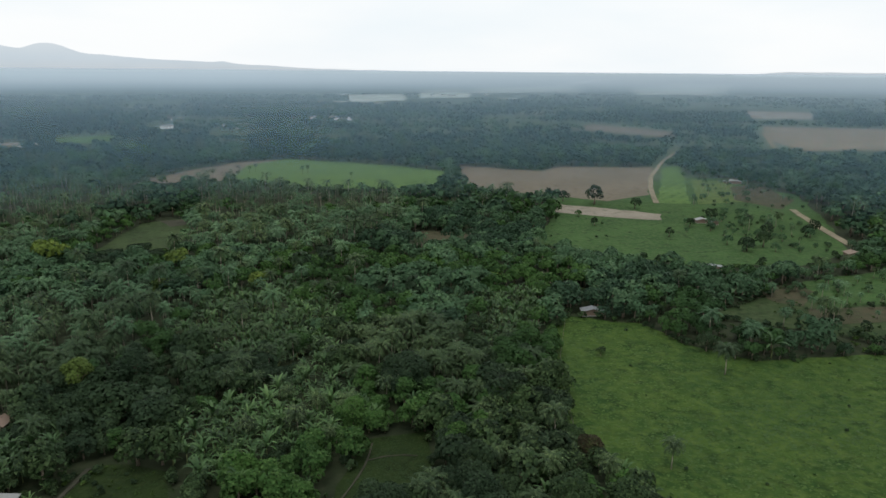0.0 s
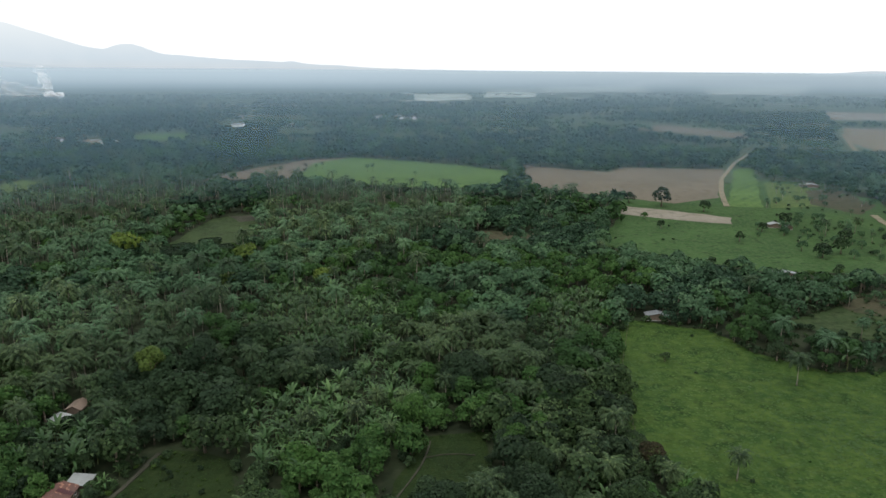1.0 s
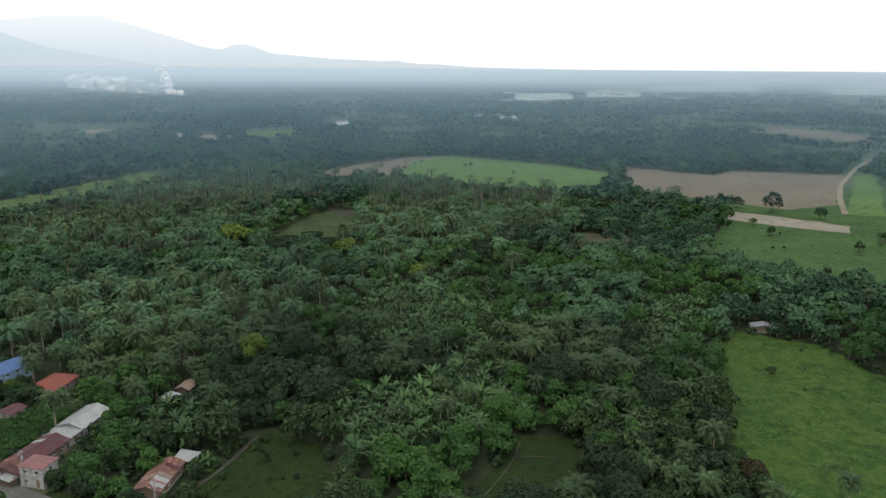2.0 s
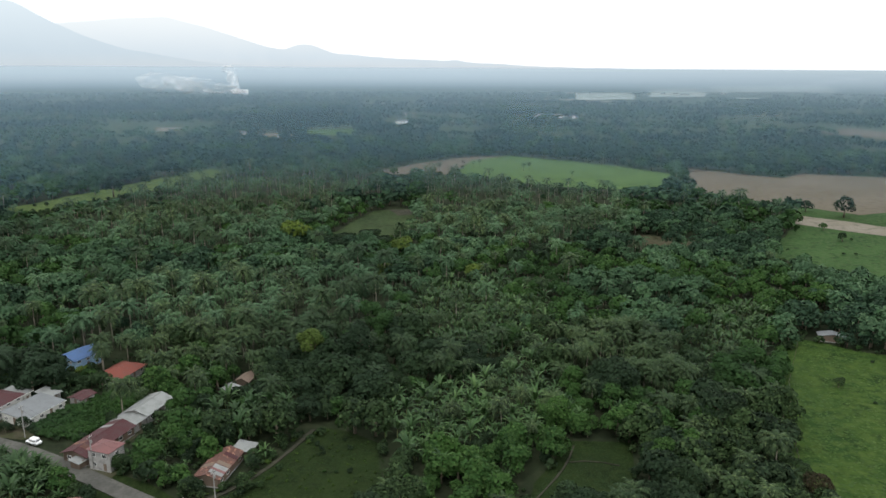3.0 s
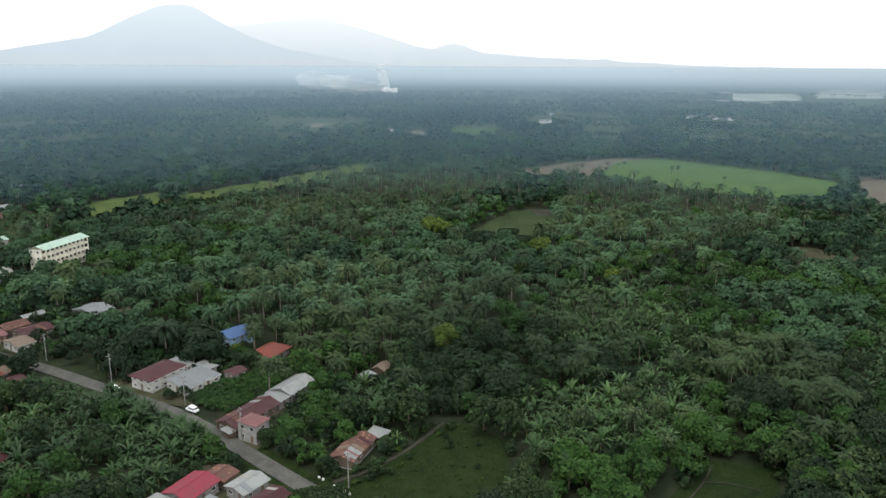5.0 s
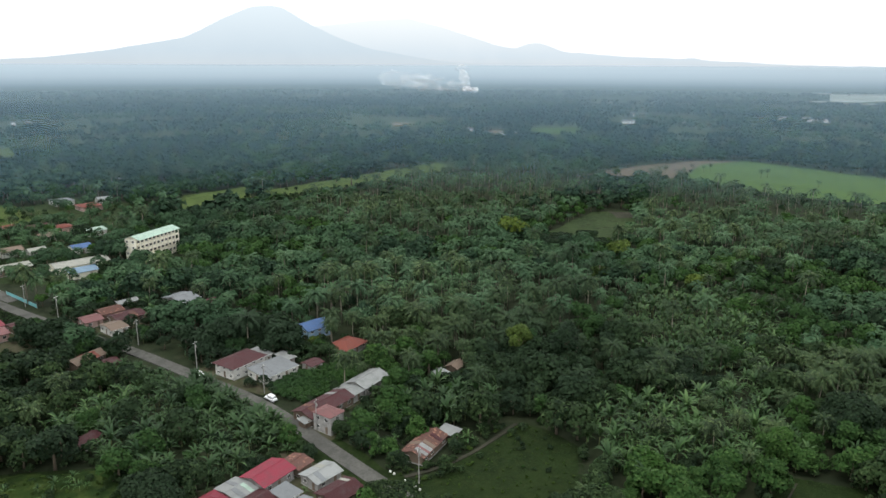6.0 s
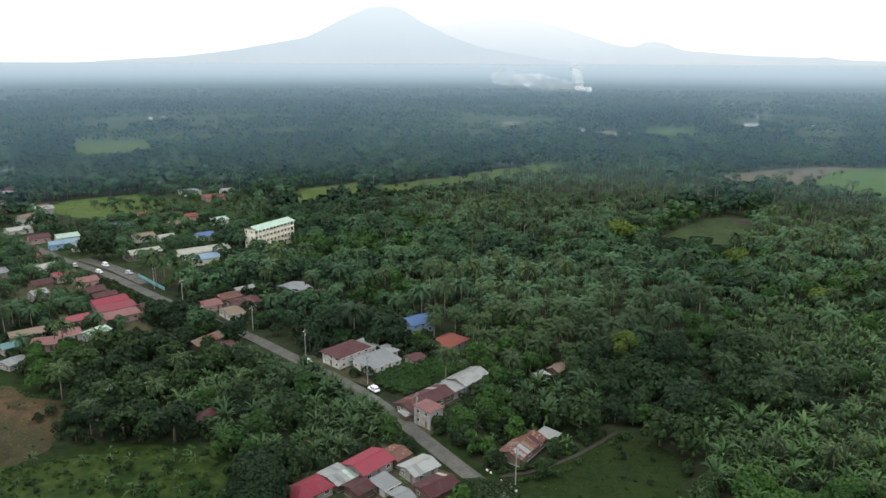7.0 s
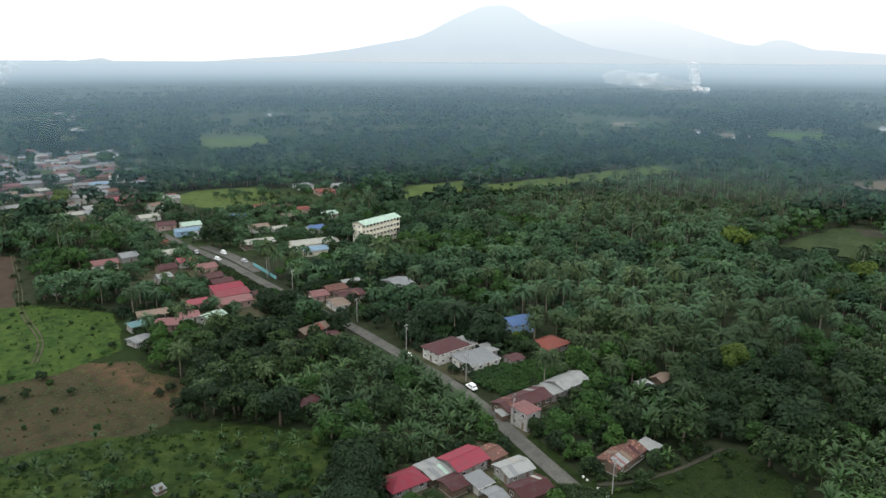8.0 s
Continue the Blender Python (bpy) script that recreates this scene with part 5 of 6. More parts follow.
# the school: four storeys with galleries and a pale green roof
def school(x, y, w, d, turn):
    HOUSES.append((x, y, w / 2, d / 2, turn))
    ob = tagged(new("school_building"), "four-storey cream school building with pale green roof", "school")
    ob.matrix_basis = pose(x, y, 0, 0, 0, turn)
    n, st = 4, 3.1
    bm = bmesh.new()
    box(bm, -1.1, 0, -0.3, w - 2.2, d, n * st + 0.3)
    part("wall", bm, M["wall_cream"], ob)
    for f in range(n + 1):
        part("floor_slab", box(bmesh.new(), w / 2 - 1.0, 0, f * st - (0.0 if f else 0.25), 2.3, d, 0.25), M["wall_cream"], ob)
    for f in range(n):
        part("parapet", box(bmesh.new(), w / 2 + 0.05, 0, f * st + 0.25, 0.14, d, 0.95), M["wall_cream"], ob)
        for i in range(10):
            s = (i + 0.5) / 10 * d - d / 2
            window_part(ob, w / 2 - 2.2, s, f * st + 1.75, 2.1, 1.25, 90)
            window_part(ob, -w / 2, s, f * st + 1.7, 2.1, 1.3, -90)
        for sx in (-3.5, 0.4):
            window_part(ob, sx, -d / 2, f * st + 1.7, 1.3, 1.3, 0)
    for i in range(11):
        part("column", box(bmesh.new(), w / 2 + 0.0, i / 10 * (d - 0.5) - d / 2 + 0.25, 0, 0.4, 0.4, n * st), M["wall_cream"], ob)
    r = part("roof", roof_mesh(bmesh.new(), "gable", w, d, 1.5, 0.8), M["roof_green"], ob)
    r.location = (0, 0, n * st + 0.27)
    for sy in (-1, 1):
        bm = bmesh.new()
        q = [bm.verts.new(p) for p in ((-w / 2, sy * (d / 2 - 0.1), n * st + 0.25), (w / 2, sy * (d / 2 - 0.1), n * st + 0.25), (0, sy * (d / 2 - 0.1), n * st + 1.7))]
        bm.faces.new(q)
        bmesh.ops.solidify(bm, geom=bm.faces[:], thickness=0.15)
        part("gable_wall", bm, M["wall_cream"], ob)


school(-339.0, 212.5, 9.5, 29.0, 15)


# ---- vehicles, poles, walls ----
def car(x, y, turn, paint, label, length=4.4, height=1.75):
    ob = tagged(new("car"), label, "car", "parked cars")
    ob.matrix_basis = pose(x, y, 0.325, 0, 0, turn)
    bm = bmesh.new()
    box(bm, 0, 0, 0.3, length, 1.75, 0.62, 0, 0.12)
    part("body", bm, M[paint], ob)
    bm = bmesh.new()
    r = bmesh.ops.create_cube(bm, size=1.0, matrix=pose(-0.25, 0, 0.9 + (height - 0.9) / 2) @ Matrix.Diagonal((length * 0.66, 1.6, height - 0.9, 1)))
    for v in r["verts"]:
        if v.co.z > 1.2:
            v.co.x = -0.25 + (v.co.x + 0.25) * 0.78
            v.co.y *= 0.84
    bmesh.ops.bevel(bm, geom=bm.edges[:], offset=0.07, segments=2, affect="EDGES")
    part("cabin", bm, M[paint], ob)
    for s in (-1, 1):
        bm = box(bmesh.new(), -0.25, s * 0.755, 1.0, length * 0.52, 0.04, 0.36)
        part("side_window", bm, M["glass"], ob, "dark side window").rotation_euler = (0, 0, 0)
        bm = box(bmesh.new(), s * (length * 0.31) - 0.25, 0, 1.0, 0.06, 1.3, 0.4)
        part("windscreen", bm, M["glass"], ob, "dark glass").rotation_euler = (0, 0, 0)
        bm = box(bmesh.new(), length / 2 - 0.01, s * 0.62, 0.62, 0.06, 0.3, 0.16, 0, 0.02)
        part("headlight", bm, M["trim"], ob, "clear headlight")
        for e in (-1, 1):
            bm = bmesh.new()
            tube(bm, [(e * length * 0.31, s * 0.78, 0.32), (e * length * 0.31, s * 0.9, 0.32)], [0.32, 0.32], 14)
            wh = part("wheel", bm, M["rubber"], ob, "black tyre")
            bm = bmesh.new()
            tube(bm, [(e * length * 0.31, s * 0.9, 0.32), (e * length * 0.31, s * 0.91, 0.32)], [0.18, 0.17], 10)
            part("rim", bm, M["car_grey"], wh, "silver rim")
    return ob


car(-158.2, 133.2, 176, "car_paint", "white van parked at the roadside", 4.3, 1.8)
car(-190.6, 131.2, 2, "car_paint", "white car on the village road")
car(-352, 124, 10, "car_paint", "white car parked by the shops")
car(-372, 120, 170, "car_grey", "silver car parked by the shops")
car(-340, 133.5, 12, "car_grey", "silver car on the apron")
car(-362, 131, 4, "car_paint", "white van on the apron", 4.8, 2.0)


def pole(x, y, h, label="grey concrete utility pole with crossarm"):
    ob = tagged(new("utility_pole"), label, "utility pole", "utility poles along the road")
    ob.matrix_basis = pose(x, y, 0, 0, 0, 12)
    bm = bmesh.new()
    tube(bm, [(0, 0, -0.3), (0, 0, h * 0.5), (0, 0, h)], [0.16, 0.13, 0.10], 8)
    part("shaft", bm, M["concrete"], ob)
    arm = part("crossarm", box(bmesh.new(), 0, 0, h - 0.9, 0.12, 2.0, 0.12), M["dark_metal"], ob, "dark crossarm")
    for s in (-0.9, -0.45, 0.45, 0.9):
        bm = bmesh.new()
        tube(bm, [(0, s, h - 0.78), (0, s, h - 0.68), (0, s, h - 0.55)], [0.06, 0.09, 0.04], 7)
        part("insulator", bm, M["trim"], arm, "white insulator")
    bm = bmesh.new()
    tube(bm, [(0.3, 0, h - 2.3), (0.3, 0, h - 1.5)], [0.22, 0.22], 10)
    part("transformer", bm, M["concrete"], ob, "grey transformer can")
    return ob


POLES = [(-94.5, 124.0), (-133.5, 128.0), (-163.5, 135.2), (-197, 135), (-232, 135.5), (-283, 132.5), (-309, 132)]
for px, py in POLES:
    pole(px, py, 10.0)
for (x0, y0), (x1, y1) in zip(POLES, POLES[1:]):
    for k, off in enumerate((-0.8, 0.8)):
        c = bpy.data.curves.new("power_line", "CURVE")
        c.dimensions = "3D"
        c.bevel_depth = 0.018
        sp = c.splines.new("POLY")
        sp.points.add(12)
        for i in range(13):
            s = i / 12
            sp.points[i].co = (x0 + (x1 - x0) * s, y0 + (y1 - y0) * s + off, 9.45 - 0.9 * 4 * s * (1 - s), 1)
        c.materials.append(M["rubber"])
        tagged(new("power_line", c), "thin black power line between utility poles", "power line", "power lines")

# post and wire fence along the pasture's edge
run = [(51, 278), (43, 240), (39.5, 210), (38.5, 186)]
wire_fence = tagged(new("wire_fence"), "weathered post and wire fence along the pasture", "fence")
spots = [(x0 + (x1 - x0) * k / 7, y0 + (y1 - y0) * k / 7) for (x0, y0), (x1, y1) in zip(run, run[1:]) for k in range(7)] + [run[-1]]
for x, y in spots:
    bm = bmesh.new()
    tube(bm, [(x, y, -0.2), (x + 0.03, y, 0.8), (x + 0.05, y + 0.03, 1.6)], [0.09, 0.08, 0.07], 6)
    part("post", bm, M["bark"], wire_fence)
for h in (0.6, 1.1, 1.45):
    part("wire", tube(bmesh.new(), [(x, y, h) for x, y in spots], [0.012] * len(spots), 4), M["dark_metal"], wire_fence, "thin dark wire")
# teal fence beside the apron, and pale low roadside markers
fence = tagged(new("fence"), "teal painted school fence along the road", "fence")
fence.matrix_basis = pose(-318, 134.5, 0, 0, 0, -2)
for i in range(14):
    bm = box(bmesh.new(), -13.5 + i * 2.08, 0, 0.15, 2.0, 0.06, 1.6, 0, 0.01)
    part("panel", bm, M["car_blue"], fence)
for i in range(15):
    part("post", box(bmesh.new(), -14.5 + i * 2.08, 0, -0.1, 0.12, 0.14, 1.95), M["concrete"], fence)
for i in range(5):
    mx = -92.5 - (0, 1.7, 5.2, 9.4, 10.9)[i]
    ob = tagged(new("roadside_marker"), "whitewashed low marker stone on the verge", "marker stone", "marker stones on the verge")
    ob.matrix_basis = pose(mx, 121.6 + (-mx - 92) * 0.19, 0, 0, 0, 11)
    part("stone", box(bmesh.new(), 0, 0, -0.1, 0.6, 0.3, 0.75, 0, 0.06), M["trim"], ob)
    part("base", box(bmesh.new(), 0, 0, -0.1, 1.1, 0.5, 0.2, 0, 0.03), M["concrete"], ob)


# ---- planting: near plants are things, the rest is woodland ----
TRACKS.append(([(x, 119.5) for x in range(-340, -274, 6)] + [(x, 122.5) for x in range(-218, -190, 4)], 3.6))  # the road verge is kept low
LIMITS = {"tree": 80, "dark": 60, "bright": 45, "palm": 150, "banana": 120, "shrub": 50}
nx, ny, ng = scatter(118, 262, 5.15, 21, 1.6)
order = np.argsort(np.hypot(nx, ny))
nx, ny = nx[order], ny[order]
nk = kinds_at(nx, ny, ng)
count, rest = {}, {}
for k, (x, y, kind) in enumerate(zip(nx, ny, nk)):
    count[kind] = count.get(kind, 0) + 1
    if count[kind] <= LIMITS[kind]:
        s = {"tree": (0.6, 1.6), "dark": (0.7, 1.65), "bright": (0.7, 1.5), "palm": (0.6, 1.1), "banana": (0.8, 1.25), "shrub": (0.8, 1.4)}[kind]
        plant_one(kind, ng.integers(0, 60), float(x), float(y), float(ng.uniform(*s)), float(ng.uniform(0, 360)))
    else:
        rest.setdefault(kind, []).append((x, y))
# low growth in front of houses, where no tall tree stands
ux, uy, ug = scatter(118, 300, 2.7, 31, 1.2, 0.0)
low = blocked(ux, uy, 1.6)
ux, uy = ux[low], uy[low]
STUFF_WORDS = {"dark": ("woodland", "dense dark green woodland on the plain", "woodland"), "bright": ("woodland", "patches of bright green woodland", "woodland"),"tree": ("woodland", "dense mixed green woodland on the plain", "woodland"), "palm": ("palm_grove", "dense grove of coconut palms", "palm grove"),
               "banana": ("banana_grove", "grove of banana plants with pale leaves", "banana grove"), "shrub": ("undergrowth", "low green undergrowth between trees", "undergrowth")}
stuff("undergrowth", "low green undergrowth round the houses", "undergrowth", [FINE["shrub"][0], MID["shrub"][0]], ux, uy, ug, 0.6, 1.3)
for kind, pts in rest.items():
    a = np.array(pts)
    stuff(*STUFF_WORDS[kind], REST[kind], a[:, 0], a[:, 1], ng, 0.65, 1.55 if kind in ("tree", "dark", "bright") else 1.3)
# bananas stand close together in their plots
for i, zone in enumerate(BANANA_ZONES):
    q = np.array(zone)
    g = np.random.default_rng(60 + i)
    n = int((q[:, 0].max() - q[:, 0].min()) * (q[:, 1].max() - q[:, 1].min()) / (13 if i else 8))
    bx, by = g.uniform(q[:, 0].min(), q[:, 0].max(), n), g.uniform(q[:, 1].min(), q[:, 1].max(), n)
    ok = inside(bx, by, zone) & ~blocked(bx, by, 1.0)
    near_zone = float(np.hypot(q[:, 0].mean(), q[:, 1].mean())) < 245
    stuff("banana_grove", "close-set grove of banana plants with broad leaves", "banana grove", NEAR["banana"] if near_zone else MID["banana"], bx[ok], by[ok], g, *((0.65, 1.15) if i else (0.5, 0.95)))
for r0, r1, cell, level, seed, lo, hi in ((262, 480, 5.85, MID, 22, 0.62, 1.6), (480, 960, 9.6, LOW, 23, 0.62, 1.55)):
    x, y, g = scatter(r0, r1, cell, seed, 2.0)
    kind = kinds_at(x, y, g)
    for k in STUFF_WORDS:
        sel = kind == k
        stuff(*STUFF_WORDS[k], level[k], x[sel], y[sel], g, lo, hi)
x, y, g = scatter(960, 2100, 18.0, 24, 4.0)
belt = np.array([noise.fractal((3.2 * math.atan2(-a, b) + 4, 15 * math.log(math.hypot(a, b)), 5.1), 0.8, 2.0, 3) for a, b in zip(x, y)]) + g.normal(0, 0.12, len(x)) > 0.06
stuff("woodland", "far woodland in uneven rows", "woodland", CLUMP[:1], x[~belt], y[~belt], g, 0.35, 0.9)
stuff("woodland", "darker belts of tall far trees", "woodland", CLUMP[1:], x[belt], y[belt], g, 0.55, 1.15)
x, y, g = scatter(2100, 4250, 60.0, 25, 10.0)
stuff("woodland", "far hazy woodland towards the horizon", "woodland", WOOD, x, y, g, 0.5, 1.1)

fg = np.random.default_rng(58)
fx, fy = fg.uniform(-480, 300, 26000), fg.uniform(200, 800, 26000)
ok = fringe(fx, fy)
for fine, half in TRACKS:
    for a, b in fine[::2]:
        ok &= (fx - a) ** 2 + (fy - b) ** 2 > (half + 3) ** 2
for a, b, hw, hd, turn in HOUSES:
    ok &= np.maximum(abs(fx - a) - hw, abs(fy - b) - hd) > 3.0
fx, fy = fx[ok][:1000], fy[ok][:1000]
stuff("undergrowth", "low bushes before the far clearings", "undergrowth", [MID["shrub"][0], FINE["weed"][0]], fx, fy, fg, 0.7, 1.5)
# low growth on the road's verge, where the road stays in view
vx, vy = ng.uniform(-345, -190, 520), ng.uniform(115, 123, 520)
ok = np.ones(len(vx), bool)
for a, b, hw, hd, turn in HOUSES:
    ok &= np.maximum(abs(vx - a) - hw, abs(vy - b) - hd) > 1.0
bx, by = ng.uniform(-218, -188, 90), ng.uniform(115, 124, 90)
hx_, hy_ = ng.uniform(-187, -140, 190), ng.uniform(117, 126.6, 190)
hy_ -= np.clip(hx_ + 158, 0, 20) * 0.22
by_van = abs(hx_ + 157.5) < 5.5
stuff("banana_grove", "tall bananas crowding the road verge", "banana grove", NEAR["banana"], hx_[~by_van], hy_[~by_van], ng, 0.7, 1.1)
stuff("banana_grove", "low bananas before a parked van", "banana grove", NEAR["banana"], hx_[by_van], hy_[by_van], ng, 0.45, 0.65)
stuff("banana_grove", "young bananas along the road verge", "banana grove", MID["banana"], bx, by, ng, 0.4, 0.75)
stuff("undergrowth", "low weeds and bushes on the road verge", "undergrowth", [FINE["shrub"][0]], vx[ok], vy[ok], ng, 0.3, 0.85)

# single trees and bushes that stand out
for kind, x, y, s, k in [("tree", 118, 546, 1.9, 3), ("tree", 145, 529, 1.25, 4), ("tree", 102, 467, 0.8, 0), ("tree", 142, 435, 0.8, 3), ("tree", 97, 497, 0.8, 2), ("tree", 96, 560, 1.2, 1),
                         ("tree", 190, 410, 1.4, 4), ("tree", 205, 440, 1.1, 3), ("tree", 176, 400, 1.2, 1), ("tree", 165, 465, 0.9, 0), ("tree", 188, 488, 1.1, 3), ("tree", 230, 440, 1.0, 1), ("tree", 240, 450, 1.1, 3),
                         ("palm", 200, 455, 1.0, 1), ("palm", 212, 452, 1.0, 0), ("palm", 222, 465, 1.0, 1), ("palm", 60, 166, 0.8, 1), ("tree", 58, 242, 0.45, 1), ("brown", 40, 170, 1.05, 0), ("tree", 36, 178, 0.8, 4), ("banana", 46, 160, 1.0, 0), ("banana", 49, 155, 0.9, 1), ("banana", 44, 158, 0.9, 2), ("banana", 50, 159, 0.8, 0), ("banana", 47, 151, 0.9, 1), ("banana", 52, 153, 0.8, 2),
                         ("tree", 106, 240, 0.9, 0), ("tree", 98, 247, 0.9, 1), ("tree", 112, 243, 0.8, 3), ("tree", -411, 447, 2.1, 3), ("tree", -440, 372, 1.7, 4), ("tree", -425, 500, 1.3, 0), ("tree", -418, 540, 1.3, 3),
                         ("yellow", -197, 348, 1.9, 0), ("yellow", -112, 205, 1.7, 0), ("yellow", -131, 344, 1.5, 0), ("yellow", -125, 305, 1.1, 0), ("yellow", -178, 171, 0.6, 0), ("yellow", -554, 90, 1.5, 0), ("yellow", -545, 86, 1.2, 0), ("bright", -300, 82, 1.2, 0), ("bright", -278, 121.5, 0.8, 0), ("bright", -196, 150, 1.1, 0), ("bright", -185, 90, 1.1, 0), ("bright", -148, 84, 1.2, 0), ("bright", -240, 88, 1.2, 0), ("bright", -232, 100, 1.1, 0), ("yellow", -196, 158, 0.7, 0),
                         ("umbrella", -168, 345, 0.95, 0), ("umbrella", -164, 376, 0.8, 0), ("umbrella", -205, 364, 1.0, 0), ("umbrella", -214, 388, 0.9, 0), ("umbrella", -184, 352, 0.85, 0), ("umbrella", -150, 362, 0.8, 0), ("umbrella", -224, 371, 0.9, 0),
                         ("umbrella", -196, 343, 0.8, 0), ("umbrella", -176, 366, 0.7, 0), ("umbrella", -100, 390, 0.9, 0), ("dark", -12, 305, 1.6, 0), ("dark", -70, 342, 1.7, 1), ("dark", -58, 350, 1.5, 0), ("yellow", -84, 314, 1.2, 0), ("yellow", 26, 327, 0.8, 0),
                         ("palm", -198, 693, 0.8, 1), ("palm", -190, 702, 0.8, 0), ("palm", -205, 690, 0.7, 2), ("palm", -186, 710, 0.75, 1), ("palm", -137, 697, 0.9, 0), ("palm", -132, 700, 0.8, 1), ("palm", -86, 672, 0.8, 2), ("palm", -222, 646, 0.9, 0),
                         ("palm", -214, 664, 0.85, 1), ("palm", -14, 248, 1.15, 1), ("palm", -6, 261, 1.1, 0), ("palm", 12, 200, 1.1, 2), ("palm", 97, 226, 1.0, 1), ("palm", 138, 272, 0.9, 0), ("palm", 160, 282, 0.9, 1), ("palm", 172, 308, 0.9, 0), ("palm", 186, 315, 0.9, 2),
                         ("umbrella", -60, 372, 0.9, 0), ("dark", -377, 135, 1.75, 0), ("tree", -383, 133, 1.5, 3), ("tree", -376, 140, 1.3, 1), ("tree", -355, 207, 1.5, 4), ("tree", -398, 205, 1.4, 3), ("tree", -322, 176, 1.2, 0),
                         ("bright", -25, 187, 1.6, 0), ("bright", 4, 173, 1.5, 0), ("dark", -11, 208, 1.8, 0), ("bright", -87, 324, 1.4, 0), ("dark", -98, 212, 1.7, 1), ("bright", -34, 166, 1.3, 0),
                         ("bright", -52, 242, 1.5, 0), ("bright", -60, 292, 1.5, 0), ("dark", 20, 198, 1.6, 0), ("bright", -150, 196, 1.4, 0)]:
    plant_one(kind, k, x, y, s, (37 * x) % 360)


def grove(poly, n, seed, weights, name="tree_group", label="loose groups of trees and bushes between houses", lo=0.55, hi=1.05):
    """Trees strewn loosely over a village plot."""
    g = np.random.default_rng(seed)
    q = np.array(poly)
    gx, gy = g.uniform(q[:, 0].min(), q[:, 0].max(), 4 * n), g.uniform(q[:, 1].min(), q[:, 1].max(), 4 * n)
    ok = inside(gx, gy, poly)
    for fine, half in TRACKS:
        for a, b in fine:
            ok &= (gx - a) ** 2 + (gy - b) ** 2 > (half + 2.5) ** 2
    for a, b, hw, hd, turn in HOUSES:
        ok &= np.maximum(abs(gx - a) - hw, abs(gy - b) - hd) > 2.2
    gx, gy = gx[ok][:n], gy[ok][:n]
    level = {**FINE, "tree": MID["tree"], "bright": MID["bright"], "shrub": MID["shrub"]} if float(np.hypot(*q.mean(0))) > 330 else FINE
    pick = g.random(len(gx))
    at = 0.0
    for kind, w in weights:
        sel = (pick >= at) & (pick < at + w)
        at += w
        stuff(name, label, "trees", level[kind], gx[sel], gy[sel], g, lo, hi)


grove([(-520, 180), (-545, 275), (-480, 290), (-400, 230), (-400, 195)], 120, 91, [("tree", 0.6), ("shrub", 0.3), ("palm", 0.1)])
grove([(-460, 100), (-460, 205), (-330, 188), (-328, 158), (-395, 112)], 165, 92, [("tree", 0.55), ("shrub", 0.3), ("palm", 0.15)])
grove([(-390, 60), (-390, 115), (-262, 120), (-262, 85), (-330, 88)], 110, 93, [("tree", 0.6), ("shrub", 0.2), ("palm", 0.2)])
grove([(-120, 124), (-118, 152), (-108, 156), (-90, 152), (-92, 127), (-100, 122)], 75, 101, [("shrub", 0.5), ("tree", 0.25), ("banana", 0.25)], label="bushes and young trees crowding a rusty house", lo=0.4, hi=0.85)
grove([(-130, 136), (-132, 170), (-106, 172), (-108, 146), (-122, 134)], 70, 102, [("tree", 0.35), ("banana", 0.45), ("shrub", 0.2)], label="bananas and trees behind the roadside houses", lo=0.55, hi=1.0)
grove([(-138, 76), (-138, 118), (-98, 116), (-94, 98), (-120, 76)], 70, 103, [("shrub", 0.45), ("tree", 0.25), ("banana", 0.3)], label="garden trees between tin-roofed houses", lo=0.35, hi=0.75)
grove([(-205, 134), (-205, 170), (-158, 172), (-160, 156), (-190, 134)], 60, 104, [("tree", 0.4), ("shrub", 0.35), ("banana", 0.25)], label="garden trees round the houses", lo=0.4, hi=0.8)
grove([(-290, 112), (-290, 162), (-240, 166), (-215, 112)], 120, 105, [("tree", 0.5), ("shrub", 0.25), ("banana", 0.25)], label="trees crowding the roadside houses", lo=0.45, hi=0.85)
grove([(-272, 112), (-272, 125.5), (-224, 126.5), (-224, 112)], 45, 106, [("tree", 0.7), ("banana", 0.3)], label="leafy trees leaning over the road", lo=0.85, hi=1.25)
grove([(-475, 102), (-475, 114), (-392, 116), (-392, 104)], 34, 107, [("tree", 0.7), ("shrub", 0.3)], label="trees along the village road", lo=0.6, hi=0.95)
grove([(-300, 60), (-300, 104), (-255, 100), (-250, 58)], 55, 108, [("tree", 0.5), ("shrub", 0.3), ("banana", 0.2)], label="trees between the meadow-side houses", lo=0.4, hi=0.75)
grove([(-470, 130), (-460, 232), (-318, 226), (-318, 150)], 150, 109, [("tree", 0.65), ("shrub", 0.2), ("bright", 0.15)], label="garden trees of the school quarter", lo=0.5, hi=1.0)
tg = np.random.default_rng(90)
tx, ty = tg.uniform(-960, -465, 700), tg.uniform(30, 190, 700)
ok = (abs(ty - 100) < 28 + (-tx - 470) * 0.09) & ~blocked(tx, ty, 2.5, 0.0)
for a, b, hw, hd, turn in HOUSES:
    ok &= np.maximum(abs(tx - a) - hw, abs(ty - b) - hd) > 2.0
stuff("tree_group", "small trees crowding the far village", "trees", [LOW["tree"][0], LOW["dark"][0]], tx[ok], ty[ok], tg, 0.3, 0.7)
grove([(150, 462), (172, 398), (225, 398), (262, 470), (250, 500), (196, 506)], 70, 110, [("tree", 0.4), ("shrub", 0.4), ("palm", 0.2)], label="scrub and trees round the farmhouse", lo=0.35, hi=0.85)
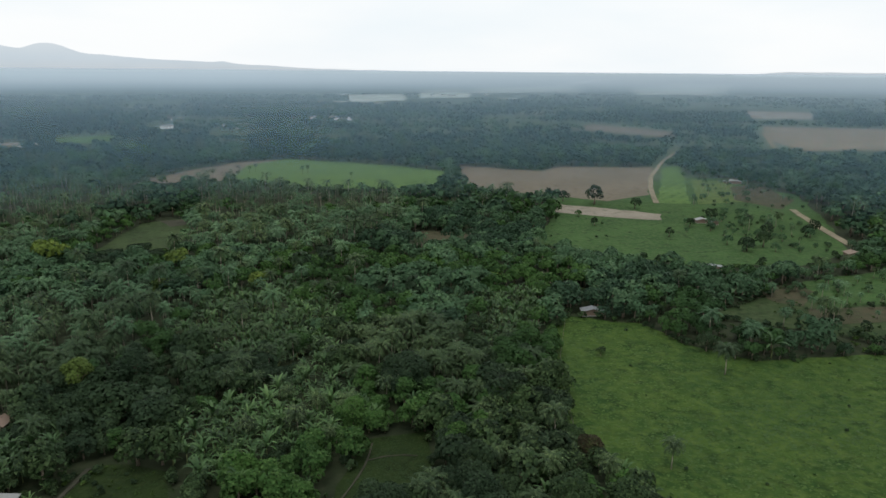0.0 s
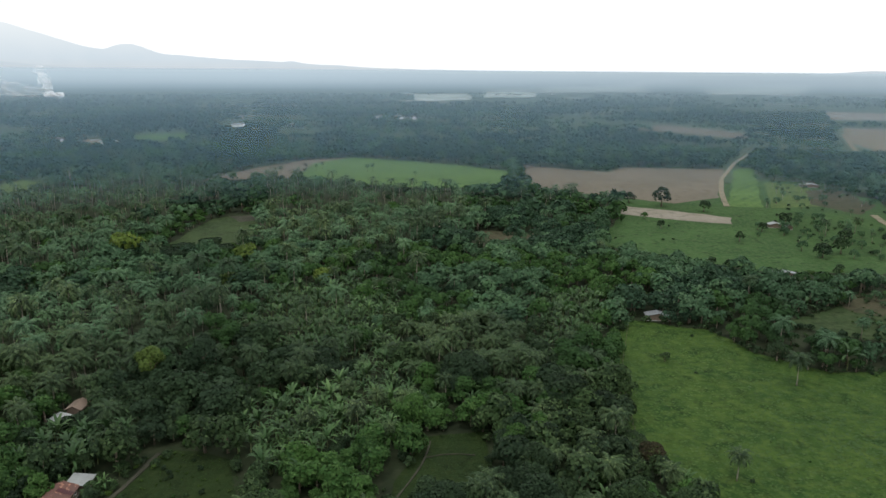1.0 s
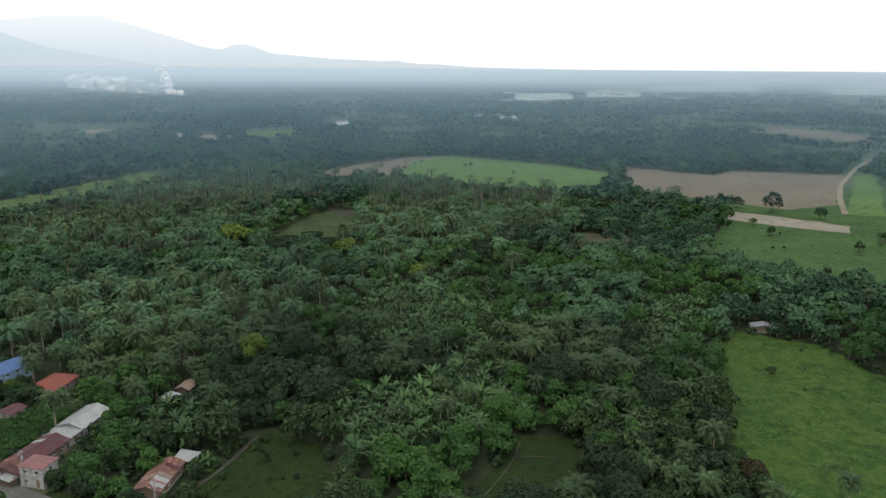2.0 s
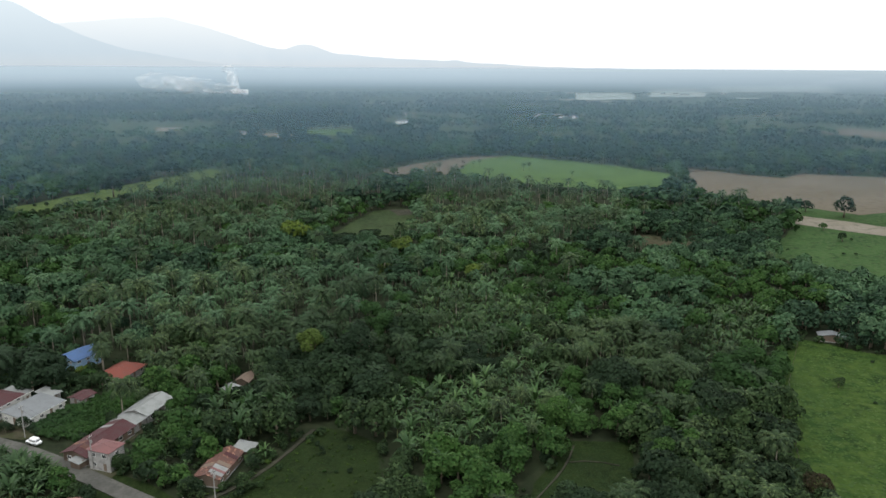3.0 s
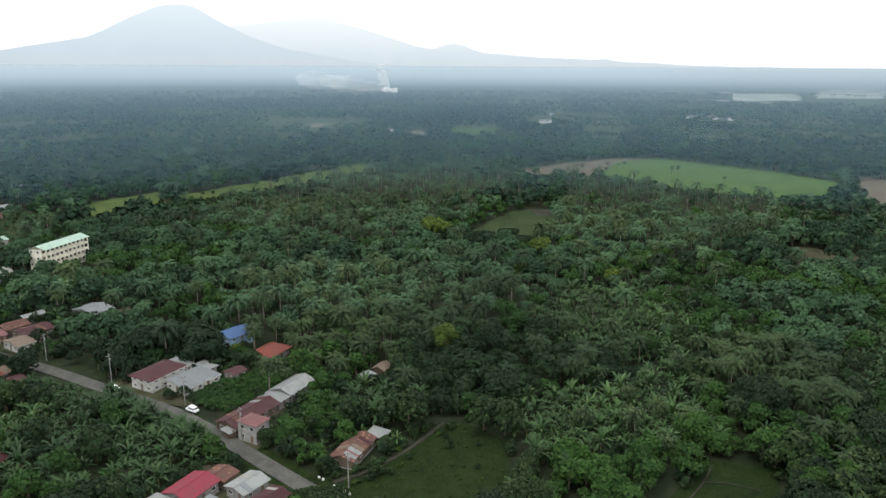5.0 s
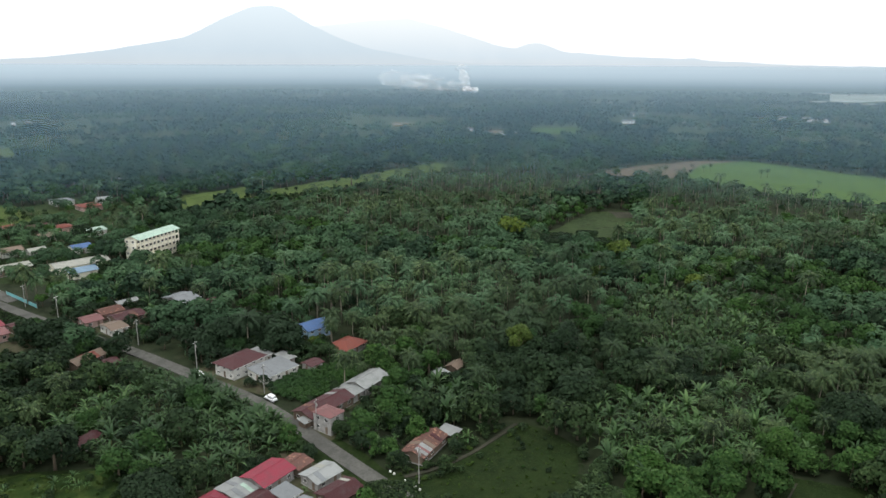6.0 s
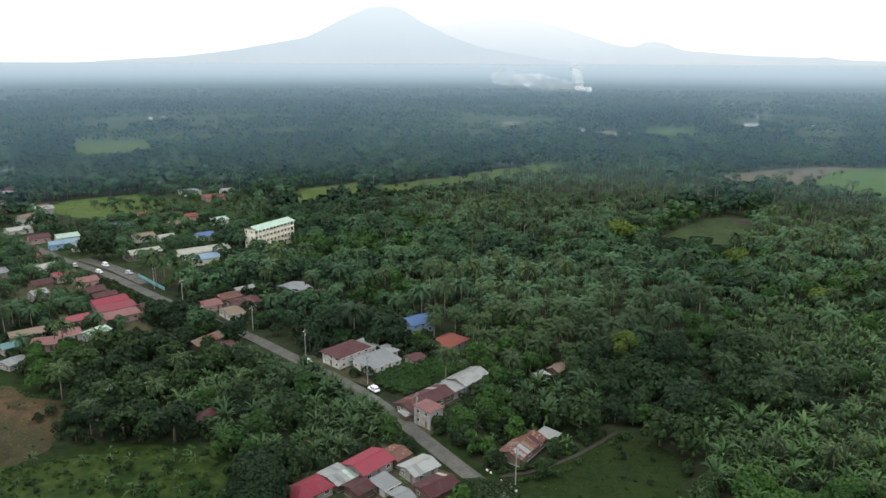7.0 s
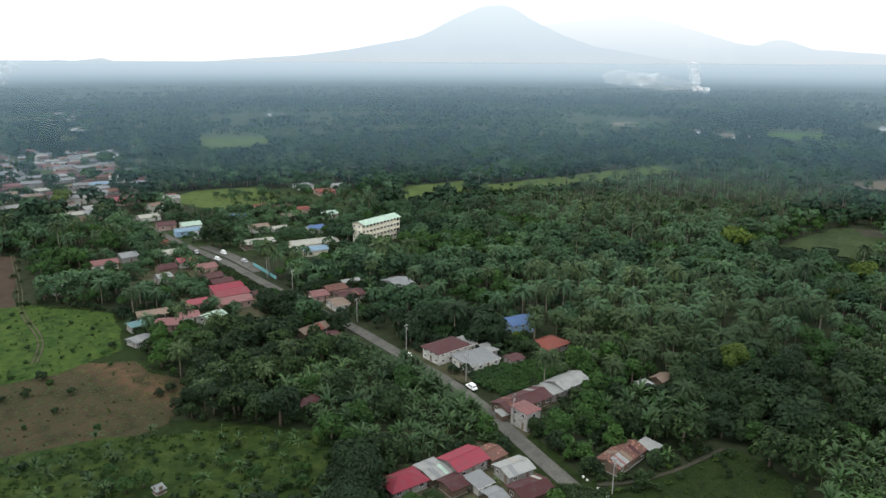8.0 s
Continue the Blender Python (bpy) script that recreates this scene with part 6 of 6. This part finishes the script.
grove([(143, 272), (250, 276), (262, 345), (180, 345), (140, 325)], 190, 111, [("shrub", 0.35), ("palm", 0.15), ("weed", 0.35), ("tree", 0.15)], label="scattered scrub and palms on rough ground", lo=0.35, hi=0.8)
grove([(205, 560), (240, 690), (275, 690), (292, 560), (250, 478), (195, 482), (182, 545)], 62, 94, [("palm", 0.5), ("tree", 0.3), ("shrub", 0.2)], lo=0.5, hi=0.9)
grove([(-450, 380), (-444, 480), (-437, 605), (-398, 592), (-405, 450), (-420, 375)], 16, 95, [("tree", 0.5), ("shrub", 0.5)], label="scattered trees and bushes in the meadow")
grove([(-182, 20), (-178, 66), (-161, 83), (-139, 66), (-150, 0)], 420, 96, [("weed", 0.72), ("shrub", 0.16), ("banana", 0.08), ("bright", 0.04)], "thicket", "thicket of bushes and young trees at the meadow's edge", 0.35, 0.8)
grove([(-199, 0), (-193, 35), (-178, 66), (-180, 0)], 260, 97, [("weed", 0.93), ("banana", 0.07)], "thicket", "low bushes scattered in rough grass", 0.3, 0.75)
bush = random.Random(8)
for poly, n, kinds, lo, hi in (([(-258, 5), (-258, 30), (-244, 52), (-211, 60), (-195, 48), (-198, 5)], 15, ["shrub"], 0.6, 0.95),
                               ([(-199, 0), (-193, 35), (-178, 66), (-161, 82), (-139, 66), (-152, 0)], 14, ["shrub", "banana"], 0.4, 0.8),
                               ([(-325, 10), (-325, 34), (-299, 58), (-257, 52), (-255, 10)], 22, ["shrub"], 0.4, 0.8),
                               ([(60, 160), (50, 280), (160, 240), (140, 130)], 26, ["shrub"], 0.15, 0.35),
                               (PASTURE, 8, ["shrub", "shrub", "tree"], 0.5, 0.8), (GARDEN, 1, ["shrub"], 0.6, 0.9),
                               ([(-96, 125), (-89, 164), (-70, 161), (-58, 139), (-62, 122)], 16, ["shrub"], 0.2, 0.5),
                               ([(-460, 110), (-455, 200), (-345, 188), (-335, 160), (-395, 116)], 14, ["tree", "shrub", "palm"], 0.5, 0.95),
                               ([(-520, 185), (-540, 270), (-480, 285), (-405, 230), (-405, 197)], 12, ["tree", "shrub", "tree"], 0.5, 1.0),
                               ([(-390, 62), (-390, 113), (-265, 118), (-265, 88), (-330, 90)], 16, ["tree", "shrub", "tree", "banana"], 0.45, 0.85),
                               ([(-196, 133), (-196, 153), (-160, 156), (-163, 135)], 14, ["shrub", "tree", "banana"], 0.4, 0.7),
                               ([(-146, 124), (-146, 164), (-135, 164), (-135, 138), (-127, 136), (-126, 123)], 20, ["shrub", "tree", "banana"], 0.45, 0.75),
                               ([(-134, 80), (-134, 116), (-100, 115), (-98, 100), (-120, 80)], 22, ["shrub", "tree", "banana"], 0.45, 0.7),
                               ([(-280, 134), (-280, 160), (-245, 150), (-245, 133)], 16, ["shrub", "tree"], 0.45, 0.75),
                               ([(225, 298), (150, 313), (112, 285), (165, 264), (245, 275)], 40, ["shrub", "tree", "palm"], 0.4, 0.8)):
    xs, ys = [p[0] for p in poly], [p[1] for p in poly]
    done = 0
    for _ in range(n * 12):
        x, y = bush.uniform(min(xs), max(xs)), bush.uniform(min(ys), max(ys))
        if done >= n or not inside([x], [y], poly)[0]:
            continue
        if any(abs(x - h[0]) < max(h[2], h[3]) + 1.0 and abs(y - h[1]) < max(h[2], h[3]) + 1.0 for h in HOUSES) or any(math.hypot(x - a, y - b) < w + 1.2 for f, w in TRACKS for a, b in f):
            continue
        plant_one(bush.choice(kinds), bush.randrange(60), x, y, bush.uniform(lo, hi), bush.uniform(0, 360))
        done += 1


# bushes that skirt the open plots
sk, sg = [], np.random.default_rng(55)
for poly in FIELDS:
    if math.hypot(*np.mean(poly, axis=0)) > 400:
        continue
    for (x0, y0), (x1, y1) in zip(poly, poly[1:] + poly[:1]):
        n = int(math.hypot(x1 - x0, y1 - y0) / 2.4)
        for t in sg.random(n):
            a, b = x0 + (x1 - x0) * t + sg.normal(0, 1.6), y0 + (y1 - y0) * t + sg.normal(0, 1.6)
            sk.append((a, b))
sk = np.array(sk)
free = np.ones(len(sk), bool)
for poly in FIELDS:
    c = np.mean(poly, axis=0)
    inner = [tuple(c + (np.array(p) - c) * 0.97) for p in poly]
    free &= ~inside(sk[:, 0], sk[:, 1], inner)
for fine, half in TRACKS:
    for a, b in fine:
        free &= (sk[:, 0] - a) ** 2 + (sk[:, 1] - b) ** 2 > (half + 1.2) ** 2
for a, b, hw, hd, turn in HOUSES:
    free &= np.maximum(abs(sk[:, 0] - a) - hw, abs(sk[:, 1] - b) - hd) > 1.0
free &= np.hypot(sk[:, 0], sk[:, 1]) > 110
sk = sk[free]
tall = sg.random(len(sk)) < 0.1
stuff("thicket", "young trees and saplings along the wood's edge", "thicket", FINE["tree"], sk[tall, 0], sk[tall, 1], sg, 0.35, 0.6)
stuff("hedge", "unkempt hedge of bushes round the plots", "hedge", [FINE["shrub"][0], MID["shrub"][0]], sk[:, 0], sk[:, 1], sg, 0.3, 0.9)
# bushes along the earthen track
kg = np.random.default_rng(71)
kx, ky = [], []
for (x0, y0), (x1, y1) in zip([(-99, 124), (-92, 134), (-91, 145)], [(-92, 134), (-91, 145), (-90, 164)]):
    for t in kg.random(26):
        side = kg.choice([-1, -1, 1]) * kg.uniform(1.6, 3.4)
        kx.append(x0 + (x1 - x0) * t + side)
        ky.append(y0 + (y1 - y0) * t)
stuff("hedge", "ragged bushes along an earthen track", "hedge", [FINE["shrub"][0], FINE["weed"][0]], np.array(kx), np.array(ky), kg, 0.35, 0.85)
# rows of low crops in the garden
gx, gy = np.meshgrid(np.arange(-170, -144, 1.9), np.arange(134, 170, 1.35))
gr = np.random.default_rng(77)
gx, gy = gx.ravel() + 0.35 * gy.ravel() - 53 + gr.normal(0, 0.15, gx.size), gy.ravel() + gr.normal(0, 0.2, gx.size)
ok = inside(gx, gy, GARDEN)
for a, b, hw, hd, turn in HOUSES:
    ok &= np.maximum(abs(gx - a) - hw, abs(gy - b) - hd) > 0.8
stuff("crop_rows", "rows of leafy light green garden crops", "crops", [make_tree(88, 1.15, 1.9, 0.1, 5, 60, 0.42, "leaf_bright", sides=3, limbs=0)], gx[ok], gy[ok], gr, 0.8, 1.25)


# ragged grass over the pastures
def tufts(poly, n, size, seed, material, label):
    g = np.random.default_rng(seed)
    q = np.array(poly)
    x, y = g.uniform(q[:, 0].min(), q[:, 0].max(), 3 * n), g.uniform(q[:, 1].min(), q[:, 1].max(), 3 * n)
    ok = inside(x, y, poly)
    x, y = x[ok][:n], y[ok][:n]
    c = np.stack([x, y, np.full(len(x), 0.1 + 0.08 * size)], 1)
    nr = g.normal(0, 0.16, (len(x), 3)) + (0, 0, 1.0)
    v, t = cards(c, nr, size * g.uniform(0.5, 1.4, len(x)), g)
    v[:, 2] = np.maximum(v[:, 2], 0.02)
    tagged(new("grass", tri_mesh("grass", v, t, [material])), label, "grass", kind="stuff")


M["tuft_dull"] = leaf_material("short dull grass", (0.012, 0.024, 0.007), (0.018, 0.034, 0.009), (0.024, 0.042, 0.011), 0.12)
M["tuft"] = leaf_material("grass blades", (0.026, 0.058, 0.012), (0.042, 0.078, 0.016), (0.066, 0.104, 0.026), 0.12)
tufts(GRASS, 24000, 0.55, 3, M["tuft"], "tufts of uneven green pasture grass")
tufts([(-340, 5), (-330, 36), (-299, 61), (-257, 54), (-248, 32), (-250, 5)], 5000, 0.6, 4, M["tuft"], "tufts of rough meadow grass")
tufts([(-203, -5), (-195, 35), (-178, 69), (-161, 85), (-135, 68), (-150, -10)], 8000, 0.5, 5, M["tuft_dull"], "tufts of rough green grass")
tufts([(-97, 122), (-89, 166), (-70, 163), (-55, 139), (-60, 120)], 5000, 0.3, 6, M["tuft_dull"], "short grass on the plot")
tufts([(-25, 145), (-21, 180), (-4, 185), (-2, 160), (-8, 145)], 3500, 0.3, 7, M["tuft_dull"], "short grass in the clearing")
tufts([(-262, 0), (-262, 30), (-244, 55), (-211, 63), (-193, 50), (-196, 0)], 2500, 0.4, 8, M["tuft"], "sparse grass on dry earth")
grove([(-97, 122), (-89, 166), (-70, 163), (-55, 139), (-60, 120)], 130, 98, [("weed", 1.0)], "weeds", "low weeds in the mown plot", 0.2, 0.5)
grove([(-345, 5), (-330, 36), (-299, 61), (-257, 54), (-248, 32), (-250, 5)], 200, 99, [("weed", 1.0)], "weeds", "low weeds in the rough meadow", 0.25, 0.7)
grove([(-262, 0), (-262, 30), (-244, 55), (-211, 63), (-193, 50), (-196, 0)], 120, 100, [("weed", 1.0)], "weeds", "low weeds in dry grass", 0.2, 0.5)


# ---- distance: volcano, ridges, haze, smoke ----
def hill_profile(table):
    az, el = np.array(table)[:, 0], np.array(table)[:, 1]
    o = np.argsort(az)
    return az[o], el[o]


def ridge(name, label, table, r_top, r_foot, material, seed):
    """A mountain front: rises from its foot to a crest that follows the skyline, with gullies."""
    az, el = hill_profile(table)
    g = np.random.default_rng(seed)
    cols, rows = 260, 14
    aa = np.linspace(az[0], az[-1], cols)
    top = np.interp(aa, az, el)
    k = np.array([0.1, 0.2, 0.4, 0.2, 0.1])
    top = np.convolve(np.pad(top, 2, mode="edge"), k, "valid")
    vs, ts = [], []
    for i, a in enumerate(aa):
        for j in range(rows):
            s = j / (rows - 1)
            r = r_foot + (r_top - r_foot) * s
            zt = EYE + r_top * math.tan(radians(top[i]))
            n = noise.fractal((a * 0.5, s * 1.5, seed), 0.8, 2.0, 4)
            z = 60 + (zt - 60) * s ** 1.3 + n * 14 * math.sin(math.pi * s) + (n * 3 if j == rows - 1 else 0)
            vs.append((-r * math.sin(radians(a)), r * math.cos(radians(a)), z))
    for i in range(cols - 1):
        for j in range(rows - 1):
            a, b = i * rows + j, (i + 1) * rows + j
            ts += [(a, a + 1, b), (b, a + 1, b + 1)]
    me = tri_mesh(name, vs, ts, [material])
    me.polygons.foreach_set("use_smooth", np.ones(len(ts), bool))
    return tagged(new(name, me), label, "mountain", kind="structure")


def haze_glow_material(name, foot, low, high, z0, z1):
    """Far slopes: haze put into a glowing colour, grey-white below, palest on top."""
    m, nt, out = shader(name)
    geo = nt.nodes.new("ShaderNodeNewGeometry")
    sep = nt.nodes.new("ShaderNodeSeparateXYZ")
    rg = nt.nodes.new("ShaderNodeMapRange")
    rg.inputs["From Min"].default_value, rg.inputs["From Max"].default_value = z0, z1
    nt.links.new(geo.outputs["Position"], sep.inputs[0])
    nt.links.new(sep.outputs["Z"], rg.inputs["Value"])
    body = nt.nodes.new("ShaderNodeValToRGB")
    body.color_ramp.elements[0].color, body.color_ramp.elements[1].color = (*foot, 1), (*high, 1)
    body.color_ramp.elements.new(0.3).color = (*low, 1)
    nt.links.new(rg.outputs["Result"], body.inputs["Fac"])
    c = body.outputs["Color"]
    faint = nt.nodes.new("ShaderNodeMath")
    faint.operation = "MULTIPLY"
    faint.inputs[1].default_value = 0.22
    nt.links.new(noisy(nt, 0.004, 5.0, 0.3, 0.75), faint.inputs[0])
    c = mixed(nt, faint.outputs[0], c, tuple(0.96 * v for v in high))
    # the slopes glow, so that the painted haze stays pale
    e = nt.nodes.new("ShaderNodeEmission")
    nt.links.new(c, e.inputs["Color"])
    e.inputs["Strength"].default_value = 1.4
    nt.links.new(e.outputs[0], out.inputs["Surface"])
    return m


M["far_cone"] = haze_glow_material("haze-glow volcano", (0.605, 0.67, 0.715), (0.605, 0.71, 0.79), (0.78, 0.88, 0.945), 60, 430)
M["far_ridge"] = haze_glow_material("haze-glow ridge", (0.605, 0.67, 0.715), (0.67, 0.765, 0.84), (0.90, 0.955, 0.985), 60, 360)
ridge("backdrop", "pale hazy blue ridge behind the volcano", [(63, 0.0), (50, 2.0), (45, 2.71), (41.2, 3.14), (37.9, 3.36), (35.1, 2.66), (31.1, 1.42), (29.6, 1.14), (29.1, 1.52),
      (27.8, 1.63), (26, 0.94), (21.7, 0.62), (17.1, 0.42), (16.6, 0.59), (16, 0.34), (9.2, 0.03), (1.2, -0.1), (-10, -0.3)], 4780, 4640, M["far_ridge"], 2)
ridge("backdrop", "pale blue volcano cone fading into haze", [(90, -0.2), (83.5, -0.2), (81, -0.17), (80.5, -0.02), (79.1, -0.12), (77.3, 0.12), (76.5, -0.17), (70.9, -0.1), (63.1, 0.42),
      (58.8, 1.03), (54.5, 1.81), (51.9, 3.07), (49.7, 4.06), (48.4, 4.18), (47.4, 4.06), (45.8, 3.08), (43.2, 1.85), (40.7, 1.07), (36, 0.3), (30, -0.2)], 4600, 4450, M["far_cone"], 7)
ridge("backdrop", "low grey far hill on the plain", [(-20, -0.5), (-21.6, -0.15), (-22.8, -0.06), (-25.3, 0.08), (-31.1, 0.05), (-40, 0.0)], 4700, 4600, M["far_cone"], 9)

# an added see-through sheet that imitates haze over the plain, thickening with distance
m_haze, nt, out = shader("imitated haze")
geo = nt.nodes.new("ShaderNodeNewGeometry")
flat_pos = nt.nodes.new("ShaderNodeVectorMath")
flat_pos.operation = "MULTIPLY"
flat_pos.inputs[1].default_value = (1, 1, 0)
dist = nt.nodes.new("ShaderNodeVectorMath")
dist.operation = "LENGTH"
nt.links.new(geo.outputs["Position"], flat_pos.inputs[0])
nt.links.new(flat_pos.outputs[0], dist.inputs[0])
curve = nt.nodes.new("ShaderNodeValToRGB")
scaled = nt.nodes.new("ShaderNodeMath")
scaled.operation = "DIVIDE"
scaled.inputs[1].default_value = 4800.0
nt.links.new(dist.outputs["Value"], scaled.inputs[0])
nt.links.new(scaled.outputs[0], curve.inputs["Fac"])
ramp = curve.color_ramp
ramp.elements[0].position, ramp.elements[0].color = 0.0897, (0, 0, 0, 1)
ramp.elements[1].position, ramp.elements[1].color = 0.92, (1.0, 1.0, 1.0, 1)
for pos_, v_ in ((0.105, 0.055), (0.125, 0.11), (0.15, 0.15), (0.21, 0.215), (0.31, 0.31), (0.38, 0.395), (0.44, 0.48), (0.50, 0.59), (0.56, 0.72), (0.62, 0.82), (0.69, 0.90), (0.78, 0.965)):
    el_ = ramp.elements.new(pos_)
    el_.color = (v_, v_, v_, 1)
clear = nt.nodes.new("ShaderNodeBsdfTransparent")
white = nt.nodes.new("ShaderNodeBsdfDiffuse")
# haze tint painted on the sheet, bluish near, paler far out
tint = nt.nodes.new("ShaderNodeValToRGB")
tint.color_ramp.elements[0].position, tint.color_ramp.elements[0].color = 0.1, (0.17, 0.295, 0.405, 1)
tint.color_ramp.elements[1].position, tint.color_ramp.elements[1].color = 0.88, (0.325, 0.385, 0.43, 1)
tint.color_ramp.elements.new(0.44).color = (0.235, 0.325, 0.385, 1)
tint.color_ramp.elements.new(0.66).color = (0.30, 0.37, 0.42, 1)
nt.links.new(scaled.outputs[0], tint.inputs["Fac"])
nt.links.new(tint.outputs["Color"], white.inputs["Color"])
# the imitated haze is made thinner towards the east
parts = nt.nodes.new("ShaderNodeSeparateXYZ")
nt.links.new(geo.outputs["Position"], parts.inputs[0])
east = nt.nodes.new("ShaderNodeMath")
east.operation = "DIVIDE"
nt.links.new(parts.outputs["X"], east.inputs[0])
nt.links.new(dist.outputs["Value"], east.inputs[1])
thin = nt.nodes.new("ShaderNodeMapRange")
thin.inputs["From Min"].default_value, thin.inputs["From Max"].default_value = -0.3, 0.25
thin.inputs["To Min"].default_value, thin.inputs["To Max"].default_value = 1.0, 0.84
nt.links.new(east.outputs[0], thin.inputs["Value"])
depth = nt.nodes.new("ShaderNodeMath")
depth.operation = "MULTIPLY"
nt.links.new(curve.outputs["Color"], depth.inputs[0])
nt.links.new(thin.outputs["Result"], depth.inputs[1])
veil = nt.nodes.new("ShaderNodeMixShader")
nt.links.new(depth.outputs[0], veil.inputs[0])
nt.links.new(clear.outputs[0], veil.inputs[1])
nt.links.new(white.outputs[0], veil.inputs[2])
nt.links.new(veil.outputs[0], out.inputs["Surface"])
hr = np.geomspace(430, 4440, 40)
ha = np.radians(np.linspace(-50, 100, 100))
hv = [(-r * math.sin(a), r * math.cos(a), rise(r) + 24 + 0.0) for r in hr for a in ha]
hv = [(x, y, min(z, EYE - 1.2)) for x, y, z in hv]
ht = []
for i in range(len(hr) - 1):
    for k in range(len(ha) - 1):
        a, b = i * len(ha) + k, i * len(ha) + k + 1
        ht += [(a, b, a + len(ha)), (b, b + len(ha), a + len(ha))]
tagged(new("haze", tri_mesh("haze", hv, ht, [m_haze])), "thin pale sheet imitating haze over the plain", "haze", kind="structure")

# smoke of a field fire
def smoke_material(name, dense):
    """White smoke, patchy, seen through where it thins."""
    m, nt, out = shader(name)
    clear = nt.nodes.new("ShaderNodeBsdfTransparent")
    white = nt.nodes.new("ShaderNodeBsdfDiffuse")
    white.inputs["Color"].default_value = (0.93, 0.94, 0.95, 1)
    veil = nt.nodes.new("ShaderNodeMixShader")
    part_of = nt.nodes.new("ShaderNodeMath")
    part_of.operation = "MULTIPLY"
    part_of.inputs[1].default_value = dense
    nt.links.new(noisy(nt, 0.03, 5.0, 0.3, 0.68), part_of.inputs[0])
    nt.links.new(part_of.outputs[0], veil.inputs[0])
    nt.links.new(clear.outputs[0], veil.inputs[1])
    nt.links.new(white.outputs[0], veil.inputs[2])
    nt.links.new(veil.outputs[0], out.inputs["Surface"])
    return m


M["smoke_thick"], M["smoke_soft"], M["smoke_thin"] = smoke_material("thick white smoke", 0.65), smoke_material("soft white smoke", 0.3), smoke_material("thin white smoke", 0.14)


def plume(x, y, turn, label, puffs, seed, dense=True):
    """Smoke as many thin overlapping puffs: across, up, wide, high for each."""
    ob = tagged(new("smoke_plume"), label, "smoke")
    ob.matrix_basis = pose(x, y, ground_z(x, y), 0, 0, turn)
    for i, (sx, sz, rx, rz) in enumerate(puffs):
        bm = bmesh.new()
        bmesh.ops.create_icosphere(bm, subdivisions=3, radius=1.0)
        for v in bm.verts:
            n = noise.fractal(v.co * 1.7 + Vector((i * 3.1 + seed, 0, 0)), 0.8, 2.0, 3)
            v.co = Vector((v.co.x * rx, v.co.y * rx * 0.5, v.co.z * rz)) * (1 + 0.7 * n)
        part("puff", bm, M["smoke_thick" if dense and i < 2 else "smoke_soft" if dense and i < 5 else "smoke_thin"], ob).location = (sx, 0, sz + 4)


sm = random.Random(4)
plume(-1135, 1756, 33, "white smoke plume drifting from a field fire",
      [(0, 22, 15, 7), (-20, 24, 13, 7), (-22, 44, 12, 12), (-29, 64, 13, 14), (-34, 84, 15, 10)]
      + [(-58 - 42 * k + sm.gauss(0, 5), 30 + 6 * k + sm.gauss(0, 2), 31 + k, 14 + 2 * k) for k in range(5)], 0)
plume(-1985, 190, 83, "faint smoke rising from the far village", [(14 * k, 26 + 17 * k, 20 + 2 * k, 13) for k in range(4)], 40, False)

# pale far sheds and towns on the plain
M["far_wall"] = plain("far pale wall", (0.62, 0.61, 0.58))
far_rng = random.Random(12)
FAR_SITES = [(-224, 1485, 3, 30), (-390, 1234, 5, 40), (-563, 936, 4, 40), (-284, 2546, 6, 90), (-9, 2958, 8, 130), (33, 2639, 5, 90), (404, 2969, 3, 60), (884, 3125, 6, 120), (1229, 3343, 5, 120),
             (-1099, 203, 4, 30), (-1368, 243, 4, 40), (-1266, 590, 3, 30), (-1800, 2029, 3, 60), (-740, 1600, 4, 60), (-560, 1420, 3, 50)]
for cx, cy, n, spread in FAR_SITES:
    for _ in range(n):
        fx, fy = cx + far_rng.gauss(0, spread), cy + far_rng.gauss(0, spread * 0.5)
        L = far_rng.uniform(6, 14) * (1 + math.hypot(cx, cy) / 4000)
        ob = tagged(new("far_shed"), "pale-roofed shed far out on the plain", "shed", "far sheds on the plain")
        ob.matrix_basis = pose(fx, fy, ground_z(fx, fy) + 0.0, 0, 0, far_rng.uniform(-90, 90))
        part("wall", box(bmesh.new(), 0, 0, -0.5, L * 0.5, L, 5.0), M["far_wall"], ob)
        rf = part("roof", roof_mesh(bmesh.new(), "gable", L * 0.5, L, 2.2, 0.8, 0.3), M[far_rng.choice(["roof_white", "roof_cream", "roof_grey"])], ob)
        rf.location = (0, 0, 4.5)
